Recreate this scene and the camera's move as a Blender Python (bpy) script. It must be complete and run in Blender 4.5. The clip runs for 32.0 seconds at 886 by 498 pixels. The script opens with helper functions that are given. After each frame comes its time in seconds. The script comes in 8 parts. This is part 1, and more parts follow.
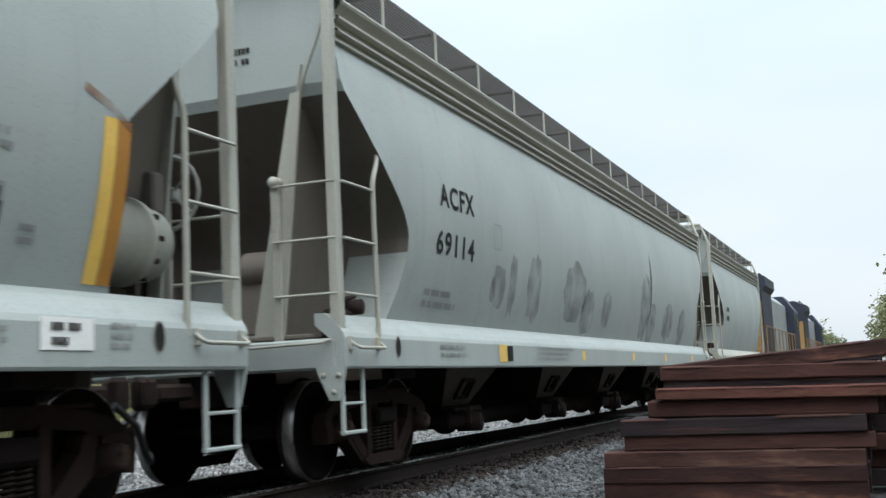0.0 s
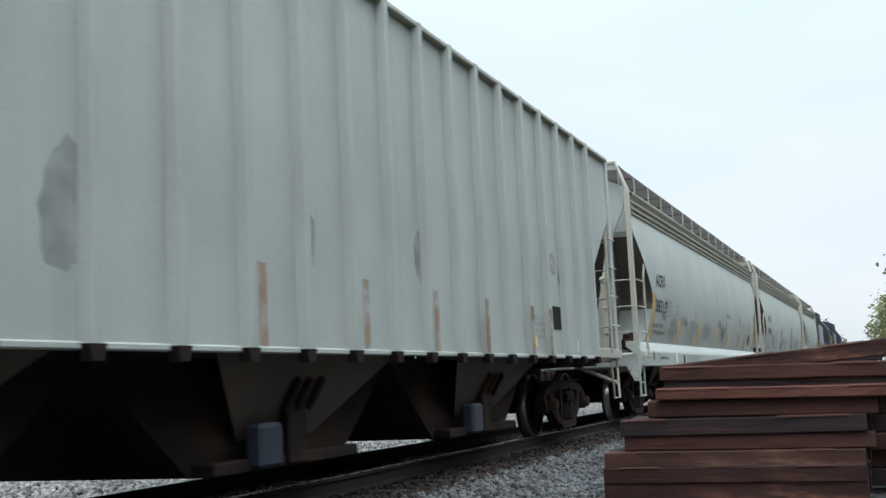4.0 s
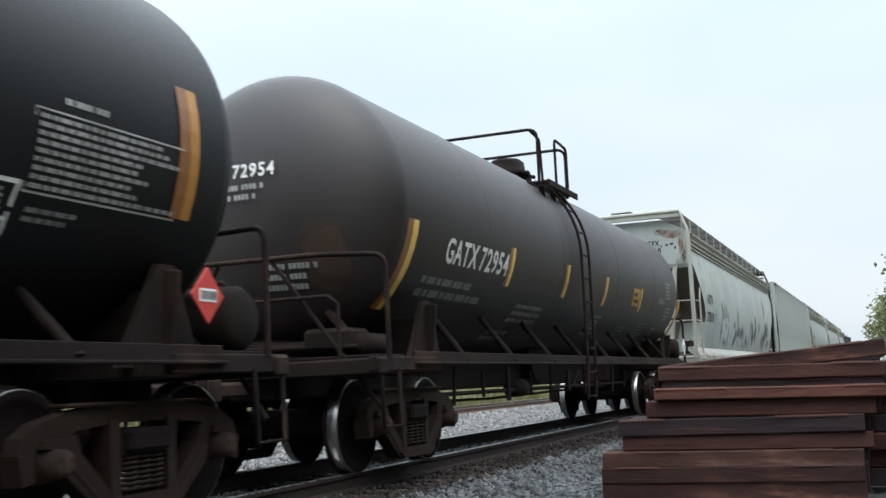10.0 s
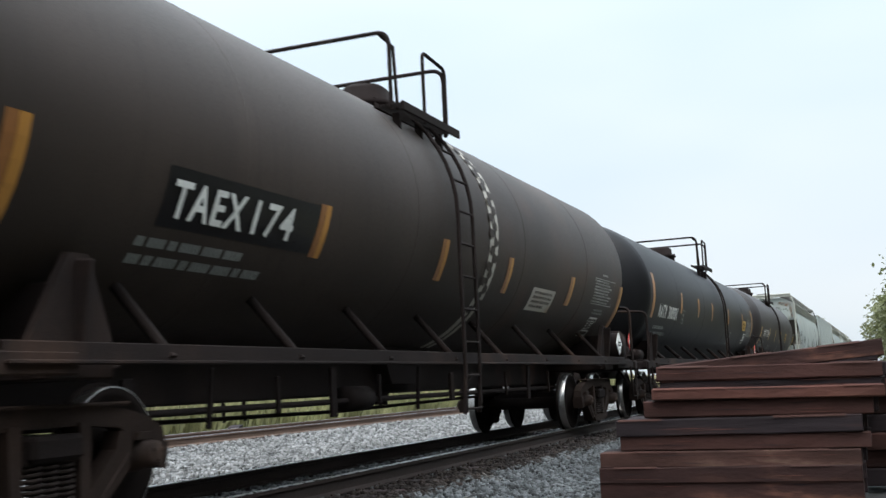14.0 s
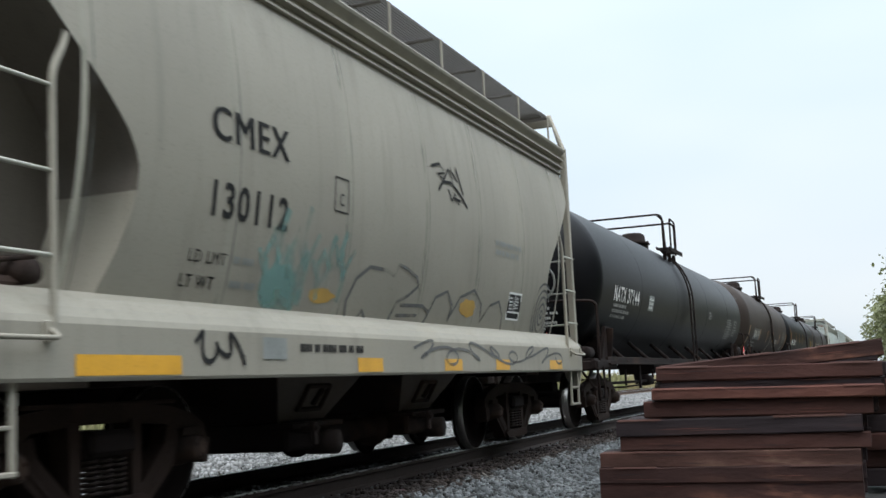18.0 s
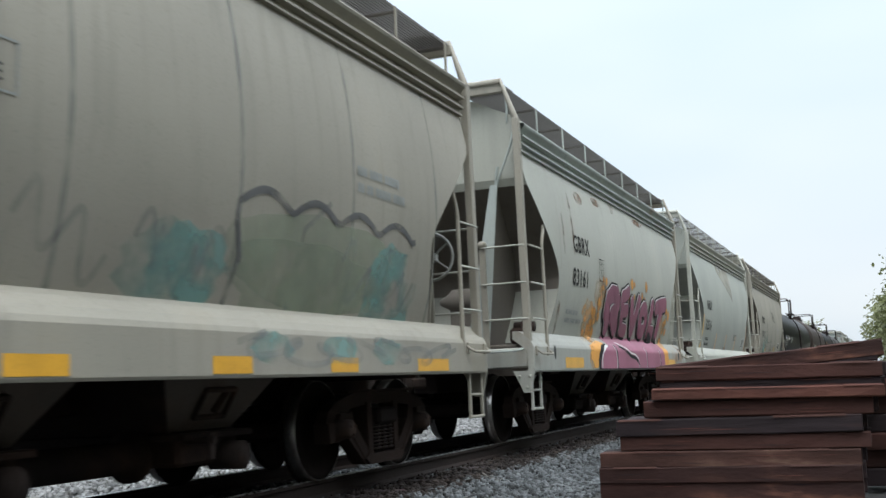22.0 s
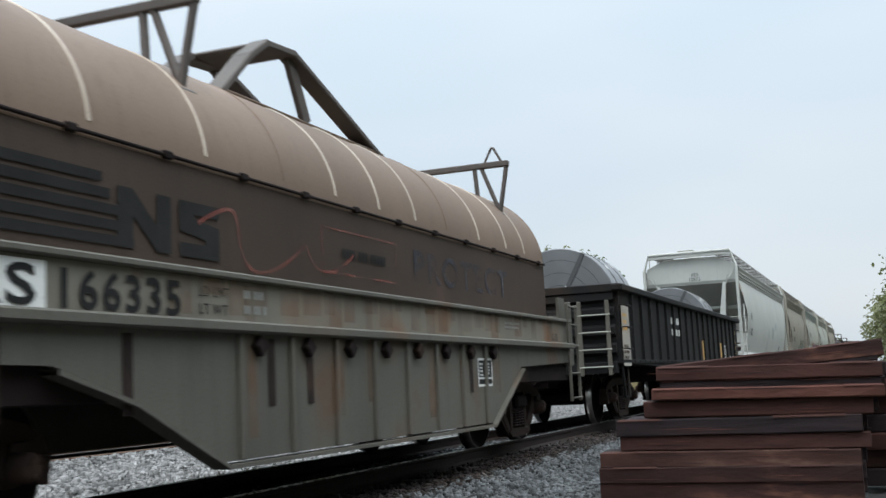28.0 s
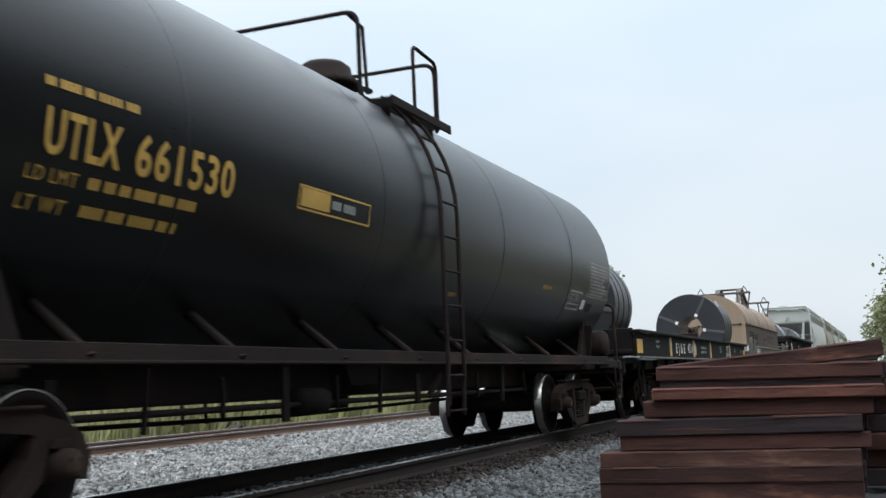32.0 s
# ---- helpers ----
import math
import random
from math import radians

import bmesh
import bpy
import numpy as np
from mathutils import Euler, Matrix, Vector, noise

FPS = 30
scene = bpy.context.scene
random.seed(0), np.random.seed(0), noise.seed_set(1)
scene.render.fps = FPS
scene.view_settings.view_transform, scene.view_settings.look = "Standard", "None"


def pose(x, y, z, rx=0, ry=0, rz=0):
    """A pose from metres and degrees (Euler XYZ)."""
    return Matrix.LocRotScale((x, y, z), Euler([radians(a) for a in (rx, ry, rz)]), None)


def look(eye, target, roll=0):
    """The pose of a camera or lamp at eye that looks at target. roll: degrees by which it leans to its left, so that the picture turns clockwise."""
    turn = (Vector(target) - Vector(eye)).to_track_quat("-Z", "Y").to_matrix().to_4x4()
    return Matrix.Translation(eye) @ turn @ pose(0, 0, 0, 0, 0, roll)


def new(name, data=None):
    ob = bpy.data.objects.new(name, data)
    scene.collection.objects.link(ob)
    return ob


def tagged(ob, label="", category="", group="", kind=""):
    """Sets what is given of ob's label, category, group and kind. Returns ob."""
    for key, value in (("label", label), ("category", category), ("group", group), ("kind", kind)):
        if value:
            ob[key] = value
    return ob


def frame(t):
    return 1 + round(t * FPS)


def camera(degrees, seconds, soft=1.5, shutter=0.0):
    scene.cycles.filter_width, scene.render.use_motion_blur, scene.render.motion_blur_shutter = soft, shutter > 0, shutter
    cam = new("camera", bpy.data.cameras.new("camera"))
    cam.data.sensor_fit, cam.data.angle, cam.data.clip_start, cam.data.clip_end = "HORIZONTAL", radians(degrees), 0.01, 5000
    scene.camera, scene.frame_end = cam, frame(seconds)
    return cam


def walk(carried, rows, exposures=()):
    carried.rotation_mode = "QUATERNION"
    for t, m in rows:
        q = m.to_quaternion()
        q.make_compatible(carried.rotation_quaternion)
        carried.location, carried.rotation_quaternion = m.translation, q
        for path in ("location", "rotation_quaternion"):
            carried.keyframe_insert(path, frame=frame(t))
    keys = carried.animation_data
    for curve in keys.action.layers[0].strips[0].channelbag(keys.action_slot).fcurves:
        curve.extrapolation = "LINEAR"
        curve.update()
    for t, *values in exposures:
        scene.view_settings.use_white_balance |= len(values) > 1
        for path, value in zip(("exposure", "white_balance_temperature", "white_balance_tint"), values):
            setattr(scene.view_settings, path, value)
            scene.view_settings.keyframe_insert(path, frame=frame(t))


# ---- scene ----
from itertools import product

# camera: stands still beside the track on a low support, settling by a fifth of a degree
EYE = (0.0, 0.0, 0.811)
HEAD, TILT, LEAN = 21.607, 7.031, -2.731


def aim(turn):
    a, b = radians(HEAD - turn), radians(TILT)
    far = Vector((math.cos(a) * math.cos(b), math.sin(a) * math.cos(b), math.sin(b))) * 50
    return look(EYE, Vector(EYE) + far, LEAN)


cam = camera(43.64, 32.0, 1.5, 0.16)
walk(cam, [(t, aim(a)) for t, a in ((0, 0), (3.5, 0.0), (6, 0.03), (8, 0.05), (10.5, 0.11), (12.5, 0.19), (13.5, 0.2), (20, 0.205), (32, 0.205))],
     [(0, 0.0), (23.5, 0.0), (26.5, -0.2), (29, -0.25), (30, -0.3), (31, -0.25), (32, -0.12)])

# light: bright overcast sky, soft sun behind the camera
SUN_UP, SUN_ROUND = 62, 208
world = bpy.data.worlds.new("sky")
scene.world = world
world.use_nodes = True
wn, wl = world.node_tree.nodes, world.node_tree.links
sky = wn.new("ShaderNodeTexSky")
sky.sky_type, sky.sun_disc = "NISHITA", False
sky.sun_elevation, sky.sun_rotation = radians(SUN_UP), radians(90 - SUN_ROUND)
sky.dust_density, sky.air_density, sky.ozone_density = 3.0, 1.0, 1.0
cloud = wn.new("ShaderNodeTexNoise")
cloud.inputs["Scale"].default_value, cloud.inputs["Detail"].default_value = 1.6, 3
coord = wn.new("ShaderNodeTexCoord")
squash = wn.new("ShaderNodeMapping")
squash.inputs["Scale"].default_value = (1, 1, 3)
wl.new(coord.outputs["Generated"], squash.inputs["Vector"])
wl.new(squash.outputs["Vector"], cloud.inputs["Vector"])
deck = wn.new("ShaderNodeValToRGB")
deck.color_ramp.elements[0].position, deck.color_ramp.elements[0].color = 0.3, (7.8, 9.2, 10.4, 1)
deck.color_ramp.elements[1].position, deck.color_ramp.elements[1].color = 0.75, (9.8, 10.65, 11.3, 1)
wl.new(cloud.outputs["Fac"], deck.inputs["Fac"])
veil = wn.new("ShaderNodeMix")
veil.data_type = "RGBA"
veil.inputs["Factor"].default_value = 0.88
wl.new(sky.outputs["Color"], veil.inputs[6])
wl.new(deck.outputs["Color"], veil.inputs[7])
# an overcast sky is brighter overhead than at the horizon
parts = wn.new("ShaderNodeSeparateXYZ")
wl.new(coord.outputs["Generated"], parts.inputs[0])
rise = wn.new("ShaderNodeMapRange")
rise.inputs[1].default_value, rise.inputs[2].default_value, rise.inputs[3].default_value, rise.inputs[4].default_value = 0.0, 0.9, 0.86, 1.55
wl.new(parts.outputs["Z"], rise.inputs[0])
high = wn.new("ShaderNodeMapRange")
high.inputs[1].default_value, high.inputs[2].default_value, high.inputs[3].default_value, high.inputs[4].default_value = 0.36, 1.0, 0.0, 3.5
wl.new(parts.outputs["Z"], high.inputs[0])
total = wn.new("ShaderNodeMath")
total.operation = "ADD"
wl.new(rise.outputs[0], total.inputs[0])
wl.new(high.outputs[0], total.inputs[1])
dome = wn.new("ShaderNodeVectorMath")
dome.operation = "SCALE"
wl.new(veil.outputs[2], dome.inputs[0])
wl.new(total.outputs[0], dome.inputs["Scale"])
wl.new(dome.outputs[0], wn["Background"].inputs["Color"])
wn["Background"].inputs["Strength"].default_value = 0.105

sun = new("sun", bpy.data.lights.new("sun", "SUN"))
sun.data.energy, sun.data.angle, sun.data.color = 1.4, radians(40), (1.0, 0.95, 0.88)
sun.matrix_world = look((0, 0, 0), (-math.cos(radians(SUN_UP)) * math.cos(radians(SUN_ROUND)),
                                    -math.cos(radians(SUN_UP)) * math.sin(radians(SUN_ROUND)), -math.sin(radians(SUN_UP))))


# ---- materials ----
def material(name, base, rough=0.6, metal=0.0, vary=0.25, scale=6.0, bump=0.1, stain=None, streak=0.0, stretch=(1, 1, 1),
             random_tint=0.0, islands=False, spec=0.5, fine=60.0, amount=0.5, low=0.0):
    """A paint or mineral surface: base colour, wide and fine variation, stains of another colour, streaks that run down."""
    m = bpy.data.materials.new(name)
    m.use_nodes = True
    n, l = m.node_tree.nodes, m.node_tree.links
    p = n["Principled BSDF"]
    p.inputs["Metallic"].default_value, p.inputs["Specular IOR Level"].default_value = metal, spec
    tc = n.new("ShaderNodeTexCoord")
    mp = n.new("ShaderNodeMapping")
    mp.inputs["Scale"].default_value = stretch
    l.new(tc.outputs["Object"], mp.inputs["Vector"])

    def noise_of(s, detail, vec):
        t = n.new("ShaderNodeTexNoise")
        t.inputs["Scale"].default_value, t.inputs["Detail"].default_value = s, detail
        l.new(vec, t.inputs["Vector"])
        return t.outputs["Fac"]

    def mix(a, b, f, kind="MIX"):
        x = n.new("ShaderNodeMix")
        x.data_type, x.blend_type = "RGBA", kind
        for sock, v in ((x.inputs[6], a), (x.inputs[7], b), (x.inputs[0], f)):
            if isinstance(v, bpy.types.NodeSocket):
                l.new(v, sock)
            else:
                sock.default_value = v if isinstance(v, float) else (*v, 1)
        return x.outputs[2]

    def ramp(v, a, b):
        r = n.new("ShaderNodeMapRange")
        r.inputs[1].default_value, r.inputs[2].default_value = a, b
        l.new(v, r.inputs[0])
        return r.outputs[0]

    vec = mp.outputs["Vector"]
    wide, small = noise_of(scale * 0.15, 3, vec), noise_of(fine, 4, vec)
    dark = tuple(c * (1 - vary) for c in base)
    light = tuple(min(1, c * (1 + vary * 0.6)) for c in base)
    c = mix(dark, light, ramp(wide, 0.3, 0.7))
    c = mix(c, tuple(x * 0.6 for x in base), ramp(small, 0.55, 0.9))
    if streak:
        mq = n.new("ShaderNodeMapping")
        mq.inputs["Scale"].default_value = (3.2, 3.2, 0.16)
        l.new(tc.outputs["Object"], mq.inputs["Vector"])
        run = noise_of(2.0, 5, mq.outputs["Vector"])
        c = mix(c, tuple(x * 0.62 for x in base), mix((0, 0, 0), (streak,) * 3, ramp(run, 0.52, 0.78)))
    if stain:
        spots = noise_of(scale * 0.3, 6, vec)
        patch = noise_of(scale * 0.06, 2, vec)
        both = n.new("ShaderNodeMath")
        both.operation = "MULTIPLY"
        l.new(ramp(spots, 0.66 - amount * 0.2, 0.8 - amount * 0.1), both.inputs[0])
        l.new(ramp(patch, 0.45, 0.6), both.inputs[1])
        c = mix(c, stain, both.outputs[0])
    if random_tint:
        info = n.new("ShaderNodeNewGeometry") if islands else n.new("ShaderNodeObjectInfo")
        r = info.outputs["Random Per Island"] if islands else info.outputs["Random"]
        c = mix(c, tuple(x * (1 - random_tint) for x in base), r)
    l.new(c, p.inputs["Base Color"])
    rr = n.new("ShaderNodeMapRange")
    rr.inputs[3].default_value, rr.inputs[4].default_value = max(0.05, rough - 0.12), min(1, rough + 0.12)
    l.new(small, rr.inputs[0])
    l.new(rr.outputs[0], p.inputs["Roughness"])
    if bump:
        b = n.new("ShaderNodeBump")
        b.inputs["Strength"].default_value, b.inputs["Distance"].default_value = bump, 0.01
        l.new(small, b.inputs["Height"])
        l.new(b.outputs["Normal"], p.inputs["Normal"])
    return m


def leafy(m, share=0.45):
    """Thin leaves: part of the light goes through."""
    n, l = m.node_tree.nodes, m.node_tree.links
    p, out = n["Principled BSDF"], n["Material Output"]
    thin, both = n.new("ShaderNodeBsdfTranslucent"), n.new("ShaderNodeMixShader")
    l.new(p.inputs["Base Color"].links[0].from_socket, thin.inputs["Color"])
    both.inputs[0].default_value = share
    l.new(p.outputs[0], both.inputs[1])
    l.new(thin.outputs[0], both.inputs[2])
    l.new(both.outputs[0], out.inputs["Surface"])
    return m


def faint(name, base, cover, scale=5.0, edge=(0.4, 0.6)):
    """A thin worn coat that lets the paint below through in patches."""
    m = material(name, base, 0.7, 0, 0.25, 4)
    n, l = m.node_tree.nodes, m.node_tree.links
    out, p = n["Material Output"], n["Principled BSDF"]
    t, tc = n.new("ShaderNodeTexNoise"), n.new("ShaderNodeTexCoord")
    t.inputs["Scale"].default_value, t.inputs["Detail"].default_value = scale, 5
    l.new(tc.outputs["Object"], t.inputs["Vector"])
    r = n.new("ShaderNodeMapRange")
    r.inputs[1].default_value, r.inputs[2].default_value, r.inputs[4].default_value = edge[0], edge[1], cover
    l.new(t.outputs["Fac"], r.inputs[0])
    clear, both = n.new("ShaderNodeBsdfTransparent"), n.new("ShaderNodeMixShader")
    l.new(r.outputs[0], both.inputs[0])
    l.new(clear.outputs[0], both.inputs[1])
    l.new(p.outputs[0], both.inputs[2])
    l.new(both.outputs[0], out.inputs["Surface"])
    return m


RUST = (0.16, 0.07, 0.035)
mat = {
    "ballast": material("crushed_stone", (0.128, 0.138, 0.144), 0.9, 0, 0.35, 12, 0.6, random_tint=0.92, islands=True, fine=30, stain=(0.12, 0.10, 0.075), amount=0.5),
    "ballast_dark": material("dark_crushed_stone", (0.04, 0.031, 0.027), 0.9, 0, 0.4, 12, 0.6, random_tint=0.8, islands=True, fine=30, stain=(0.06, 0.045, 0.035), amount=0.5, spec=0.2),
    "ballast_bed": material("ballast_bed", (0.04, 0.04, 0.039), 0.95, 0, 0.4, 40, 1.0, fine=22),
    "soil": material("weedy_soil", (0.10, 0.09, 0.055), 0.95, 0, 0.4, 2.0, 0.8, stain=(0.07, 0.08, 0.03), amount=0.9, fine=9),
    "grass": material("dry_grass", (0.42, 0.36, 0.20), 0.8, 0, 0.35, 3, 0.1, random_tint=0.5, islands=True, stain=(0.44, 0.36, 0.2), amount=0.9),
    "weed": material("weed_leaf", (0.27, 0.27, 0.12), 0.7, 0, 0.4, 2, 0.1, random_tint=0.5, islands=True, stain=(0.38, 0.34, 0.17), amount=0.9),
    "leaf": leafy(material("leaf", (0.14, 0.18, 0.08), 0.6, 0, 0.4, 5, 0.1, random_tint=0.55, islands=True)),
    "leaf_pale": leafy(material("leaf_pale", (0.20, 0.215, 0.095), 0.6, 0, 0.4, 5, 0.1, random_tint=0.5, islands=True)),
    "bark": material("bark", (0.09, 0.075, 0.06), 0.9, 0, 0.3, 12, 0.6),
    # near rails' colour holds the shade beside the train; the far ones stay brown
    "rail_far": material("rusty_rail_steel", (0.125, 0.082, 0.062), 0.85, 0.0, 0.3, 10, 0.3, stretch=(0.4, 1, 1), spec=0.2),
    "rail": material("shaded_rail_steel", (0.026, 0.018, 0.0155), 0.8, 0.1, 0.3, 10, 0.3, stretch=(0.4, 1, 1), spec=0.2),
    "rail_top": material("rail_head", (0.45, 0.45, 0.46), 0.28, 1.0, 0.1, 10, 0.05, stretch=(0.2, 1, 1)),
    "tie_pale": material("bare_splintered_wood", (0.075, 0.036, 0.029), 0.9, 0, 0.6, 14, 0.8, stretch=(3.0, 0.2, 3.0), fine=15, stain=(0.14, 0.06, 0.045), amount=0.9, spec=0.2),
    "tie": material("creosoted_wood", (0.042, 0.018, 0.015), 0.85, 0, 0.6, 9, 0.55, stretch=(2.4, 0.75, 2.4), random_tint=0.4, fine=15, stain=(0.19, 0.085, 0.052), amount=0.8, spec=0.25),
    "tie_worn": material("worn_tie_wood", (0.066, 0.031, 0.024), 0.9, 0, 0.6, 9, 0.55, stretch=(2.4, 0.75, 2.4), fine=15, stain=(0.16, 0.10, 0.072), amount=0.8, spec=0.25),
    "tie_bright": material("bright_tie_wood", (0.10, 0.040, 0.030), 0.85, 0, 0.45, 9, 0.55, stretch=(2.4, 0.75, 2.4), fine=15, stain=(0.085, 0.032, 0.021), amount=0.9, spec=0.25),
    "tie_dark": material("old_tie_wood", (0.026, 0.018, 0.020), 0.9, 0, 0.5, 9, 0.55, stretch=(2.6, 0.3, 2.6), random_tint=0.4, fine=15, stain=(0.075, 0.035, 0.026), amount=0.7, spec=0.25),
    "tie_red": material("reddish_tie_wood", (0.058, 0.024, 0.019), 0.85, 0, 0.55, 9, 0.55, stretch=(2.4, 0.75, 2.4), random_tint=0.25, fine=15, stain=(0.045, 0.018, 0.014), amount=0.9, spec=0.25),
    "grey_sage": material("sage_grey_paint", (0.315, 0.325, 0.288), 0.55, 0, 0.13, 4, 0.03, streak=0.3, stain=(0.27, 0.255, 0.22), amount=0.25, spec=0.4),
    "grey": material("pale_grey_paint", (0.315, 0.345, 0.328), 0.55, 0, 0.13, 4, 0.03, streak=0.3, stain=(0.30, 0.285, 0.245), amount=0.25, spec=0.4),
    "white_clean": material("clean_white_paint", (0.415, 0.425, 0.40), 0.5, 0, 0.08, 4, 0.02, streak=0.22, stain=(0.46, 0.42, 0.34), amount=0.2, spec=0.35),
    "grey_white": material("white_grey_paint", (0.335, 0.335, 0.29), 0.55, 0, 0.11, 4, 0.02, streak=0.35, stain=(0.34, 0.29, 0.215), amount=0.3, spec=0.35),
    "grey_rust": material("rusting_grey_paint", (0.34, 0.37, 0.345), 0.6, 0, 0.18, 4, 0.05, streak=0.5, stain=(0.27, 0.16, 0.09), amount=0.4, spec=0.35),
    "beige": material("beige_paint", (0.262, 0.242, 0.2), 0.6, 0, 0.13, 4, 0.03, streak=0.5, stain=(0.26, 0.232, 0.182), amount=0.4, spec=0.3),
    "white_rust": material("rust_streaked_white", (0.295, 0.295, 0.262), 0.6, 0, 0.16, 5, 0.1, streak=0.6, stain=(0.2, 0.105, 0.055), amount=0.7),
    "slope": material("dark_slope_sheet", (0.125, 0.108, 0.09), 0.75, 0, 0.25, 4, 0.05, streak=0.4),
    "slope_pale": material("grey_slope_sheet", (0.27, 0.27, 0.25), 0.65, 0, 0.15, 4, 0.05, streak=0.3),
    "walkway": material("galvanised_walkway", (0.10, 0.092, 0.085), 0.7, 0.1, 0.2, 5, 0.1),
    # under-car steels and trucks: grime and rust, plus shade below the cars as colour
    "under": material("grimy_shaded_steel", (0.0135, 0.009, 0.008), 0.9, 0.0, 0.4, 5, 0.3, stain=(0.042, 0.024, 0.017), amount=0.8, spec=0.15),
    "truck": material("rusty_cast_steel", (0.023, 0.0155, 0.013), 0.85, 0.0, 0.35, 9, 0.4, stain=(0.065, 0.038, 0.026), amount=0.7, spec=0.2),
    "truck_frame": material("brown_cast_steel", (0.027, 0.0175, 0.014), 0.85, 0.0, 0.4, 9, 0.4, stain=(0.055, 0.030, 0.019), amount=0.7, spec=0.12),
    "letter_dim": material("worn_white_lettering", (0.34, 0.335, 0.32), 0.7, 0, 0.3, 20, spec=0.2),
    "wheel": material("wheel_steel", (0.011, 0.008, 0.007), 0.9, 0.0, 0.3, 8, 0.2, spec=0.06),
    "tread": material("worn_tread", (0.40, 0.385, 0.37), 0.3, 1.0, 0.15, 8, 0.05),
    "tank_brown": material("dusty_black_tank", (0.021, 0.0155, 0.0145), 0.5, 0, 0.35, 3, 0.06, streak=0.4, stain=(0.04, 0.026, 0.02), amount=0.7, spec=0.45),
    "tank_blue": material("blue_black_tank", (0.0085, 0.0082, 0.0092), 0.45, 0, 0.3, 3, 0.05, streak=0.4, stain=(0.022, 0.016, 0.013), amount=0.5, spec=0.15),
    "tank_olive": material("soiled_tank", (0.038, 0.028, 0.023), 0.55, 0, 0.35, 3, 0.08, streak=0.6, stain=(0.055, 0.027, 0.017), amount=0.9, spec=0.18),
    "tank_jet": material("jet_black_tank", (0.0045, 0.0045, 0.0055), 0.4, 0, 0.3, 3, 0.05, streak=0.35, spec=0.13),
    "tank_black": material("black_tank", (0.0055, 0.0055, 0.0066), 0.32, 0, 0.3, 3, 0.05, streak=0.35, spec=0.22),
    # bay side sheets: dusty, their colour also lowered for the shade below the body
    "bay_side": material("dusty_shaded_bay_sheet", (0.062, 0.049, 0.040), 0.8, 0, 0.35, 5, 0.15, streak=0.6, stain=(0.06, 0.036, 0.024), amount=0.7),
    # hood brown made lighter for the end walls, which catch more light
    "hood_end": material("lit_end_hood_paint", (0.26, 0.19, 0.135), 0.65, 0, 0.15, 3, 0.05, streak=0.3, stain=(0.32, 0.24, 0.18), amount=0.3, spec=0.3),
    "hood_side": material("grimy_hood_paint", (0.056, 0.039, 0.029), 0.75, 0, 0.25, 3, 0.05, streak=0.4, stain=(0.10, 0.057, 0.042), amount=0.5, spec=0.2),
    "rib_pale": material("pale_seam", (0.42, 0.36, 0.29), 0.6, 0, 0.3, 6, stain=(0.2, 0.14, 0.1), amount=0.9),
    "frame_brown": material("brown_steel_frame", (0.075, 0.062, 0.054), 0.7, 0.1, 0.3, 6, 0.1),
    "dark_gold": material("brown_gold_reflector", (0.22, 0.085, 0.02), 0.4, 0, 0.15, 20),
    "black": material("black_paint", (0.0068, 0.0060, 0.0057), 0.8, 0, 0.3, 5, 0.08, streak=0.3, stain=(0.03, 0.02, 0.014), amount=0.5, spec=0.12),
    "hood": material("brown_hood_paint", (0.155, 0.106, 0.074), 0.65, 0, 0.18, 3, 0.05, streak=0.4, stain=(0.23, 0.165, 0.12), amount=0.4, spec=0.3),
    "coilcar": material("rust_stained_grey", (0.105, 0.099, 0.083), 0.7, 0, 0.2, 4, 0.06, streak=0.6, stain=(0.11, 0.06, 0.033), amount=0.6, spec=0.25),
    "coil": material("rolled_steel", (0.040, 0.042, 0.046), 0.4, 0.4, 0.3, 3, 0.08, streak=0.4, stain=(0.03, 0.026, 0.024), amount=0.7, spec=0.3),
    "number_band": material("pale_rusty_band", (0.18, 0.166, 0.136), 0.7, 0, 0.25, 4, 0.06, streak=0.7, stain=(0.17, 0.085, 0.04), amount=0.75, spec=0.25),
    "gondola_black": material("dull_black_paint", (0.0125, 0.0122, 0.0125), 0.75, 0, 0.35, 5, 0.08, streak=0.35, stain=(0.03, 0.022, 0.016), amount=0.5, spec=0.15),
    "coil_band": material("grey_steel_band", (0.075, 0.078, 0.08), 0.5, 0.3, 0.2, 6),
    "wrap": material("wrapped_coil", (0.15, 0.155, 0.16), 0.35, 0.3, 0.2, 8, 0.3),
    "letter_black": material("black_lettering", (0.022, 0.022, 0.022), 0.8, 0, 0.25, 20, spec=0.1),
    "letter_grey": material("worn_lettering", (0.22, 0.23, 0.22), 0.6, 0, 0.2, 20),
    "letter_white": material("white_lettering", (0.66, 0.66, 0.63), 0.6, 0, 0.15, 20),
    "letter_yellow": material("yellow_lettering", (0.42, 0.25, 0.05), 0.6, 0, 0.2, 20),
    "worn_blue": faint("worn_blue_lettering", (0.03, 0.036, 0.055), 0.6, 3, (0.3, 0.6)),
    "letter_blue": material("blue_lettering", (0.026, 0.034, 0.055), 0.8, 0, 0.5, 20, spec=0.15),
    "yellow": material("yellow_reflector", (0.72, 0.46, 0.10), 0.4, 0, 0.12, 20),
    "orange": material("dull_gold_reflector", (0.38, 0.17, 0.028), 0.4, 0, 0.15, 20),
    "gold": material("amber_reflector", (0.60, 0.31, 0.03), 0.4, 0, 0.12, 20),
    "plate_white": material("white_placard", (0.72, 0.72, 0.7), 0.5, 0, 0.1, 20),
    "plate_red": material("red_placard", (0.45, 0.04, 0.03), 0.5, 0, 0.1, 20),
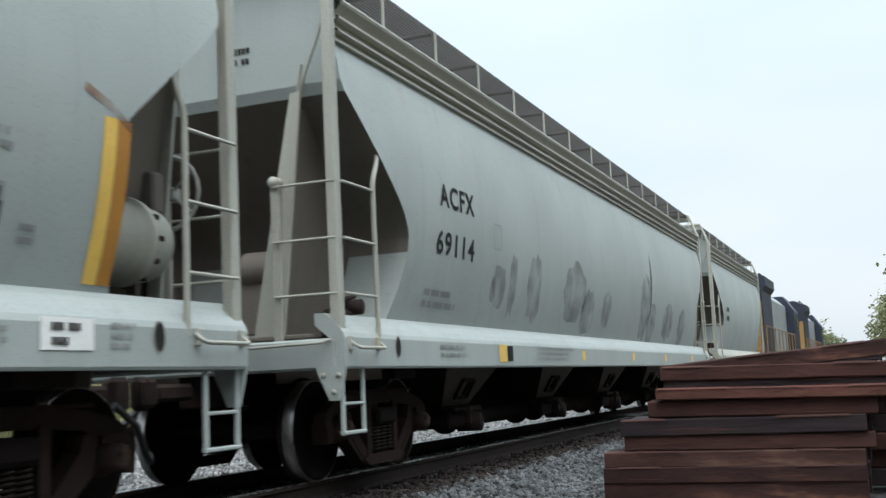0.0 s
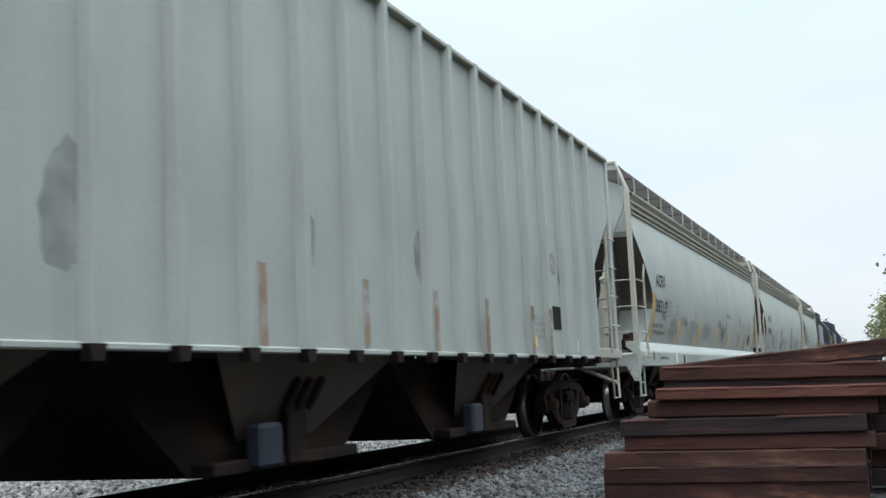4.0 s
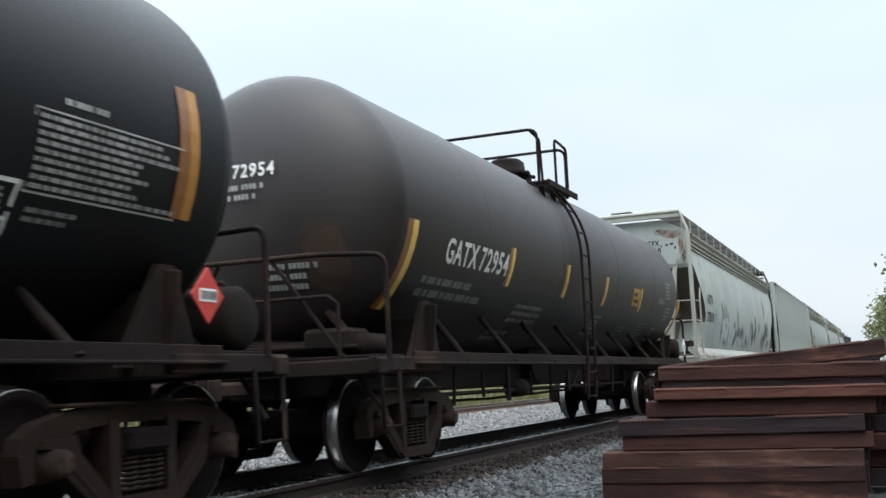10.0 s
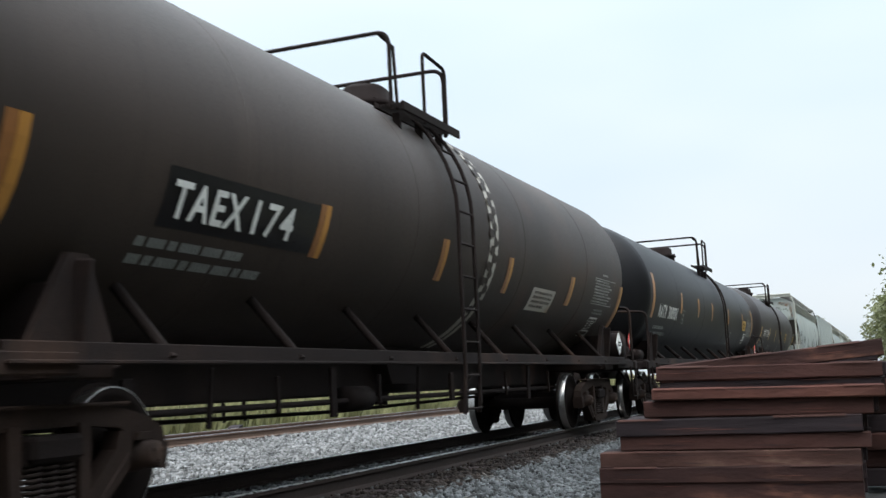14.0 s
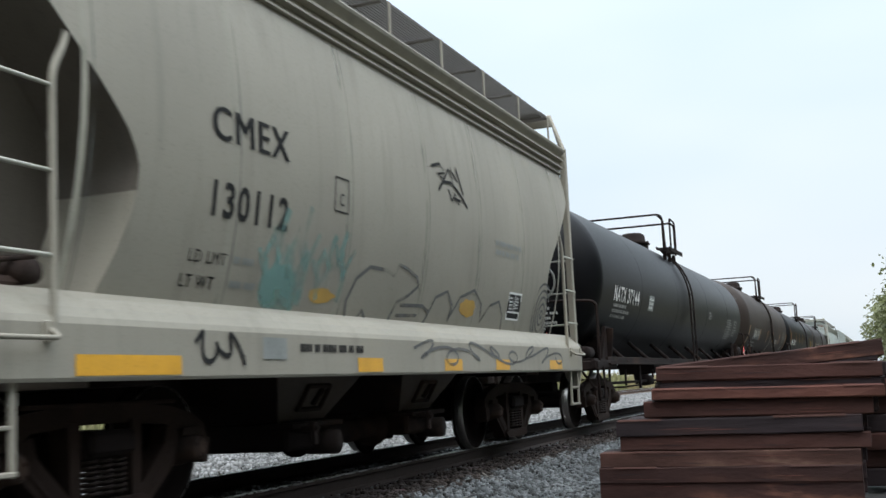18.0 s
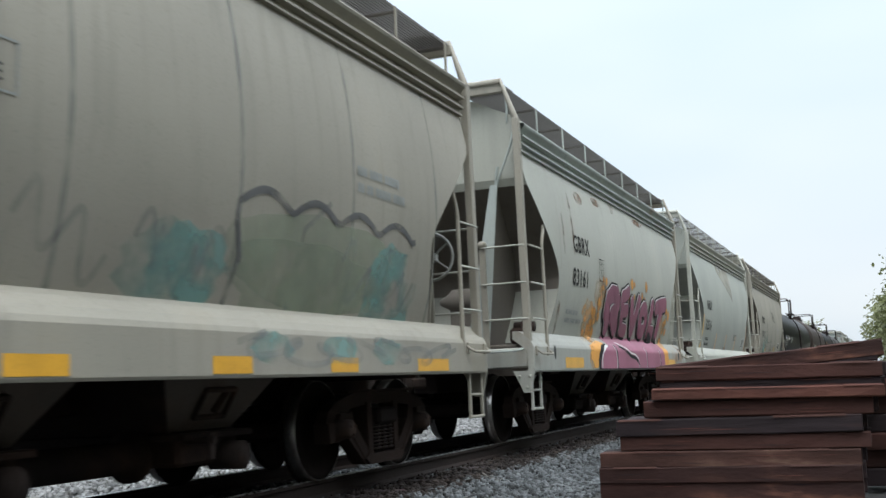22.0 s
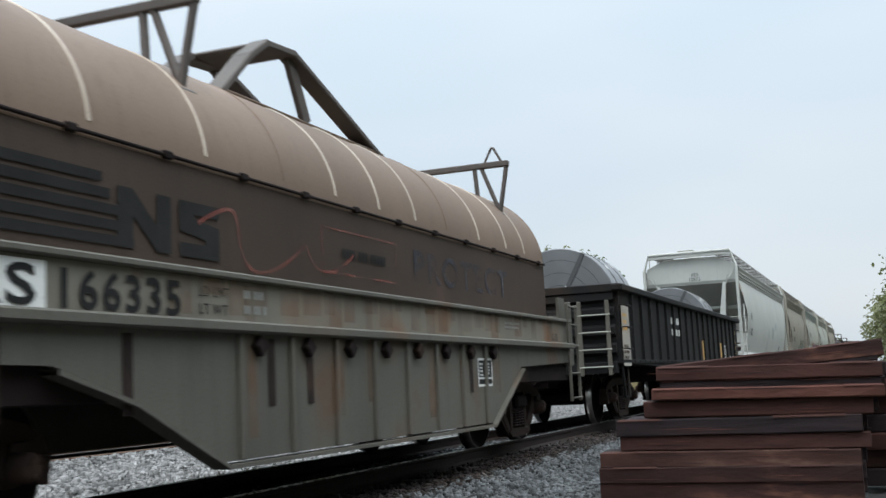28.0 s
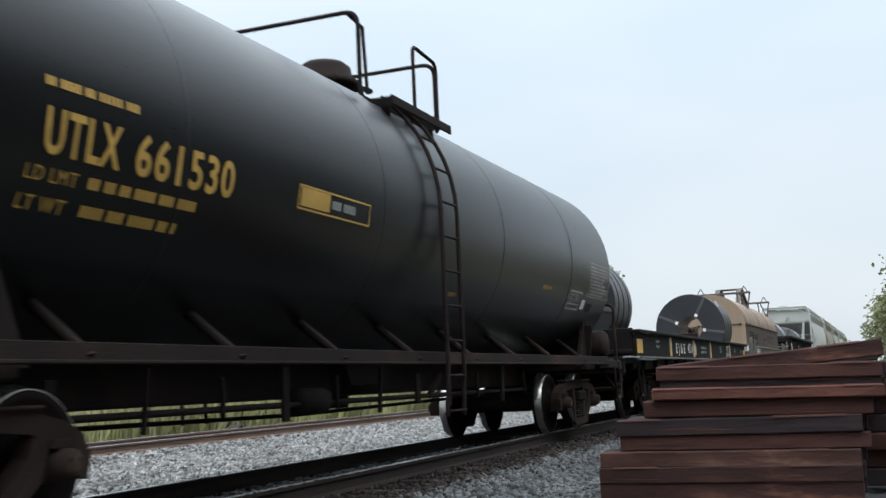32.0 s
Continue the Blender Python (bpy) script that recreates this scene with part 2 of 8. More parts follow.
    "band_white": material("white_band", (0.42, 0.39, 0.34), 0.6, 0, 0.25, 8, stain=(0.3, 0.22, 0.15), amount=0.8),
    "rust_orange": faint("orange_rust", (0.33, 0.15, 0.06), 0.6, 4, (0.3, 0.65)),
    "pink": material("pink_spray", (0.225, 0.058, 0.105), 0.55, 0, 0.4, 3, stain=(0.15, 0.025, 0.045), amount=0.8),
    "pink_pale": material("pale_pink_spray", (0.27, 0.085, 0.135), 0.55, 0, 0.3, 6),
    "spray_orange": material("orange_spray", (0.62, 0.28, 0.04), 0.55, 0, 0.2, 4),
    "spray_black": faint("grey_black_spray", (0.09, 0.09, 0.09), 0.85, 3, (0.3, 0.5)),
    "spray_teal": faint("teal_spray", (0.18, 0.33, 0.30), 0.6, 3, (0.35, 0.6)),
    "spray_grey": faint("rubbed_out_spray", (0.20, 0.21, 0.205), 0.5, 2.6, (0.3, 0.66)),
    "sand": material("faded_sand_stripe", (0.55, 0.42, 0.30), 0.6, 0, 0.15, 10),
    "spray_sand": faint("dusty_sand_film", (0.36, 0.34, 0.28), 0.75, 1.2, (0.25, 0.5)),
    "spray_pale": faint("rubbed_pale_patch", (0.43, 0.465, 0.455), 0.85, 1.5, (0.2, 0.42)),
    "rust_run": faint("rust_run", (0.215, 0.105, 0.05), 0.72, 5, (0.3, 0.6)),
    "mist": faint("thin_grey_mist", (0.19, 0.20, 0.195), 0.1, 3.0, (0.1, 0.6)),
    "rust_mist": faint("rust_stain", (0.24, 0.125, 0.06), 0.36, 3.0, (0.2, 0.7)),
    "mist_dark": faint("grey_mist", (0.14, 0.15, 0.15), 0.17, 3.0, (0.1, 0.6)),
    "spray_green": faint("thin_green_spray", (0.27, 0.31, 0.22), 0.5, 2.0, (0.2, 0.6)),
    "tank_dust": faint("thin_rust_dust", (0.06, 0.034, 0.02), 0.4, 3.0, (0.2, 0.6)),
    "peach": faint("faded_peach_patch", (0.62, 0.36, 0.30), 0.8, 3.0, (0.2, 0.5)),
    "ballast_pale": material("pale_crushed_stone", (0.28, 0.277, 0.27), 0.9, 0, 0.35, 12, 0.6, random_tint=0.78, islands=True, fine=30),
    "spray_glow": faint("thin_orange_mist", (0.60, 0.33, 0.12), 0.55, 4.0, (0.3, 0.6)),
    "spray_red": faint("red_spray", (0.3, 0.08, 0.06), 0.5, 4, (0.35, 0.6)),
    "spray_violet": faint("violet_spray", (0.22, 0.09, 0.13), 0.5, 4, (0.35, 0.6)),
    "blue": material("loco_blue", (0.028, 0.034, 0.05), 0.5, 0, 0.15, 5, streak=0.3, spec=0.25),
    "loco_grey": material("loco_grey", (0.22, 0.24, 0.24), 0.5, 0, 0.15, 5, streak=0.3),
    "loco_yellow": material("loco_yellow", (0.26, 0.15, 0.045), 0.5, 0, 0.15, 5, streak=0.3),
    "glass": material("dark_glass", (0.02, 0.025, 0.03), 0.08, 0, 0.05, 5, 0),
    "chain": material("galvanised_steel", (0.35, 0.35, 0.34), 0.5, 0.8, 0.2, 12),
    "hose": material("black_rubber", (0.02, 0.02, 0.02), 0.6, 0, 0.1, 12),
}


# ---- mesh building ----
class Build:
    """Collects boxes, tubes and sheets into one mesh."""

    def __init__(self):
        self.v, self.f, self.s = [], [], []

    def add(self, verts, faces, smooth=False):
        k = len(self.v)
        self.v += [tuple(p) for p in verts]
        self.f += [tuple(i + k for i in f) for f in faces]
        self.s += [smooth] * len(faces)
        return self

    def box(self, c, s, turn=(0, 0, 0), bevel=None):
        """A box with chamfered edges, centre c, size s."""
        b = min(0.012, min(s) * 0.22) if bevel is None else bevel
        h = [x / 2 for x in s]
        verts, index = [], {}
        for sg in product((-1, 1), repeat=3):
            for ax in range(3):
                p = [sg[i] * (h[i] if i == ax else h[i] - b) for i in range(3)]
                index[sg, ax] = len(verts)
                verts.append(p)
        faces = []
        for ax in range(3):
            o = [i for i in range(3) if i != ax]
            for d in (-1, 1):
                ring = []
                for a, e in ((-1, -1), (1, -1), (1, 1), (-1, 1)):
                    sg = [0, 0, 0]
                    sg[ax], sg[o[0]], sg[o[1]] = d, a, e
                    ring.append(index[tuple(sg), ax])
                if (d > 0) != (ax == 1):
                    faces.append(ring)
                else:
                    faces.append(ring[::-1])
            for a, e in product((-1, 1), repeat=2):
                s0, s1 = [0, 0, 0], [0, 0, 0]
                s0[o[0]] = s1[o[0]] = a
                s0[o[1]] = s1[o[1]] = e
                s0[ax], s1[ax] = -1, 1
                s0, s1 = tuple(s0), tuple(s1)
                faces.append([index[s0, o[0]], index[s1, o[0]], index[s1, o[1]], index[s0, o[1]]])
        for sg in product((-1, 1), repeat=3):
            faces.append([index[sg, 0], index[sg, 1], index[sg, 2]])
        m = pose(*c, *turn)
        return self.add([m @ Vector(p) for p in verts], faces)

    def tube(self, path, r, n=8, closed=False, caps=True):
        """A round bar along a path of points."""
        path = [Vector(p) for p in path]
        rings, k = [], len(path)
        side = None
        for i, p in enumerate(path):
            a = path[i - 1] if i else (path[-1] if closed else p)
            b = path[i + 1] if i < k - 1 else (path[0] if closed else p)
            d = (b - a).normalized()
            if side is None:
                side = d.orthogonal().normalized()
            else:
                side = (side - d * side.dot(d)).normalized()
            up = d.cross(side)
            rings.append([p + r * (math.cos(2 * math.pi * j / n) * side + math.sin(2 * math.pi * j / n) * up) for j in range(n)])
        v = [p for ring in rings for p in ring]
        f = []
        for i in range(k if closed else k - 1):
            e = (i + 1) % k
            f += [(i * n + j, i * n + (j + 1) % n, e * n + (j + 1) % n, e * n + j) for j in range(n)]
        self.add(v, f, True)
        if caps and not closed:
            self.add(rings[0], [tuple(range(n))[::-1]]).add(rings[-1], [tuple(range(n))])
        return self

    def prism(self, outline, axis, a, b, smooth=False):
        """An outline (pairs) swept along an axis from a to b. For 'y' the pairs are x, z; for 'x' y, z; for 'z' x, y."""
        def at(u, w, t):
            return {"y": (u, t, w), "x": (t, u, w), "z": (u, w, t)}[axis]
        n = len(outline)
        lo, hi = [at(*p, a) for p in outline], [at(*p, b) for p in outline]
        self.add(lo + hi, [(i, (i + 1) % n, n + (i + 1) % n, n + i) for i in range(n)], smooth)
        return self.add(lo, [tuple(range(n))[::-1]]).add(hi, [tuple(range(n))])

    def lathe(self, profile, axis="y", n=32, centre=(0, 0, 0), smooth=True):
        """Pairs (offset along the axis, radius) turned about the axis."""
        v, f, k = [], [], len(profile)
        for t, r in profile:
            for j in range(n):
                a = 2 * math.pi * j / n
                u, w = r * math.cos(a), r * math.sin(a)
                p = {"y": (u, t, w), "x": (t, u, w), "z": (u, w, t)}[axis]
                v.append(tuple(q + c for q, c in zip(p, centre)))
        for i in range(k - 1):
            f += [(i * n + j, i * n + (j + 1) % n, (i + 1) * n + (j + 1) % n, (i + 1) * n + j) for j in range(n)]
        return self.add(v, f, smooth)

    def sheet(self, grid, smooth=True):
        """A grid of points (rows of equal length)."""
        c = len(grid[0])
        v = [p for row in grid for p in row]
        f = [(i * c + j, i * c + j + 1, (i + 1) * c + j + 1, (i + 1) * c + j) for i in range(len(grid) - 1) for j in range(c - 1)]
        return self.add(v, f, smooth)

    def mesh(self, name, material_name):
        m = bpy.data.meshes.new(name)
        m.from_pydata(self.v, [], self.f)
        m.polygons.foreach_set("use_smooth", self.s)
        if material_name:
            m.materials.append(mat[material_name])
        m.update()
        return m


def fillet(path, r=0.1, n=5):
    """A path of points with its corners rounded."""
    path = [Vector(p) for p in path]
    out = [path[0]]
    for a, b, c in zip(path, path[1:], path[2:]):
        k = min(r, (a - b).length * 0.45, (c - b).length * 0.45)
        p, q = b + (a - b).normalized() * k, b + (c - b).normalized() * k
        out += [p.lerp(b, f).lerp(b.lerp(q, f), f) for f in [i / n for i in range(n + 1)]]
    return out + [path[-1]]


def part(name, b, material_name, parent, label="", at=None):
    """One mesh object under a thing or a part."""
    ob = new(name, b.mesh(name, material_name) if isinstance(b, Build) else b)
    ob.parent = parent
    if at is not None:
        ob.matrix_basis = at
    if label:
        ob["label"] = label
    return ob


def empty(name, label, category, group="", at=None):
    ob = new(name)
    ob.empty_display_size = 0.3
    if at is not None:
        ob.matrix_basis = at
    return tagged(ob, label, category, group)


def solid(name, b, material_name, label, category, group="", kind="", at=None):
    """A thing that is one mesh."""
    ob = new(name, b.mesh(name, material_name) if isinstance(b, Build) else b)
    if at is not None:
        ob.matrix_basis = at
    return tagged(ob, label, category, group, kind)


# ---- the ground and the two tracks ----
RAIL_NEAR, GAUGE = 4.993, 1.505
MID = RAIL_NEAR + GAUGE / 2
MID_2 = 13.6 + GAUGE / 2


def lie(y):
    """Height of the ground across the line."""
    ys = (-400, -30, -4, 0.0, 2.6, 3.6, 4.2, 7.4, 8.4, 12.2, 13.0, 16.0, 17.2, 19, 22, 26, 34, 60, 400)
    zs = (-0.8, -0.8, -0.62, -0.53, -0.49, -0.36, -0.2, -0.2, -0.28, -0.28, -0.2, -0.2, -0.42, -0.42, -0.1, 0.5, 0.9, 1.0, 1.2)
    return float(np.interp(y, ys, zs))


def ground_sheet():
    b = Build()
    xs = [-3000, -800, -200, -60] + list(range(-40, 121, 4)) + [140, 180, 240, 320, 450, 700, 1100, 3000]
    ys = [-3000, -900, -300, -100, -40, -20, -10, -5, -2, 0, 2.6, 3.6, 4.2, 7.4, 8.4, 12.2, 13, 16, 17.2, 19, 20.5, 22, 24, 26, 30, 40, 60, 100, 200, 500, 1200, 3000]
    b.sheet([[(x, y, lie(y) - 0.03 + 0.1 * noise.noise(Vector((x * 0.2, y * 0.3, 0))) * (1 if y > 17 or y < -1 else 0)) for y in ys] for x in xs])
    return solid("ground", b, "soil", "weedy dark soil beside a railway line", "ground", kind="structure")


ground_sheet()
bed = Build()
bed.sheet([[(x, y, lie(y) + 0.02 * noise.noise(Vector((x * 1.3, y * 1.3, 0)))) for y in np.arange(-0.6, 17.01, 0.4)] for x in [-60, -30] + list(np.arange(-10, 60, 0.5)) + [62, 66, 72, 80, 100, 140, 200, 300, 450]])
solid("ballast_bed", bed, "ballast_bed", "grey crushed stone ballast under the tracks", "ballast", kind="structure")


def stones(name, count, x0, x1, y0, y1, size, seed, keep=None, stone="ballast"):
    """Many angular stones, joined."""
    r = np.random.default_rng(seed)
    u = r.random(count)
    x = x0 + (x1 - x0) * u ** 1.35
    y = r.uniform(y0, y1, count)
    if keep is not None:
        ok = keep(x, y)
        x, y = x[ok], y[ok]
    n = len(x)
    z = np.interp(y, np.arange(-1, 18, 0.1), [lie(q) for q in np.arange(-1, 18, 0.1)])
    s = size * r.uniform(0.6, 1.4, n)
    cube = np.array(list(product((-1, 1), repeat=3)), float)
    v = cube[None] * r.uniform(0.55, 1.0, (n, 8, 3)) * (s[:, None, None] * 0.5) * r.uniform(0.6, 1.25, (n, 1, 3))
    a, e = r.uniform(0, 6.28, n), r.uniform(-0.7, 0.7, n)
    ca, sa, ce, se = np.cos(a)[:, None], np.sin(a)[:, None], np.cos(e)[:, None], np.sin(e)[:, None]
    X, Y, Z = v[..., 0], v[..., 1], v[..., 2]
    Y, Z = Y * ce - Z * se, Y * se + Z * ce
    X, Y = X * ca - Y * sa, X * sa + Y * ca
    v = np.stack([X + x[:, None], Y + y[:, None], Z + (z + s * r.uniform(0.0, 0.42, n))[:, None]], -1).reshape(-1, 3)
    quad = np.array([(0, 1, 3, 2), (4, 6, 7, 5), (0, 4, 5, 1), (2, 3, 7, 6), (0, 2, 6, 4), (1, 5, 7, 3)])
    f = (quad[None] + 8 * np.arange(n)[:, None, None]).reshape(-1)
    m = bpy.data.meshes.new(name)
    m.vertices.add(len(v))
    m.vertices.foreach_set("co", v.ravel())
    m.loops.add(len(f))
    m.loops.foreach_set("vertex_index", f)
    m.polygons.add(len(f) // 4)
    m.polygons.foreach_set("loop_start", np.arange(0, len(f), 4))
    m.materials.append(mat[stone])
    m.update(calc_edges=True)
    return m


TIE_STEP = 0.52
clear_ties = lambda x, y: ~((x > 10.9) & (x < 13.6) & (y < 3.0)) & ~((np.abs(x % TIE_STEP - TIE_STEP / 2) < 0.1) & (np.abs(y - MID) < 1.3))
solid("ballast_stones", stones("ballast_stones", 51000, 6.5, 34, 1.0, 4.2, 0.044, 3, clear_ties), None, "loose grey crushed stones sloping from the track", "gravel", kind="stuff")
solid("ballast_stones", stones("ballast_stones", 12500, 6.5, 34, 4.12, 4.92, 0.044, 7, clear_ties, "ballast_dark"), None, "brown-black crushed stones along the rail", "gravel", kind="stuff")
solid("ballast_stones", stones("ballast_stones", 24000, 4.5, 40, 4.9, 7.2, 0.046, 4, clear_ties), None, "grey crushed stones between the rails", "gravel", kind="stuff")
solid("ballast_stones", stones("ballast_stones", 56000, 6, 75, 7.0, 13.4, 0.056, 5, None, "ballast_pale"), None, "pale grey crushed stones between two tracks", "gravel", kind="stuff")

RAIL_SHAPE = [(-0.07, -0.172), (0.07, -0.172), (0.07, -0.16), (0.012, -0.135), (0.009, -0.045), (0.036, -0.034), (0.036, -0.004), (-0.036, -0.004), (-0.036, -0.034), (-0.009, -0.045), (-0.012, -0.135), (-0.07, -0.16)]
tie_mesh = Build().box((0, 0, 0), (0.23, 2.6, 0.17), bevel=0.012).mesh("tie", "tie_dark")
plate_mesh = Build().box((0, 0, 0), (0.18, 0.36, 0.02)).box((0.05, 0.09, 0.02), (0.02, 0.02, 0.03)).box((-0.05, -0.09, 0.02), (0.02, 0.02, 0.03)).mesh("tie_plate", "rail")
for number, mid in ((1, MID), (2, MID_2)):
    track = tagged(new("track_%d" % number), "railway track of rusty rails on dark wooden ties", "track", kind="structure")
    for dy in (-GAUGE / 2, GAUGE / 2):
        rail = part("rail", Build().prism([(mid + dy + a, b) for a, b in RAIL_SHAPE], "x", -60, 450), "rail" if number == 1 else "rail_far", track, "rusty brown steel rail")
        part("rail_head", Build().box((195, mid + dy, 0.0), (510, 0.062, 0.008), bevel=0.002), "rail_top", rail, "polished running surface")
    for i in range(96):
        x = (5 if number == 1 else 9) + TIE_STEP * (i + 0.5)
        part("tie", tie_mesh, None, track, at=pose(x, mid, -0.262 + random.uniform(-0.01, 0.01), 0, 0, random.uniform(-0.6, 0.6)))
        if number == 2 or i < 60:
            part("tie_plate", plate_mesh, None, track, at=pose(x, mid - GAUGE / 2, -0.178))


solid("tie_scrap", Build().prism([(-0.45, 0.0), (0.5, 0.0), (0.48, 0.34), (0.2, 0.3)], "y", -0.15, 0.15), "tie_dark", "broken dark wooden tie lying beyond the second track", "wood scrap", at=pose(26.0, 16.6, lie(16.6) - 0.02, 0, 0, 10))


# ---- plants ----
def blades(name, count, x0, x1, y0, y1, h, seed, material_name, label):
    r = np.random.default_rng(seed)
    x, y = x0 + (x1 - x0) * r.random(count) ** 1.3, y0 + (y1 - y0) * r.random(count) ** 1.6
    clump = np.array([noise.noise(Vector((a * 0.35, b * 0.35, 3))) for a, b in zip(x, y)])
    hh = h * r.uniform(0.5, 1.2, count) * (1 + 0.8 * clump)
    a = r.uniform(0, 6.28, count)
    w = r.uniform(0.012, 0.03, count)
    z = np.array([lie(q) for q in y]) - 0.05
    dx, dy = np.cos(a) * w, np.sin(a) * w
    lx, ly = r.normal(0, 0.22, count) * hh, r.normal(0, 0.22, count) * hh
    v = np.stack([np.stack([x - dx, y - dy, z], 1), np.stack([x + dx, y + dy, z], 1),
                  np.stack([x + lx * 0.4 + dx * 0.7, y + ly * 0.4 + dy * 0.7, z + hh * 0.6], 1), np.stack([x + lx, y + ly, z + hh], 1)], 1).reshape(-1, 3)
    f = (np.array([0, 1, 2, 3])[None] + 4 * np.arange(count)[:, None])
    m = bpy.data.meshes.new(name)
    m.from_pydata(v.tolist(), [], f.tolist())
    m.materials.append(mat[material_name])
    return solid(name, m, None, label, "grass", kind="stuff")


blades("tall_grass", 60000, 12, 100, 18.2, 30, 1.0, 11, "grass", "tall yellow-green grass beyond the second track")
blades("weeds", 30000, 12, 80, 17.6, 26, 1.15, 12, "weed", "dense green weeds beyond the second track")


def tree(name, x, y, height, spread, seed, leaf="leaf", label="leafy green tree beside the railway", count=7000, low=0.22, size=0.36, wide=1.0, tufts=0):
    r = random.Random(seed)
    t = empty(name, label, "tree", "trees by the line", pose(x, y, lie(y) - 0.1))
    trunk = Build()
    lean = Vector((r.uniform(-0.05, 0.05), r.uniform(-0.05, 0.05), 1))
    h0 = height * 0.62
    path = [lean * (h0 * k / 5) + Vector((r.uniform(-0.1, 0.1), r.uniform(-0.1, 0.1), 0)) * (k > 0) for k in range(6)]
    for k in range(5):
        trunk.tube(path[k:k + 2], height * 0.017 * (1 - 0.15 * k), 8)
    part("trunk", trunk, "bark", t)
    clumps = []
    for i in range(15):
        a = i * 2.4 + r.uniform(-0.5, 0.5)
        f0 = r.uniform(0.3, 0.95)
        base = path[0].lerp(path[-1], f0)
        reach = spread * r.uniform(0.45, 1.0) * (1.1 - 0.6 * abs(f0 - 0.45))
        tip = base + Vector((math.cos(a) * reach * wide, math.sin(a) * reach, height * r.uniform(0.05, 0.3)))
        bend = base.lerp(tip, 0.5) + Vector((0, 0, height * 0.05))
        limb = Build().tube([base, bend, tip], height * 0.006 * (1.4 - f0), 6)
        part("limb", limb, "bark", t)
        clumps += [(tip, spread * r.uniform(0.24, 0.4)), (bend, spread * r.uniform(0.2, 0.32))]
    for i in range(26):
        a, e = r.uniform(0, 6.28), r.uniform(low, 1.0)
        rad = spread * math.sqrt(max(0.03, 1 - (abs(e - 0.48) / 0.54) ** 2)) * r.uniform(0.5, 0.98)
        clumps.append((Vector((math.cos(a) * rad * wide, math.sin(a) * rad, height * e * 0.94)), spread * r.uniform(0.14, 0.3)))
    # leaves: a lumpy rounded mass with ragged clumps at its rim
    boughs = []
    for i in range(tufts):
        n = Vector((r.gauss(0, 1), r.gauss(0, 1), r.gauss(0, 1))).normalized()
        lump = 0.80 + 0.55 * noise.noise(n * 1.7 + Vector((seed, 0, 0))) + 0.2 * noise.noise(n * 4.0 + Vector((0, seed, 0)))
        boughs.append((n, lump * r.random() ** 0.35, r.uniform(0.45, 1.0)))
    v, f = [], []
    mid_h, up = height * (0.53 + low * 0.3), height * (0.47 - low * 0.3)
    for i in range(count):
        if tufts and i % 6:
            # sprays of leaves, flat below and rising at their tips
            n, k, s = boughs[i % tufts]
            taper = 1.0 - 0.3 * max(0, n.z)
            d = Vector((r.gauss(0, 0.5), r.gauss(0, 0.5), 0))
            p = Vector((n.x * spread * wide * k * taper, n.y * spread * k * taper, mid_h + n.z * up * k)) + d * s + Vector((0, 0, abs(r.gauss(0, 0.42)) * s + 0.25 * d.length * s))
        elif i % 5 < 2:
            c, s = clumps[i % len(clumps)]
            d = Vector((r.gauss(0, 1), r.gauss(0, 1), r.gauss(0, 1))).normalized() * s * r.random() ** 0.45
            d.z *= 0.7
            p = c + d
        else:
            n = Vector((r.gauss(0, 1), r.gauss(0, 1), r.gauss(0, 1))).normalized()
            lump = 0.86 + 0.34 * noise.noise(n * 2.3 + Vector((seed, 0, 0))) + 0.16 * noise.noise(n * 6.0 + Vector((0, seed, 0)))
            k = lump * r.random() ** 0.3
            taper = 1.0 - 0.25 * max(0, n.z)
            p = Vector((n.x * spread * wide * k * taper, n.y * spread * k * taper, mid_h + n.z * up * k))
        q = Euler((r.uniform(-0.9, 0.9), r.uniform(-0.9, 0.9), r.uniform(0, 6.28))).to_matrix()
        w, l = size * r.uniform(0.35, 0.8), size * r.uniform(0.7, 1.3)
        k = len(v)
        v += [tuple(p + q @ Vector(o)) for o in ((0, -l / 2, 0), (w / 2, 0, l * 0.1), (0, l / 2, 0), (-w / 2, 0, l * 0.1))]
        f.append((k, k + 1, k + 2, k + 3))
    b = Build()
    b.v, b.f, b.s = v, f, [False] * len(f)
    part("crown", b, leaf, t)
    return t


def plant_trees():
    tree("tree", 43.2, 28, 13.5, 4.7, 21, count=42000, low=0.02, size=0.25, wide=1.1, tufts=330, label="large spreading broadleaf tree behind the tracks")
    tree("tree", 53.4, 28.5, 13.9, 2.6, 27, "leaf", count=20000, low=0.0, size=0.25, tufts=150, label="pale broadleaf tree standing close by the larger one")
    tree("tree", 57.6, 29.5, 9.6, 3.8, 28, count=16000, low=0.0, size=0.25, tufts=120, label="low bushy tree beside two larger trees")
    tree("tree", 57.5, 31, 13.9, 3.2, 22, count=14000, low=0.04, label="upright broadleaf tree behind the tracks")
    tree("tree", 66, 33, 7.2, 4.2, 23, "leaf_pale", count=7000, low=0.04, label="small bushy tree behind the tracks")
    tree("tree", 118, 34, 15.2, 6.0, 24, "leaf_pale", count=7000, low=0.04, size=0.6, label="rounded tree far behind the tracks")
    tree("tree", 134, 34, 16.8, 5.0, 30, count=6000, low=0.04, size=0.6, label="tall narrow tree far behind the tracks")
    tree("tree", 108, 42, 9, 6.0, 25, count=5000, low=0.02, size=0.6, label="low dark tree far behind the tracks")
    for i, (x, y, h, s) in enumerate(((62, -2.6, 6.6, 3.2), (66, -4.6, 10.5, 4.6), (78, -4.0, 9.0, 4.6), (96, -6, 11, 5.4), (116, -5, 12, 6), (140, -5, 12, 6), (170, -4, 13, 7))):
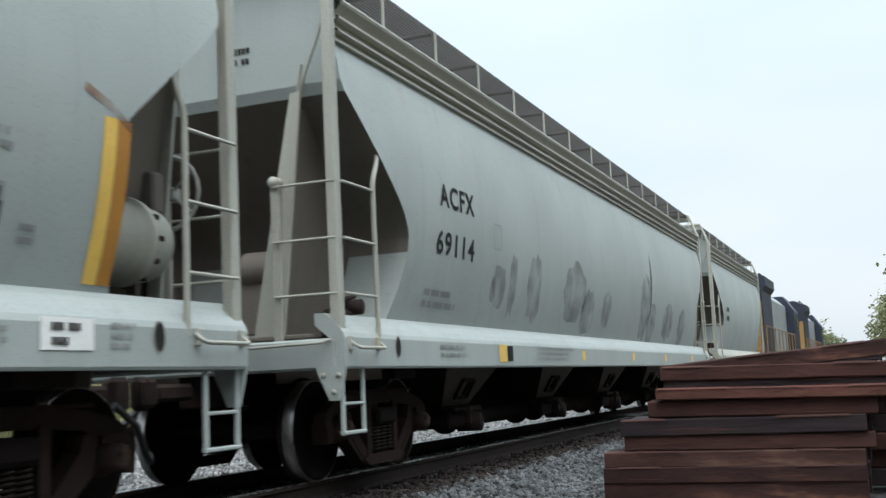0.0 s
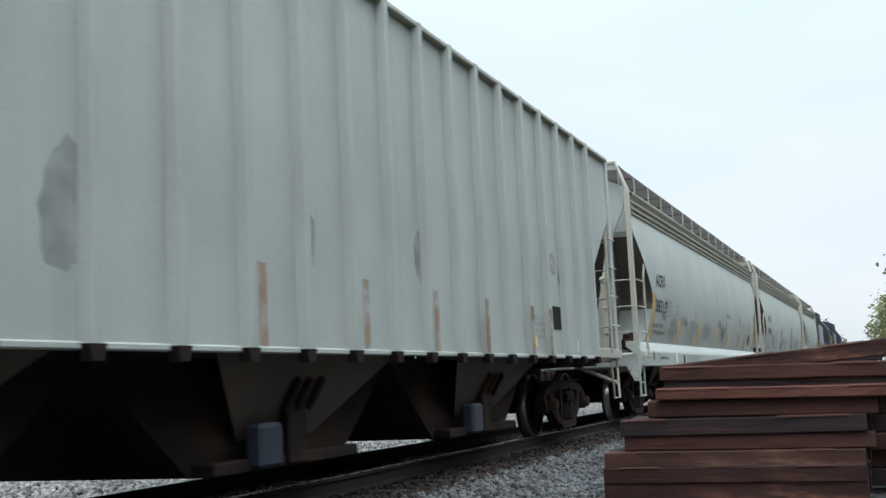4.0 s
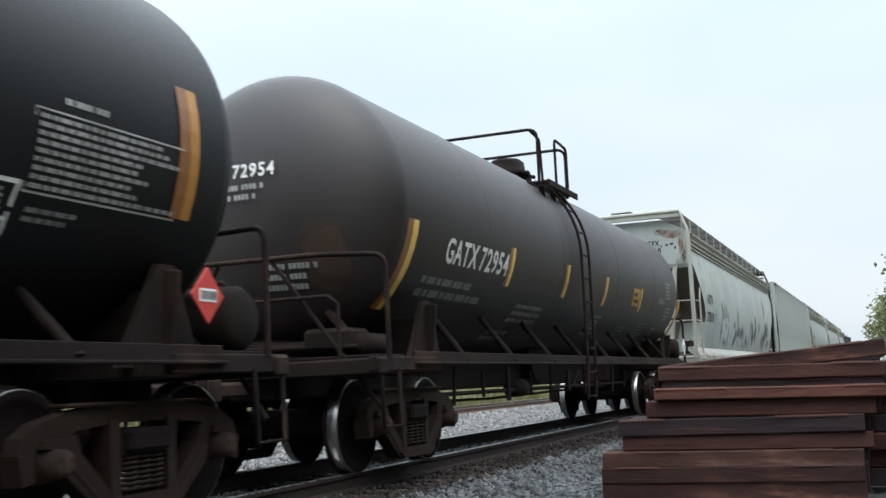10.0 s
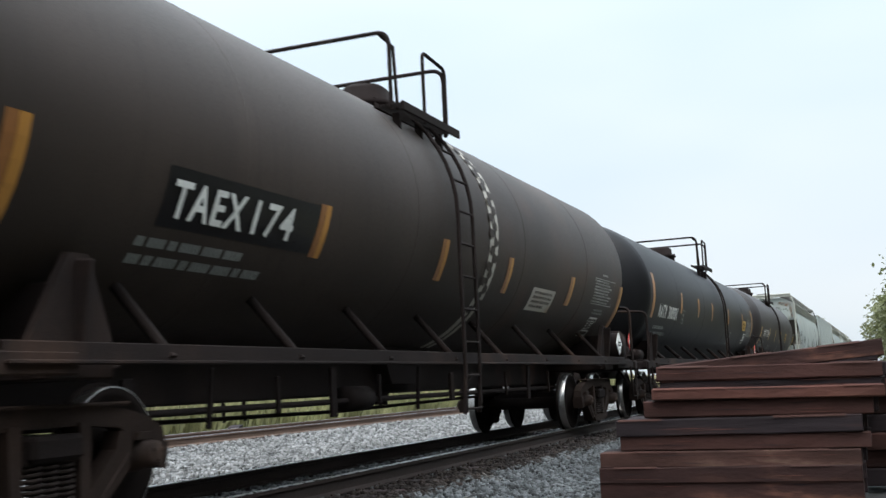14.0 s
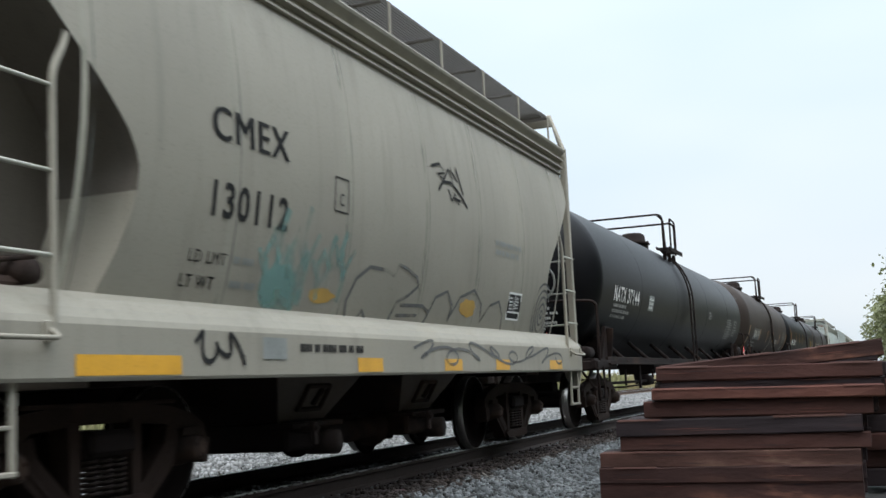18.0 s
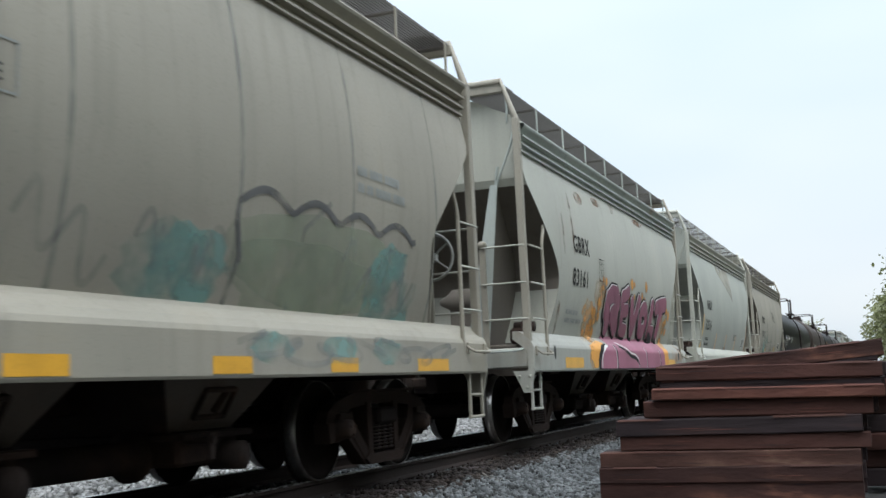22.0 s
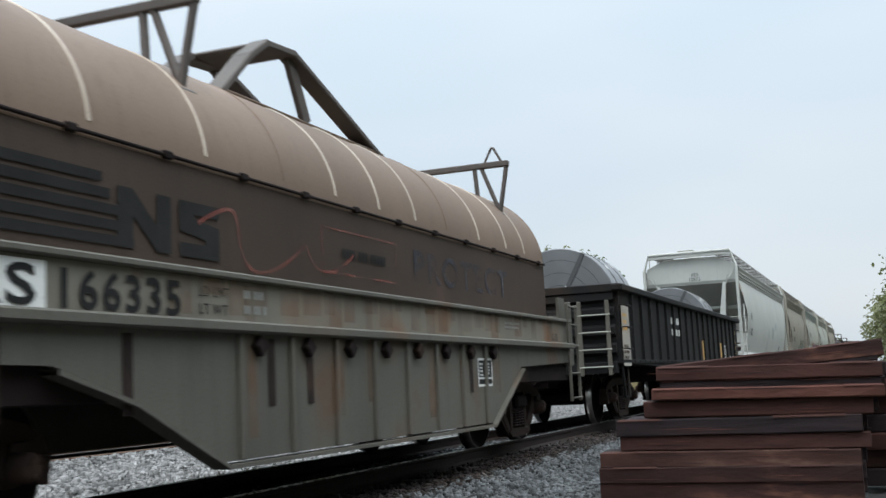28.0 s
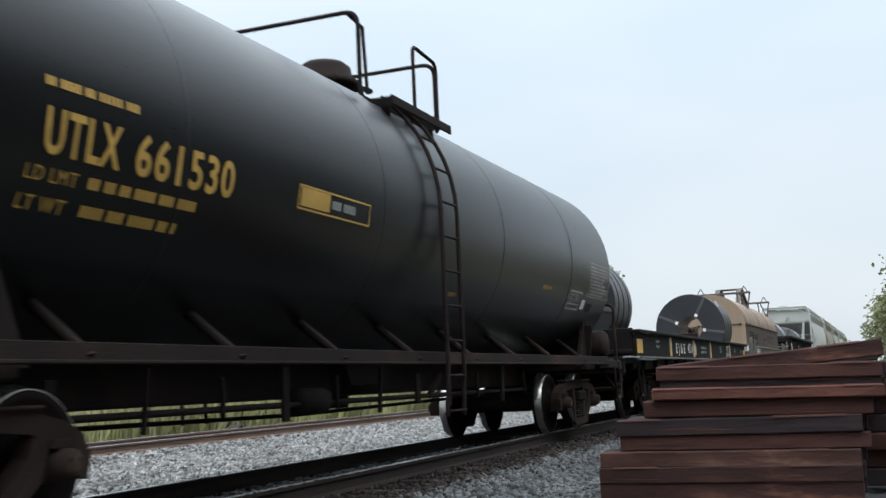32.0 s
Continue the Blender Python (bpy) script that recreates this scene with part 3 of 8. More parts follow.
        tree("tree", x, y, h, s, 40 + i, "leaf_pale", count=8200, low=0.02, size=0.30 + 0.05 * i, label="broadleaf tree on the near side of the line")
    # unseen trees added behind the camera to shade the lower sides of the cars
    for i in range(15):
        tree("tree", -48 + 7.2 * i, -13.5 - 3.5 * (i % 3), 13.0 + 1.3 * (i % 4), 5.6, 120 + i, count=4200, low=0.0, size=0.9, label="unseen tree added to block low sky light from the train")
    for i in range(9):
        tree("tree", 260 + 34 * i, 22 + 9 * (i % 3), 11 + 2 * (i % 4), 9, 60 + i, "leaf_pale" if i % 2 else "leaf", count=1500, low=0.03, size=1.2, label="tree of the distant wood along the line")
    for i in range(10):
        tree("tree", 250 + 36 * i, -7 - 7 * (i % 3), 12 + 2 * (i % 3), 9, 80 + i, count=1200, low=0.03, size=1.3, label="tree of the distant wood on the near side")


plant_trees()


# ---- the pile of ties ----
def tie_pile():
    def one(x, y, z, length=2.45, w=0.23, h=0.18, turn=0.0, tilt=0.0, material_name="tie", seed=0, worn=False):
        r = random.Random(seed)
        b = Build()
        n = 9
        rows = []
        for i in range(n):
            yy = -length / 2 + length * i / (n - 1)
            j = [r.uniform(-0.006, 0.006) for _ in range(8)]
            e = 0.012
            rows.append([(-w / 2 + j[0], yy, -h / 2 + e), (-w / 2 + j[1], yy, h / 2 - e), (-w / 2 + e, yy, h / 2 + j[2]), (w / 2 - e, yy, h / 2 + j[3]),
                         (w / 2 + j[4], yy, h / 2 - e), (w / 2 + j[5], yy, -h / 2 + e), (w / 2 - e, yy, -h / 2 + j[6]), (-w / 2 + e, yy, -h / 2 + j[7]), (-w / 2 + j[0], yy, -h / 2 + e)])
        b.sheet([row[::-1] for row in rows], False)
        b.add(rows[0][:8], [tuple(range(8))]).add(rows[-1][:8], [tuple(range(8))[::-1]])
        tie = solid("railway_tie", b, material_name, "creosote-stained wooden railway tie lying in a stack", "railway tie", "stacked ties", at=pose(x, y, z, tilt, 0, turn))
        if not worn:
            return
        # bare wood along the upper edge, in broken lengths, and drying cracks along the face
        yy = -length / 2 + r.uniform(0.02, 0.3)
        while yy < length / 2 - 0.1:
            l = min(r.uniform(0.2, 0.8), length / 2 - 0.02 - yy)
            d = r.uniform(0.0, 0.006)
            part("worn_edge", Build().prism([(-w / 2 - 0.008, h / 2 - 0.012 - d), (-w / 2 - 0.007, h / 2 - 0.008), (-w / 2 + 0.012, h / 2 + 0.007), (-w / 2 + 0.02, h / 2 - 0.004)][::-1], "y", yy, yy + l), "tie_pale" if material_name != "tie_bright" else "tie_bright", tie, "bare splintered edge")
            yy += l + r.uniform(0.4, 1.4)
        for k in range(4):
            y0 = r.uniform(-length / 2, length / 2 - 0.5)
            l, zz = r.uniform(0.25, 0.8), r.uniform(-0.35, 0.35) * h
            part("split", Build().add([(-w / 2 - 0.0075, y0, zz), (-w / 2 - 0.0075, y0 + l * 0.5, zz + 0.004), (-w / 2 - 0.0075, y0 + l, zz + r.uniform(-0.01, 0.01)), (-w / 2 - 0.0075, y0 + l * 0.5, zz - 0.004)], [(0, 1, 2, 3)]), "tie_dark" if k % 2 else "tie_bright", tie, "long drying crack")

    # height of the middle at each end, ends across the line, set-back, wood, thickness
    layers = ((-0.375, -0.375, 2.88, 0.30, 0.02, "tie", 0.19), (-0.205, -0.21, 2.875, 0.30, 0.0, "tie", 0.17), (-0.045, -0.06, 2.86, 0.295, 0.01, "tie_worn", 0.165),
              (0.12, 0.1, 2.645, 0.196, 0.05, "tie_red", 0.16), (0.275, 0.268, 2.672, 0.26, 0.02, "tie_dark", 0.175), (0.462, 0.43, 2.38, 0.148, 0.07, "tie_red", 0.17),
              (0.613, 0.57, 2.275, 0.034, 0.0, "tie_bright", 0.122), (0.705, 0.66, 2.2, 0.06, 0.09, "tie_dark", 0.09), (0.82, 0.775, 2.225, 0.036, 0.06, "tie_red", 0.15))
    seed = 100
    for z1, z0, y1, y0, back, wood, h in layers:
        for row in range(4):
            seed += 1
            one(11.5 + 0.115 + back + row * 0.245, (y0 + y1) / 2 + (0.04 * math.sin(seed) if row else 0), (z0 + z1) / 2, y1 - y0, 0.23, h - 0.004, 0.4 * math.sin(seed * 1.7) if row else 0, math.degrees(math.atan2(z1 - z0, y1 - y0)), wood if row == 0 else "tie_dark", seed, row == 0)
    one(11.72, 1.10, 0.905, 2.18, 0.23, 0.16, 0.6, -4.2, "tie", 151, True)
    one(11.72, 0.62, 0.875, 1.1, 0.2, 0.08, 0.2, -2.2, "tie_dark", 155)
    one(11.97, 1.12, 0.90, 2.16, 0.23, 0.16, -0.4, -3.9, "tie_dark", 153)
    for row in range(3):
        for k in range(7):
            one(12.75 + row * 0.26 + 0.05 * math.sin(k * 2.1 + row), -0.93 + 0.03 * math.sin(k * 3.3), -0.36 + k * 0.186, 2.55, 0.23, 0.182, 0.6 * math.sin(k), 0, ("tie_dark", "tie", "tie_red")[(k + row) % 3], 200 + k + 10 * row)


tie_pile()


# ---- lettering and marks on curved sides ----
GLYPHS = {}


def glyphs(text, fat=0.0):
    """Vertices and faces of a line of lettering, one unit high, from x = 0."""
    if (text, fat) not in GLYPHS:
        c = bpy.data.curves.new("lettering", "FONT")
        c.body, c.size, c.offset, c.resolution_u = text, 1.38, fat, 3
        c.space_character = 1.14
        o = bpy.data.objects.new("lettering", c)
        m = bpy.data.meshes.new_from_object(o)
        pts = [tuple(v.co[:2]) for v in m.vertices]
        x0 = min(p[0] for p in pts)
        GLYPHS[text, fat] = ([(p[0] - x0, p[1]) for p in pts], [tuple(p.vertices) for p in m.polygons], max(p[0] for p in pts) - x0)
        bpy.data.objects.remove(o)
        bpy.data.curves.remove(c)
        bpy.data.meshes.remove(m)
    return GLYPHS[text, fat]


def flat_bars(w, h, rows, seed):
    """Unreadable writing: rows of short bars in a w by h field, from its lower left."""
    r = random.Random(seed)
    out, step = [], h / rows
    for k in range(rows):
        x = 0.0
        end = w * r.uniform(0.6, 1.0)
        while x < end:
            for _ in range(r.randint(2, 5)):
                if x + 0.3 * step < end:
                    out.append((x, h - (k + 0.8) * step, x + 0.34 * step, h - (k + 0.25) * step))
                x += 0.44 * step
            x += step * 0.35
    return out


class Marks:
    """Lettering, bars and stripes laid on a surface given as place(u, v, lift)."""

    def __init__(self, car, place):
        self.car, self.place = car, place

    def put(self, name, pts, faces, material_name, lift, label=""):
        b = Build()
        b.add([self.place(u, v, lift) for u, v in pts], faces)
        return part(name, b, material_name, self.car, label)

    def text(self, text, u, v, h, material_name, squeeze=0.75, width=None, fat=0.0, lift=0.006, name="lettering"):
        fat = fat or (0.03 if h > 0.12 and "M" not in text else 0.012 if h < 0.12 and "M" not in text else 0.0)
        pts, faces, w = glyphs(text, fat)
        k = squeeze * h if width is None else width / w
        layers = [(0.0, 0.0), (h * 0.07, 0.002)] if "M" in text else [(0.0, 0.0)]
        if h < 0.12:
            ob = self.put(name, [(u + p[0] * k, v + p[1] * h) for p in pts], faces, material_name, lift, text.lower() + " in painted letters")
            ob["kind"] = "stuff"
            return ob
        # one part for each letter
        root = list(range(len(pts)))

        def top_of(i):
            while root[i] != i:
                i = root[i]
            return i
        for f in faces:
            for i in f[1:]:
                root[top_of(i)] = top_of(f[0])
        letters = {}
        for f in faces:
            letters.setdefault(top_of(f[0]), []).append(f)
        for group in letters.values():
            used = sorted({i for f in group for i in f})
            index = {i: n for n, i in enumerate(used)}
            b = Build()
            for du, dl in layers:
                b.add([self.place(u + du + pts[i][0] * k, v + pts[i][1] * h, lift + dl) for i in used], [tuple(index[i] for i in f) for f in group])
            part("letter", b, material_name, self.car)

    def bars(self, u, v, w, h, rows, material_name, seed=0, lift=0.006):
        pts, faces = [], []
        for a, c, e, d in flat_bars(w, h, rows, seed):
            k = len(pts)
            pts += [(u + a, v + c), (u + e, v + c), (u + e, v + d), (u + a, v + d)]
            faces.append((k, k + 1, k + 2, k + 3))
        ob = self.put("small_lettering", pts, faces, material_name, lift)
        ob["kind"] = "stuff"
        return ob

    def patch(self, u, v, w, h, material_name, name="reflector_stripe", lift=0.006, n=6, label=""):
        if name == "sill_slot":
            ring = [(u + w * 0.5 + 0.052 * math.cos(a), v + h * 0.5 + 0.09 * math.sin(a)) for a in np.linspace(0, 6.2832, 17)[:-1]]
            self.put("sill_slot_rim", [(u + w * 0.5 + (p[0] - u - w * 0.5) * 1.25, v + h * 0.5 + (p[1] - v - h * 0.5) * 1.15) for p in ring], [tuple(range(16))], "slope_pale", lift - 0.003)
            return self.put(name, ring, [tuple(range(16))], material_name, lift, label)
        pts = [(u + w * i, v + h * j / n) for j in range(n + 1) for i in (0, 1)]
        return self.put(name, pts, [(2 * j, 2 * j + 1, 2 * j + 3, 2 * j + 2) for j in range(n)], material_name, lift, label)

    def border(self, u, v, w, h, t, material_name, name="stencil_box", lift=0.006):
        pts, faces = [], []
        for a, c, e, d in ((0, 0, w, t), (0, h - t, w, h), (0, t, t, h - t), (w - t, t, w, h - t)):
            k = len(pts)
            pts += [(u + a, v + c), (u + e, v + c), (u + e, v + d), (u + a, v + d)]
            faces.append((k, k + 1, k + 2, k + 3))
        return self.put(name, pts, faces, material_name, lift)

    def blot(self, u, v, w, h, material_name, seed, name="rubbed_out_patch", lift=0.004):
        """An uneven rounded patch of thin paint."""
        r = random.Random(seed)
        n = 22
        ring = []
        for j in range(n):
            a = 2 * math.pi * j / n
            k = 0.5 * (0.82 + 0.3 * r.random()) / max(abs(math.cos(a)), abs(math.sin(a))) ** 0.12
            ring.append((u + w * k * math.cos(a), v + h * k * math.sin(a)))
        pts = [(u, v)] + [(u + (p[0] - u) * 0.5, v + (p[1] - v) * 0.5) for p in ring] + ring
        faces = [(0, 1 + j, 1 + (j + 1) % n) for j in range(n)] + [(1 + j, 1 + n + j, 1 + n + (j + 1) % n, 1 + (j + 1) % n) for j in range(n)]
        return self.put(name, pts, faces, material_name, lift)

    def smudge(self, u, v, w, h, seed, material_name="mist", rings=5):
        """A soft cloud of sprayed mist, thicker in the middle."""
        for k in range(rings):
            f = 1.25 - 0.2 * k
            a = seed * 1.3 + k * 2.4
            self.blot(u + 0.12 * w * math.cos(a), v + 0.12 * h * math.sin(a), w * f, h * f, material_name, seed * 7 + k, "spray_cloud", 0.003 + 0.0012 * k)

    def ring(self, u, v, w, h, material_name="spray_grey", thick=0.03):
        self.line([(u + w / 2 * math.cos(t), v + h / 2 * math.sin(t)) for t in np.linspace(0, 6.3, 22)], thick, material_name, "spray_ring")

    def scrawl(self, u, v, w, h, material_name, seed, turns=5, thick=0.05, name="spray_scrawl", lift=0.008):
        """A looping spray line."""
        r = random.Random(seed)
        pts, k = [], 26 * turns
        px = [r.uniform(0.6, 1.4) for _ in range(4)]
        for i in range(k + 1):
            s = i / k
            pts.append((u + w * (s + 0.06 * math.sin(turns * 6.28 * s * px[0])), v + h * (0.5 + 0.32 * math.sin(turns * 6.28 * s) + 0.18 * math.sin(turns * 2.7 * s * px[1] + px[2]))))
        return self.line(pts, thick, material_name, name, lift)

    def line(self, pts, thick, material_name, name="spray_line", lift=0.008):
        vs, faces = [], []
        for i, p in enumerate(pts):
            a, b = pts[max(0, i - 1)], pts[min(len(pts) - 1, i + 1)]
            d = Vector((b[0] - a[0], b[1] - a[1])).normalized() * thick / 2
            vs += [(p[0] - d.y, p[1] + d.x), (p[0] + d.y, p[1] - d.x)]
        faces = [(2 * i, 2 * i + 1, 2 * i + 3, 2 * i + 2) for i in range(len(pts) - 1)]
        return self.put(name, vs, faces, material_name, lift)

    def stencil(self, u, v, w, h, line, ground=None, seed=0):
        """The boxed maintenance panel that every car carries."""
        if ground:
            self.patch(u, v, w, h, ground, "data_panel", 0.004, 3)
        self.border(u, v, w, h, 0.025, line, "data_panel_border")
        self.patch(u + w * 0.48, v + h * 0.3, 0.02, h * 0.65, line, "data_panel_rule", 0.006, 2)
        self.patch(u + w * 0.05, v + h * 0.26, w * 0.9, 0.02, line, "data_panel_rule", 0.006, 1)
        self.bars(u + w * 0.1, v + h * 0.35, w * 0.32, h * 0.5, 4, line, seed)
        self.bars(u + w * 0.56, v + h * 0.4, w * 0.32, h * 0.45, 4, line, seed + 1)


# ---- running gear ----
def oval(cx, cz, w, h, n=10):
    return [(cx + w / 2 * math.cos(2 * math.pi * i / n), cz + h / 2 * math.sin(2 * math.pi * i / n)) for i in range(n)]


def make_running_gear():
    g = {}
    f = Build()
    y0, y1 = -0.06, 0.06
    # arched top chord
    top_c = [(-1.16, 0.50), (-1.12, 0.62), (-0.98, 0.70), (-0.72, 0.76), (-0.3, 0.80), (0.3, 0.80), (0.72, 0.76), (0.98, 0.70), (1.12, 0.62), (1.16, 0.50)]
    low_c = [(1.03, 0.48), (1.0, 0.56), (0.78, 0.57), (0.66, 0.64), (0.3, 0.67), (-0.3, 0.67), (-0.66, 0.64), (-0.78, 0.57), (-1.0, 0.56), (-1.03, 0.48)]
    f.prism(top_c + low_c, "y", y0, y1).box((0, 0, 0.795), (1.5, 0.17, 0.03), bevel=0.01)
    for sx in (-1, 1):
        # pedestal, sloping lower arm and column beside the springs
        f.prism([(sx * 1.16, 0.52), (sx * 1.03, 0.52), (sx * 1.04, 0.36), (sx * 1.13, 0.34)], "y", y0 - 0.02, y1 + 0.02)
        f.prism([(sx * 0.79, 0.58), (sx * 0.66, 0.62), (sx * 0.62, 0.50), (sx * 0.33, 0.23), (sx * 0.30, 0.13), (sx * 0.42, 0.11), (sx * 0.74, 0.36)], "y", y0 - 0.01, y1 + 0.01)
        f.prism([(sx * 0.25, 0.16), (sx * 0.34, 0.16), (sx * 0.36, 0.69), (sx * 0.25, 0.69)], "y", y0 - 0.02, y1 + 0.02)
        f.prism([(sx * 0.78, 0.55), (sx * 0.99, 0.55), (sx * 0.97, 0.60), (sx * 0.80, 0.60)], "y", y0 - 0.05, y1 + 0.05)
        f.box((sx * 0.56, 0, 0.29), (0.52, 0.16, 0.035), (0, sx * -42, 0), bevel=0.01)
    f.prism([(-0.44, 0.16), (-0.36, 0.10), (0.36, 0.10), (0.44, 0.16), (0.36, 0.20), (-0.36, 0.20)], "y", y0 - 0.04, y1 + 0.04)
    g["frame"] = f.mesh("side_frame", "truck_frame")
    s = Build().tube([(0.058 * math.cos(a), 0.058 * math.sin(a), 0.215 + 0.235 * a / 44) for a in np.arange(0, 44, 0.62)], 0.013, 5)
    g["spring"] = s.mesh("coil_spring", "truck")
    b = Build().box((0, 0, 0.55), (0.44, 2.3, 0.16), bevel=0.03).box((0, 0, 0.70), (0.36, 0.5, 0.16)).box((0, -1.02, 0.50), (0.46, 0.12, 0.1)).box((0, 1.02, 0.50), (0.46, 0.12, 0.1))
    for sx in (-1, 1):
        b.box((sx * 0.42, 0, 0.40), (0.1, 1.7, 0.12)).tube([(sx * 0.42, 0, 0.46), (sx * 0.12, 0, 0.75)], 0.03, 6)
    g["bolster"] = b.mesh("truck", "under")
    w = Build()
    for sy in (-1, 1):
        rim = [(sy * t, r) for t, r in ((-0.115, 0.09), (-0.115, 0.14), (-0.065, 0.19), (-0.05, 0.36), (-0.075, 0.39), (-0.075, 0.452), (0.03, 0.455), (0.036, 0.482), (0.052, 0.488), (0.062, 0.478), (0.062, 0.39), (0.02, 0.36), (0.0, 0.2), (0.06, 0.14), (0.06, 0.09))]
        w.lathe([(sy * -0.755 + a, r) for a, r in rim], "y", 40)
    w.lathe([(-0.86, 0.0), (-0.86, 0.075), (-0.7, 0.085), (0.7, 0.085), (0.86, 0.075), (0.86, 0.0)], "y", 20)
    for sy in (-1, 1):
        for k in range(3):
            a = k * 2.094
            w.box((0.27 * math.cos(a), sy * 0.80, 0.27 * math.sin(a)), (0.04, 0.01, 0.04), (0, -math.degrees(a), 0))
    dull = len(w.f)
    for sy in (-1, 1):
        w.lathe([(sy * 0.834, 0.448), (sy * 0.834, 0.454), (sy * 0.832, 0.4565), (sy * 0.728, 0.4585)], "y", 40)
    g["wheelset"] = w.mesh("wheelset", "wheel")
    g["wheelset"].materials.append(mat["tread"])
    g["wheelset"].polygons.foreach_set("material_index", [int(i >= dull) for i in range(len(w.f))])
    c = Build().lathe([(-0.17, 0.0), (-0.17, 0.06), (-0.15, 0.085), (-0.06, 0.095), (0.0, 0.12), (0.1, 0.13), (0.1, 0.0)], "y", 18)
    for k in range(3):
        a = k * 2.094 + 0.5
        c.box((0.05 * math.cos(a), -0.172, 0.05 * math.sin(a)), (0.025, 0.02, 0.025))
    g["cap"] = c.mesh("bearing_cap", "truck")
    k = Build().box((0.18, 0, 0.86), (0.5, 0.13, 0.15), bevel=0.03).box((0.52, -0.06, 0.86), (0.24, 0.1, 0.28), bevel=0.04).box((0.58, 0.07, 0.86), (0.16, 0.08, 0.24), bevel=0.03)
    g["coupler"] = k.mesh("coupler", "truck")
    h = Build().tube([(0.1, -0.35, 0.78), (0.35, -0.36, 0.62), (0.5, -0.33, 0.40), (0.7, -0.22, 0.32), (0.86, -0.1, 0.36)], 0.03, 8)
    g["hose"] = h.mesh("air_hose", "hose")
    g["rung"] = Build().tube([(-0.3, 0, 0), (0.3, 0, 0)], 0.013, 6).mesh("rung", "grey_white")
    g["rivet"] = Build().lathe([(-0.012, 0.0), (-0.012, 0.022), (0.012, 0.022), (0.016, 0.0)], "x", 8).mesh("rivet", "grey_white")
    g["shoe"] = Build().box((0, 0, 0), (0.08, 0.1, 0.32), (0, 0, 0)).mesh("brake_shoe", "under")
    return g


GEAR = make_running_gear()
WHEELS = []


def bogie(car, x, roller_mat=None):
    truck = part("truck", GEAR["bolster"], None, car, "rusty cast steel freight truck", pose(x, 0, 0))
    for sy in (-1, 1):
        part("side_frame", GEAR["frame"], None, truck, at=pose(0, sy * 1.0, 0))
        for dx in (-0.14, 0.0, 0.14):
            part("spring", GEAR["spring"], None, truck, at=pose(dx, sy * 1.02 + sy * 0.02, 0))
        for dx in (-0.889, 0.889):
            part("bearing_cap", GEAR["cap"], None, truck, at=pose(dx, sy * 1.02, 0.457, 0, 0, 0 if sy < 0 else 180))
    for dx in (-0.889, 0.889):
        w = part("wheelset", GEAR["wheelset"], None, truck, "dark steel wheels on an axle", pose(dx, 0, 0.457))
        WHEELS.append((w, dx))
    return truck


def ends_gear(car, half):
    for sx in (-1, 1):
        part("coupler", GEAR["coupler"], None, car, "rusty knuckle coupler", pose(sx * half, 0, 0, 0, 0, 0 if sx > 0 else 180))
        part("air_hose", GEAR["hose"], None, car, "black rubber air hose", pose(sx * half, 0, 0, 0, 0, 0 if sx > 0 else 180))


def brake_wheel(car, x, y, z, m="under"):
    b = Build().tube([(0, 0.27 * math.cos(a), 0.27 * math.sin(a)) for a in [2 * math.pi * i / 20 for i in range(20)]], 0.018, 6, True)
    for i in range(5):
        a = 2 * math.pi * i / 5
        b.tube([(0.04, 0, 0), (0, 0.26 * math.cos(a), 0.26 * math.sin(a))], 0.012, 5)
    b.box((0.06, 0, 0), (0.1, 0.1, 0.1))
    part("brake_wheel", b, m, car, "spoked hand brake wheel", pose(x, y, z))


# ---- covered hoppers ----
def hopper_width(z):
    return 1.60 - (0.135 if z < 2.7 else 0.10) * (z - 2.7) ** 2


CUT_Z = (1.36, 1.5, 1.7, 1.9, 2.1, 2.25, 2.4, 2.6, 2.9, 3.15, 3.4, 3.5, 4.06)
CUT_X = (1.2, 1.27, 1.36, 1.43, 1.47, 1.465, 1.40, 1.19, 0.83, 0.53, 0.24, 0.2, 0.2)


def grate(b, x0, x1, y0, y1, z, step=0.3, bar_t=0.014, deep=0.034):
    """Open walkway: long thin bars on cross bars."""
    for y in np.linspace(y0, y1, 17):
        b.box(((x0 + x1) / 2, float(y), z), (x1 - x0, bar_t, deep))
    for x in np.arange(x0, x1 + 0.01, step):
        b.box((float(x), (y0 + y1) / 2, z - 0.03), (0.05, abs(y1 - y0), 0.035))


def hopper(length, bays, body="grey", sill="grey_white", slope="slope", label="", trim="grey_white", pole="grey_white", top=0.0, narrow_cut=1.0, tank=True, board="walkway", sill_low=0.99, bay="bay_side", bay_step=0.0, bay_shift=0.0, drum_tank=False, eave=0.0, stiff=False, mesh_gap=0.0):
    car = empty("covered_hopper", label, "hopper car", "cars of the train")
    H = length / 2
    cut = lambda z: float(np.interp(z - top * (z > 2.4), CUT_Z, CUT_X))
    zs = sorted(set(list(np.linspace(1.36, 3.92, 22)) + [2.1, 2.25, 3.4 + top, 3.5 + top]))
    b = Build()
    for sy in (-1, 1):
        rows = []
        for z in zs:
            a = H - cut(z)
            rows.append([(x, sy * hopper_width(z), z) for x in [-a, -a + 0.05] + [(-1 + 2 * i / 12) * (H - 1.6) for i in range(13)] + [a - 0.05, a]])
        b.sheet(rows if sy < 0 else [r[::-1] for r in rows])
    e = H - 0.2
    for sx in (-1, 1):
        up = [z for z in zs if z >= 3.39 + top]
        g = [[(sx * (H - cut(z)), -sx * w * hopper_width(z), z) for w in (1, -1)] for z in up]
        b.sheet(g if sx < 0 else g, False)
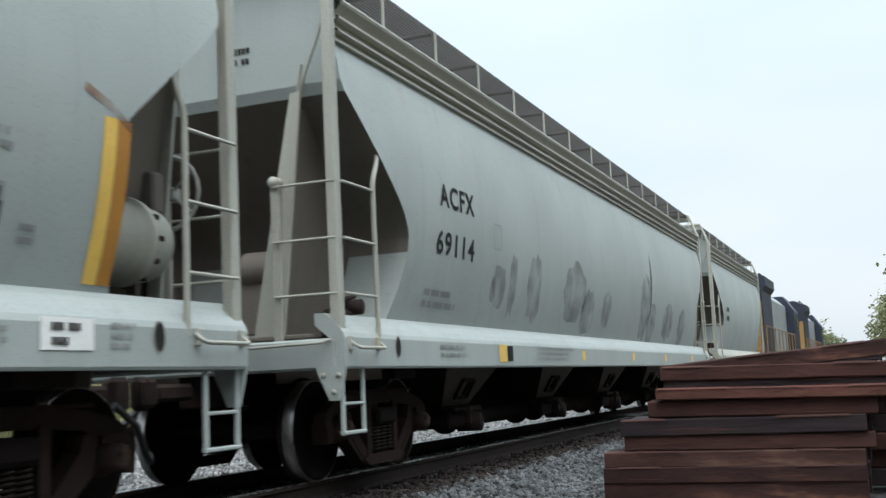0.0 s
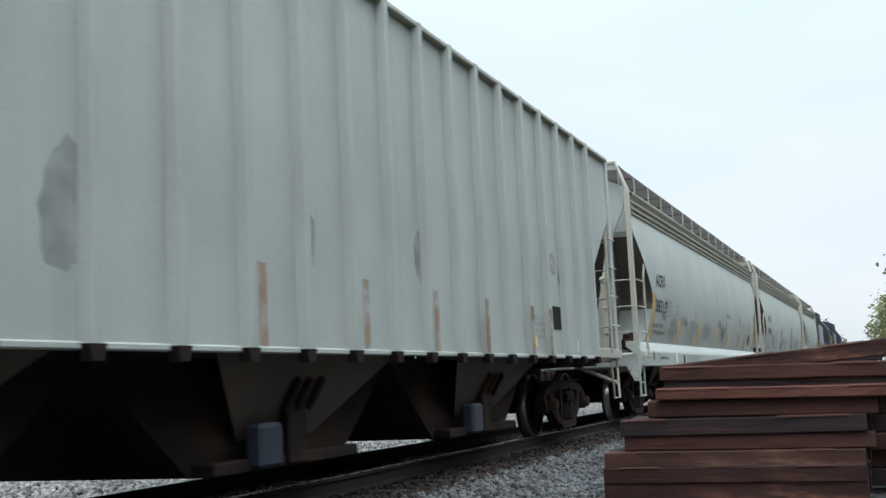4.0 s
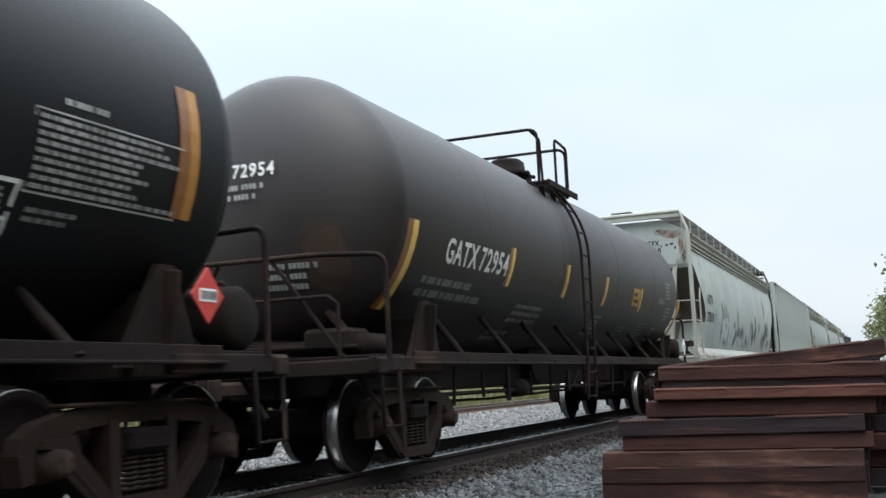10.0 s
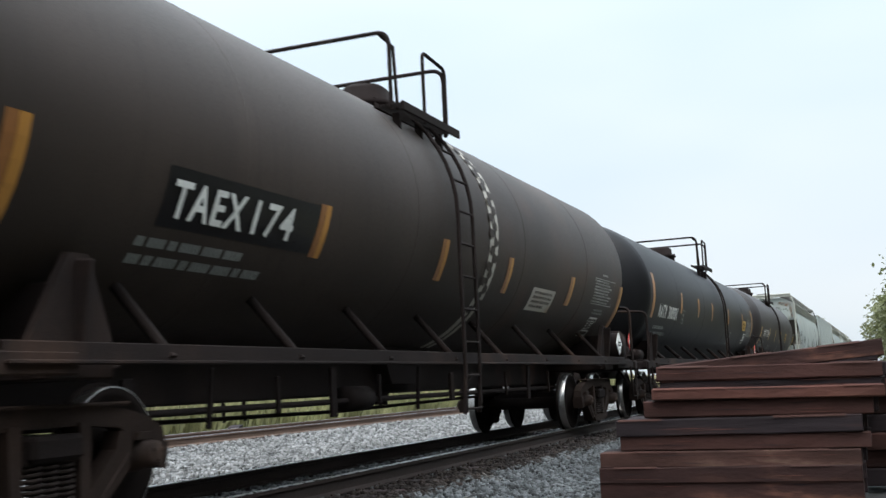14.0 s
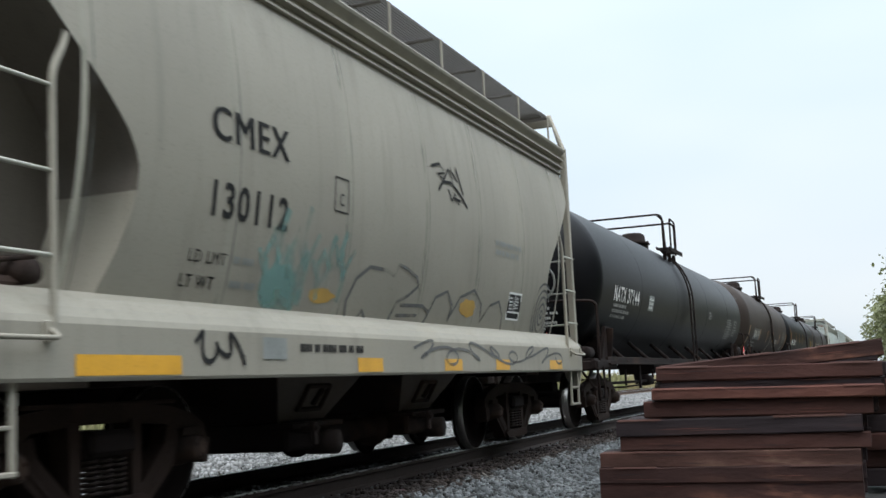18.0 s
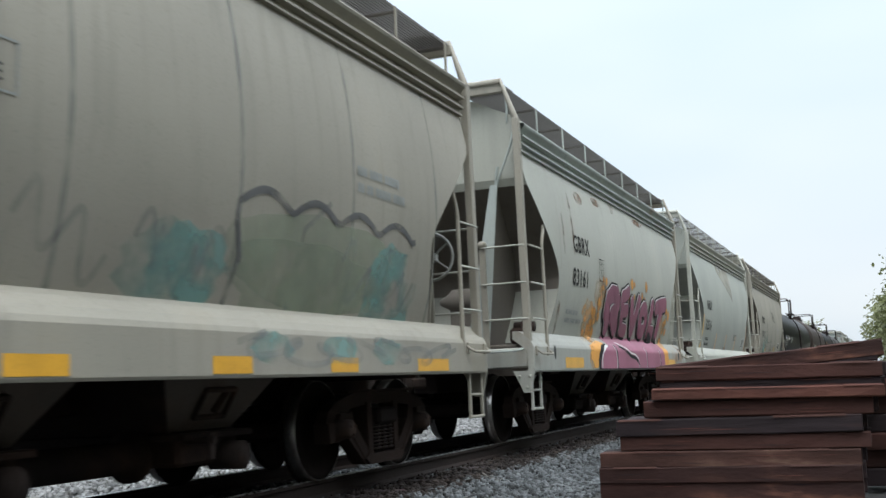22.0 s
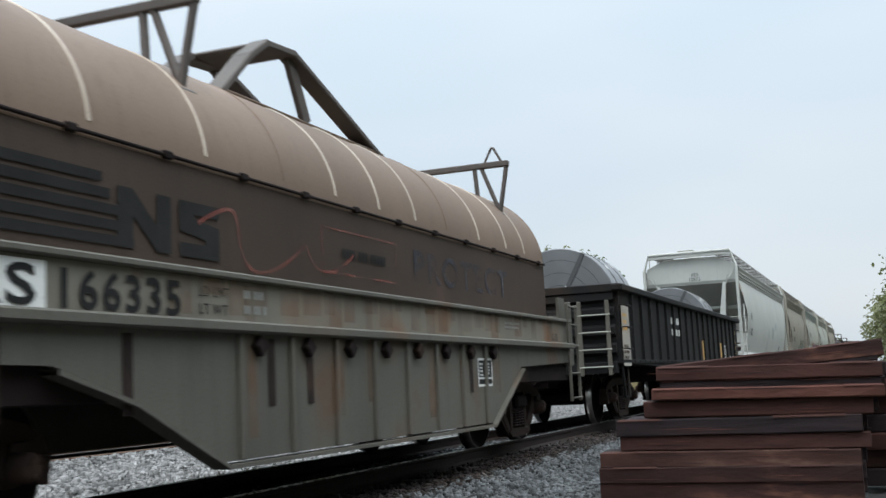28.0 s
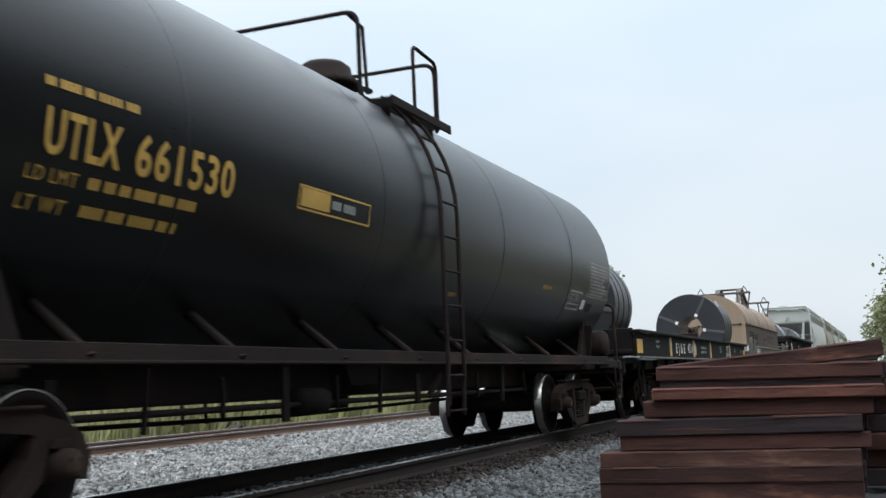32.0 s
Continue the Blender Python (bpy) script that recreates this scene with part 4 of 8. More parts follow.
        b.add([(sx * e, -1.47, 3.92), (sx * e, 1.47, 3.92), (sx * e, 1.42, 4.34 + eave), (sx * e, 0.85, 4.61), (sx * e, -0.85, 4.61), (sx * e, -1.42, 4.34 + eave)], [tuple(range(6)) if sx > 0 else tuple(range(6))[::-1]])
    roof = [(-1.47, 3.92), (-1.46, 4.22 + eave), (-1.42, 4.34 + eave), (-0.85, 4.61), (0.85, 4.61), (1.42, 4.34 + eave), (1.46, 4.22 + eave), (1.47, 3.92)]
    b.sheet([[(x, y, z) for y, z in roof] for x in (e, -e)], False)
    part("body", b, body, car)
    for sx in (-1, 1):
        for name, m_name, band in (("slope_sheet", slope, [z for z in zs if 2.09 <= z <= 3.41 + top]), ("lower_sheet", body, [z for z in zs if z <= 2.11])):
            part(name, Build().sheet([[(sx * (H - cut(z)), -sx * w * (hopper_width(z) - 0.002), z) for w in (1, 0.5, 0, -0.5, -1)] for z in band]), m_name, car, "end slope sheet darker than the body" if name == "slope_sheet" else "")
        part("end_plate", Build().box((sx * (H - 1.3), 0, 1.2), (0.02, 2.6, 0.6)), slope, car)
        for sy in (-1, 1):
            # tapering stay from the platform to the end panel, with a web back to the slope sheet
            lean = lambda z: float(np.interp(z, (1.27, 3.4 + top), (0.78, 1.12)))
            part("slope_stay", Build().prism([(sy * (lean(3.4) - 0.05), 3.42 + top), (sy * (lean(3.4) + 0.05), 3.42 + top), (sy * 0.94, 1.27), (sy * 0.64, 1.27)][::sy], "x", sx * (H - 0.16), sx * (H - 0.13)), trim, car, "painted tapering stay")
            web = Build()
            for d in (-0.008, 0.008):
                web.sheet([[(sx * (H - 0.16), sy * lean(z) + d, z), (sx * (H - 0.02 - cut(z)), sy * lean(z) + d, z)] for z in (1.3, 1.7, 2.1, 2.5, 2.9, 3.3 + top)], False)
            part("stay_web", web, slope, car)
            part("corner_rod", Build().tube(fillet([(sx * (H - 0.17), sy * 1.14, 3.36 + top), (sx * (H - 0.12), sy * 1.2, 3.5 + top), (sx * (H - 0.08), sy * 1.42, 3.95 + top * 0.5), (sx * (H - 0.06), sy * 1.47, 4.2)], 0.12), 0.016, 6), trim, car)
            part("end_hook", Build().tube([(sx * (H - 0.18), sy * 1.13, 3.38 + top), (sx * (H - 0.14), sy * 1.16, 3.52 + top), (sx * (H - 0.13), sy * 1.19, 3.66 + top)], 0.018, 6), trim, car)
        if stiff:
            z0 = 2.72 + top * 0.8
            part("slope_stiffener", Build().prism([(sx * (H - cut(z0) + 0.01), z0 - 0.08), (sx * (H - cut(z0) + 0.12), z0 - 0.05), (sx * (H - cut(z0) + 0.12), z0 + 0.02), (sx * (H - cut(z0) + 0.0), z0 + 0.08)], "y", -1.45, 1.45), trim, car)
        part("end_opening", Build().lathe([(sx * (H - 1.15), 0.0), (sx * (H - 1.15), 0.19), (sx * (H - 1.17), 0.21)], "x", 20, (0, -0.42, 1.72)), "hose", car, "dark round opening in the end sheet")
    # eaves: three pressed ribs on each side
    for sy in (-1, 1):
        line = [(1.44, 3.84), (1.505, 3.852), (1.505, 3.875), (1.478, 3.887), (1.474, 3.922), (1.53, 3.934), (1.53, 3.956), (1.49, 3.966), (1.472, 4.032),
                (1.542, 4.046), (1.542, 4.072), (1.50, 4.084), (1.492, 4.10), (1.562, 4.178), (1.572, 4.206), (1.566, 4.222), (1.44, 4.25)]
        part("eave", Build().sheet([[(x, sy * y, z + eave) for y, z in line] for x in ((-e, e) if sy > 0 else (e, -e))], False), trim, car, "pressed eave with three beads")
        prof = [(sy * y, z) for y, z in ((1.50, sill_low), (1.575, sill_low), (1.585, sill_low + 0.02), (1.585, 1.25), (1.57, 1.29), (1.53, 1.35), (1.46, 1.415), (1.39, 1.46), (1.31, 1.46), (1.31, 1.36), (1.50, 1.2))]
        part("side_sill", Build().prism(prof if sy > 0 else prof[::-1], "x", -H, H), sill, car, "pale painted side sill")
        # raised walkway on the roof edge
        w = Build()
        grate(w, -e - 0.1, e + 0.1, sy * 1.32, sy * 0.72, 4.74, 1.42, 0.012, 0.02 if mesh_gap else 0.034)
        board_ob = part("running_board", w, "walkway", car, "open steel roof walkway")
        board_ob["kind"] = "stuff"
        for i in range(int(length / 1.4) + 1):
            x = -e + i * (2 * e) / int(length / 1.4)
            part("walkway_bracket", Build().box((x, sy * 1.335, 4.50 + eave / 2), (0.04, 0.02, 0.50 - eave)), trim, board_ob)
    for i in range(bays * 2 + 1):
        x = -e * 0.9 + i * e * 1.8 / (bays * 2)
        part("roof_hatch", Build().lathe([(4.58, 0.36), (4.67, 0.36), (4.71, 0.32), (4.74, 0.0)], "z", 20, (x, 0, 0)), trim, car)
    # end frames, posts and ladders
    for sx in (-1, 1):
        x = sx * H
        part("end_sill", Build().box((sx * (H - 0.06), 0, 1.12), (0.12, 3.0, 0.26), bevel=0.02), sill, car)
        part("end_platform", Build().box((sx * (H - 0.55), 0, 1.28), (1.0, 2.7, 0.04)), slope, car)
        part("roof_end_frame", Build().tube([(sx * (H - 0.06), -1.5, 4.25), (sx * (H - 0.02), -1.33, 4.78), (sx * (H - 0.02), 1.33, 4.78), (sx * (H - 0.06), 1.5, 4.25)], 0.045, 6), trim if sx < 0 and pole == "black" else pole, car)
        walk_end = part("end_walkway", Build().box((sx * (H - 0.04), 0, 4.70), (0.06, 2.7, 0.14)), trim if sx < 0 and pole == "black" else pole, car, "walkway across the roof end")
        for k in range(9):
            part("grating_bar", Build().box((sx * (H - 0.1 - 0.055 * k), 0, 4.755), (0.018, 2.66, 0.03)), board, walk_end)
        part("hatch_step", Build().box((sx * (H - 0.25), 0.1, 4.86), (0.42, 0.5, 0.03)).box((sx * (H - 0.05), 0.1, 4.80), (0.02, 0.5, 0.14)), board, walk_end)
        for sy in (-1, 1):
            part("corner_post", Build().box((sx * (H - 0.06), sy * 1.5, 2.72), (0.11, 0.09, 3.1), bevel=0.01), trim if sx < 0 and pole == "black" else pole, car)
            mine = trim if sx < 0 and pole == "black" else pole
            part("corner_gusset", Build().prism([(sy * 1.30, sill_low + 0.02), (sy * 1.585, sill_low + 0.02), (sy * 1.52, sill_low - 0.26), (sy * 1.43, sill_low - 0.26)][::sy], "x", sx * (H - 0.04), sx * H), sill, car)
            for dy, dz in ((1.38, -0.05), (1.52, -0.05), (1.475, -0.19)):
                part("rivet", GEAR["rivet"], None, car, at=pose(sx * H, sy * dy, sill_low + dz))
            part("stile", Build().tube(fillet([(sx * (H - 0.70), sy * 1.57, 1.20), (sx * (H - 0.69), sy * 1.57, 2.66), (sx * (H - 0.80), sy * 1.57, 2.86), (sx * (H - 0.84), sy * 1.55, 3.02)], 0.08), 0.024, 6), mine, car)
            part("stile", Build().box((sx * (H - 0.04), sy * 0.945, 1.92), (0.03, 0.085, 1.42), bevel=0.008), mine, car)
            part("stile_cap", Build().lathe([(-0.05, 0.0), (-0.05, 0.05), (0.05, 0.05), (0.05, 0.0)], "x", 12, (sx * (H - 0.05), sy * 0.945, 2.62)), mine, car)
            for z in (1.62, 2.09, 2.575):
                part("rung", GEAR["rung"], None, car, at=pose(sx * (H - 0.38), sy * 1.57, z))
                part("rung", GEAR["rung"], None, car, at=pose(sx * (H - 0.01), sy * 1.24, z, 0, 0, 90))
            for x in (0.1, 0.62):
                part("grab_bracket", Build().box((sx * (H - x), sy * 1.595, 1.2), (0.05, 0.03, 0.12)), mine, car)
            part("grab_iron", Build().tube(fillet([(sx * (H - 0.1), sy * 1.59, 1.22), (sx * (H - 0.1), sy * 1.67, 1.16), (sx * (H - 0.64), sy * 1.67, 1.16), (sx * (H - 0.64), sy * 1.59, 1.22)], 0.05, 3), 0.015, 6), mine, car)
            part("step", Build().box((sx * (H - 0.06), sy * 1.52, 0.72), (0.045, 0.03, 0.56)).box((sx * (H - 0.44), sy * 1.52, 0.72), (0.045, 0.03, 0.56)).box((sx * (H - 0.25), sy * 1.52, 0.46), (0.42, 0.05, 0.03)).box((sx * (H - 0.25), sy * 1.52, 0.70), (0.38, 0.03, 0.025)), sill, car, "stirrup step")
        part("end_handrail", Build().tube(fillet([(sx * (H - 0.02), -1.46, 1.24), (sx * (H + 0.07), -1.4, 1.21), (sx * (H + 0.07), 1.4, 1.16), (sx * (H - 0.02), 1.46, 1.2)], 0.05, 3), 0.014, 6), pole if sx > 0 else trim, car)
    # bays below: tapering on all four sides, with a hatch, an outlet and a pipe between outlets
    step = bay_step or 2 * (H - 3.4) / bays
    k1, k0 = min(step * 0.49, 1.25), 0.42
    for i in range(bays):
        c = bay_shift + step * (i - (bays - 1) / 2)
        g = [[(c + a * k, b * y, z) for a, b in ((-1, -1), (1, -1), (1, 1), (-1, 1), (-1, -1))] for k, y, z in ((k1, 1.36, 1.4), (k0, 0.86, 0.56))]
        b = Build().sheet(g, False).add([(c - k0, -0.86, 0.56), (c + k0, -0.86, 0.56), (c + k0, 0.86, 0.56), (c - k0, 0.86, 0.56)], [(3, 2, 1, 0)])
        part("hopper_bay", b, "under", car, "grimy discharge hopper darkened for the shade under the car")
        part("bay_side", Build().add([(c - k1 + 0.02, -1.364, 1.4), (c + k1 - 0.02, -1.364, 1.4), (c + k0 - 0.01, -0.868, 0.56), (c - k0 + 0.01, -0.868, 0.56)], [(3, 2, 1, 0)]), bay, car, "dusty side sheet of a discharge hopper, darkened for shade")
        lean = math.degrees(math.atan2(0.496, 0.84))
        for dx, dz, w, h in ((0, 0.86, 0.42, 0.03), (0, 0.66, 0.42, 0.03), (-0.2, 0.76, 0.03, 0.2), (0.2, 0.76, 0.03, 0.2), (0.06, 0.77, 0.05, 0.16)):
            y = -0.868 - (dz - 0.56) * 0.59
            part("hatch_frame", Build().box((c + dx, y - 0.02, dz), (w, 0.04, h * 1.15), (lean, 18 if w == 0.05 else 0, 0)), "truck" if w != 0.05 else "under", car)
        out = part("outlet_gate", Build().box((c, 0, 0.44), (0.8, 1.9, 0.26), bevel=0.03).box((c, -0.9, 0.53), (0.92, 0.3, 0.05), bevel=0.01), "under", car, "grimy outlet box darkened for the shade under the car")
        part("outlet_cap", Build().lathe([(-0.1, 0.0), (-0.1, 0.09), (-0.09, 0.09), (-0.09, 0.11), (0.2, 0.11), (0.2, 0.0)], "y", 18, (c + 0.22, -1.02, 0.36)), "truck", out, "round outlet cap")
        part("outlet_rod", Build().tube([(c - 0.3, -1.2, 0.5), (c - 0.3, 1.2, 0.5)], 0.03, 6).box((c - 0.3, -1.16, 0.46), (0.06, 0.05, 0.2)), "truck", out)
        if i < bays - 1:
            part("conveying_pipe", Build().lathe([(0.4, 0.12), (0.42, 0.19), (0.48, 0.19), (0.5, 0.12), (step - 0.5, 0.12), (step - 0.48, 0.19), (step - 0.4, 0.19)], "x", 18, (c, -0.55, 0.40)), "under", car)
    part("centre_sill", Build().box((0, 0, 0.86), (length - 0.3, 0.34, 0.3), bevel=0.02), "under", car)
    for sx in (-1, 1):
        bogie(car, sx * (H - 1.75))
        part("bolster_web", Build().box((sx * (H - 1.75), 0, 0.98), (0.5, 2.7, 0.16)), "under", car)
    ends_gear(car, H)
    brake_wheel(car, H - 0.10, -1.0, 2.28, "slope_pale")
    part("brake_mast", Build().box((H - 0.3, -0.86, 2.0), (0.12, 0.1, 1.6), bevel=0.01).box((H - 0.26, -0.94, 2.26), (0.14, 0.22, 0.3), bevel=0.02), slope, car, "dusty hand brake housing")
    part("brake_cylinder", Build().lathe([(-0.34, 0.0), (-0.34, 0.14), (-0.3, 0.17), (0.22, 0.17), (0.3, 0.1), (0.42, 0.04), (0.42, 0.0)], "y", 20, (0.66 - H, -0.5, 1.95)).box((0.66 - H, -0.5, 1.6), (0.2, 0.5, 0.5)), slope, car, "dusty brake cylinder on a stand")
    part("brake_valve", Build().box((0.6 - H, -1.22, 1.42), (0.3, 0.2, 0.22), bevel=0.04).lathe([(-0.14, 0.0), (-0.14, 0.07), (0.14, 0.07), (0.14, 0.0)], "y", 12, (0.75 - H, -1.25, 1.55)).tube([(0.4 - H, -1.3, 1.32), (0.5 - H, -1.3, 1.6), (0.9 - H, -1.25, 1.66)], 0.02, 6), "truck", car)
    if tank:
        part("air_reservoir", Build().lathe([(-0.5, 0), (-0.5, 0.2), (-0.44, 0.25), (0.44, 0.25), (0.5, 0.2), (0.5, 0)], "y", 20, (H - 0.72, 0.5, 1.72)), trim, car, "painted air reservoir")
    if drum_tank:
        drum = part("brake_drum", Build().lathe([(-0.42, 0.0), (-0.42, 0.2), (-0.36, 0.27), (-0.03, 0.28), (-0.03, 0.31), (0.03, 0.31), (0.03, 0.28), (0.26, 0.26), (0.36, 0.16), (0.38, 0.0)], "x", 24, (H - 0.62, -0.98, 1.88)), trim, car, "pale painted air tank with a bolted flange")
        for k in range(12):
            a = k * math.pi / 6
            part("flange_bolt", Build().box((H - 0.57, -0.98 + 0.3 * math.cos(a), 1.88 + 0.3 * math.sin(a)), (0.06, 0.035, 0.035)), "truck", drum)
    part("brake_rod", Build().tube([(H - 0.2, -0.96, 2.2), (H - 0.3, -0.9, 1.3)], 0.02, 6), "under", car)
    car["half"] = H
    return car


def hopper_marks(car, top=0.0):
    H = car["half"]
    side = Marks(car, lambda u, v, k: (u - H, -(hopper_width(v) + k), v))
    rim = Marks(car, lambda u, v, k: (u - H, -(1.585 + k), v))
    tail = Marks(car, lambda u, v, k: (-H + 0.2 - k, -u, v))
    return side, rim, tail


# ---- tank cars ----
TANK_R, TANK_Z = 1.50, 2.80


def tank_car(length, paint, label, sill_low=True, px=-0.9, deck=-1.2, lead_in=1.65, ends="under", R=TANK_R, zc=TANK_Z, hoop_back=0.78):
    car = empty("tank_car", label, "tank car", "cars of the train")
    H = length / 2
    a = H - 0.25
    head = [(a - 0.62 + 0.62 * math.sin(t), R * math.cos(t)) for t in np.linspace(0, math.pi / 2, 12)]
    prof = [(-x, r) for x, r in head[::-1]] + [(x, r) for x, r in head]
    part("tank", Build().lathe(prof, "x", 64, (0, 0, zc)), paint, car)
    for x in (-0.62 * a, -0.22 * a, 0.22 * a, 0.62 * a):
        part("weld_seam", Build().lathe([(x - 0.012, R), (x, R + 0.004), (x + 0.012, R)], "x", 64, (0, 0, zc)), paint, car)
    # side rail and its stays
    for sy in (-1, 1):
        part("side_rail", Build().box((0, sy * 1.40, 1.10), (length - 1.8, 0.03, 0.13), bevel=0.006).box((0, sy * 1.42, 1.045), (length - 1.8, 0.09, 0.025), bevel=0.006), ends, car)
        for x in np.linspace(-H + 2.4, H - 2.4, 8):
            foot = zc - math.sqrt(R * R - 0.95 ** 2)
            part("rail_stay", Build().tube([(float(x), sy * 1.41, 1.07), (float(x), sy * 0.95, foot + 0.02)], 0.045, 4), ends, car)
    if sill_low:
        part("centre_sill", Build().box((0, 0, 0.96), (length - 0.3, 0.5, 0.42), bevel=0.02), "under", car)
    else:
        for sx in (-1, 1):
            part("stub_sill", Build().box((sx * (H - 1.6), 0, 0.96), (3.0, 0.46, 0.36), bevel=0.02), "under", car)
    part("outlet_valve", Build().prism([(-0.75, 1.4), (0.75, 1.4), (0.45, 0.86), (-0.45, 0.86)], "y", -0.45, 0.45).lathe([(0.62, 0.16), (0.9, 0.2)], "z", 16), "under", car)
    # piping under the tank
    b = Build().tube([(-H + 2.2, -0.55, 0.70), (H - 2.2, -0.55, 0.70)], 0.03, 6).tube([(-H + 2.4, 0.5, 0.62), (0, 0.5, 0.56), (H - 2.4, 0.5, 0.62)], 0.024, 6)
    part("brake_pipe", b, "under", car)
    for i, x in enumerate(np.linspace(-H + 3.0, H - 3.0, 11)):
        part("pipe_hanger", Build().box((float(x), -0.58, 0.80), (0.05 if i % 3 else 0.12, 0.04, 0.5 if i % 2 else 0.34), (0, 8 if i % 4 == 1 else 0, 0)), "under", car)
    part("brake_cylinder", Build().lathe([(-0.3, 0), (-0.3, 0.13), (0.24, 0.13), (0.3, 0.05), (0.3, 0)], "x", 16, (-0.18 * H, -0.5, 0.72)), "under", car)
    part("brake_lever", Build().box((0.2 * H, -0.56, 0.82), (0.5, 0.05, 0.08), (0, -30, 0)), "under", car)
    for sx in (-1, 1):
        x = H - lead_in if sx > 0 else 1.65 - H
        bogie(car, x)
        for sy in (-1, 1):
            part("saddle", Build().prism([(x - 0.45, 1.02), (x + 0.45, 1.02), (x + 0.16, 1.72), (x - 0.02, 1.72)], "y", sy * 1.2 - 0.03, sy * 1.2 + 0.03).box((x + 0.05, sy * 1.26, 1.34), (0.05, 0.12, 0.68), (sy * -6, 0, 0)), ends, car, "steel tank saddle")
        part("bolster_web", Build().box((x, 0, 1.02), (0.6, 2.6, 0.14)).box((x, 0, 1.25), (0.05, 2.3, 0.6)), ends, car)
        e = sx * (H - 0.12)
        part("end_sill", Build().box((e, 0, 1.02), (0.2, 2.9, 0.16), bevel=0.02), ends, car)
        part("end_platform", Build().box((sx * (H - 0.5), 0, 1.12), (0.62, 2.7, 0.03)), ends, car)
        for sy in (-1, 1):
            part("side_beam", Build().box((sx * (H - 0.75), sy * 1.38, 1.04), (1.5, 0.08, 0.14)), ends, car)
            part("step", Build().tube([(sx * (H - 0.1), sy * 1.42, 1.0), (sx * (H - 0.1), sy * 1.44, 0.46), (sx * (H - 0.5), sy * 1.44, 0.46), (sx * (H - 0.5), sy * 1.42, 1.0)], 0.022, 6), ends, car, "stirrup step")
            part("sill_stay", Build().box((sx * (H - 0.62), sy * 0.8, 1.4), (0.06, 0.9, 0.08), (sy * -48, 0, 0)), ends, car)
        part("end_handrail", Build().tube(fillet([(sx * (H - 0.3), -1.42, 1.1), (sx * (H - 0.3), -1.42, 2.08), (sx * (H - 0.08), -0.8, 2.1), (sx * (H - 0.08), 0.8, 2.1), (sx * (H - 0.3), 1.42, 2.08), (sx * (H - 0.3), 1.42, 1.1)], 0.14), 0.026, 8), ends, car)
        for sy in (-1, 1):
            part("rail_stay", Build().tube([(sx * (H - 0.1), sy * 0.3, 2.08), (sx * (H - 0.24), sy * 1.36, 0.62)], 0.022, 6), ends, car)
        part("end_grab", Build().tube([(sx * (H - 0.1), -1.0, 1.1), (sx * (H - 0.1), -1.0, 1.62), (sx * (H - 0.1), -0.9, 1.7), (sx * (H - 0.1), 0.4, 1.7)], 0.02, 8), ends, car)
    # manway at the middle, platform and hoops beside it
    zt = zc + R
    part("dome", Build().lathe([(zt - 0.05, 0.34), (zt + 0.12, 0.34), (zt + 0.13, 0.41), (zt + 0.19, 0.41), (zt + 0.2, 0.33), (zt + 0.36, 0.31), (zt + 0.42, 0.24), (zt + 0.45, 0.0)], "z", 22, (0.05, 0, 0)), ends, car, "manway cover")
    for k in range(8):
        part("dome_bolt", Build().box((0.05 + 0.38 * math.cos(k * 0.785), 0.38 * math.sin(k * 0.785), zt + 0.16), (0.05, 0.05, 0.1)), ends, car)
    part("valve_box", Build().lathe([(zt - 0.05, 0.15), (zt + 0.16, 0.15), (zt + 0.22, 0.1), (zt + 0.24, 0.0)], "z", 14, (deck - 0.5, 0.05, 0)).box((0.72, -0.1, zt + 0.07), (0.26, 0.26, 0.2), bevel=0.02).tube([(0.4, -0.3, zt + 0.02), (0.4, -0.3, zt + 0.18), (0.66, -0.3, zt + 0.2)], 0.035, 8), ends, car)
    for sy in (-1, 1):
        deck_frame = part("top_platform", Build().box((deck, sy * 1.27, 3.76), (1.66, 0.03, 0.1)).box((deck, sy * 0.95, 3.80), (1.66, 0.03, 0.06)), "under", car, "steel platform beside the manway")
        for k, y in enumerate(np.linspace(1.0, 1.24, 8)):
            part("grating_bar", Build().box((deck, sy * float(y), 3.79), (1.64, 0.012, 0.03)), "under", deck_frame)
        for x in (-0.6, 0.0, 0.6):
            part("platform_bracket", Build().prism([(deck + x - 0.025, 3.74), (deck + x + 0.025, 3.74), (deck + x + 0.025, 3.52), (deck + x - 0.025, 3.52)], "y", sy * 1.1 - 0.04, sy * 1.1 + 0.04), "under", deck_frame)
        for x in (0.1, 0.78):
            part("rail_post", Build().tube([(deck + x, sy * 1.14, 3.76), (deck + x, sy * 1.14, 4.5)], 0.022, 8), ends, car)
        part("side_rail_top", Build().tube(fillet([(deck + 0.1, sy * 1.14, 4.4), (deck + 0.1, sy * 1.14, 4.6), (deck + 0.78, sy * 1.14, 4.56), (deck + 0.78, sy * 1.14, 4.3)], 0.1), 0.022, 8), ends, car)
    for x, up in ((-hoop_back, 4.60), (0.78, 4.57)):
        part("platform_rail", Build().tube(fillet([(deck + x, -1.12, 3.74), (deck + x, -1.12, up), (deck + x, 1.12, up), (deck + x, 1.12, 3.74)], 0.16, 6), 0.024, 8), ends, car)
    part("hoop_brace", Build().tube([(deck - hoop_back + 0.12, -1.14, 3.76), (deck - hoop_back + 0.1, -1.12, 4.45), (deck - hoop_back + 0.02, -1.0, 4.59)], 0.02, 8), ends, car)
    # side ladder following the tank
    for sy in (-1, 1):
        pts = [(R + 0.09, t) for t in np.linspace(math.radians(52), math.radians(0), 8)]
        for dx in (-0.23, 0.23):
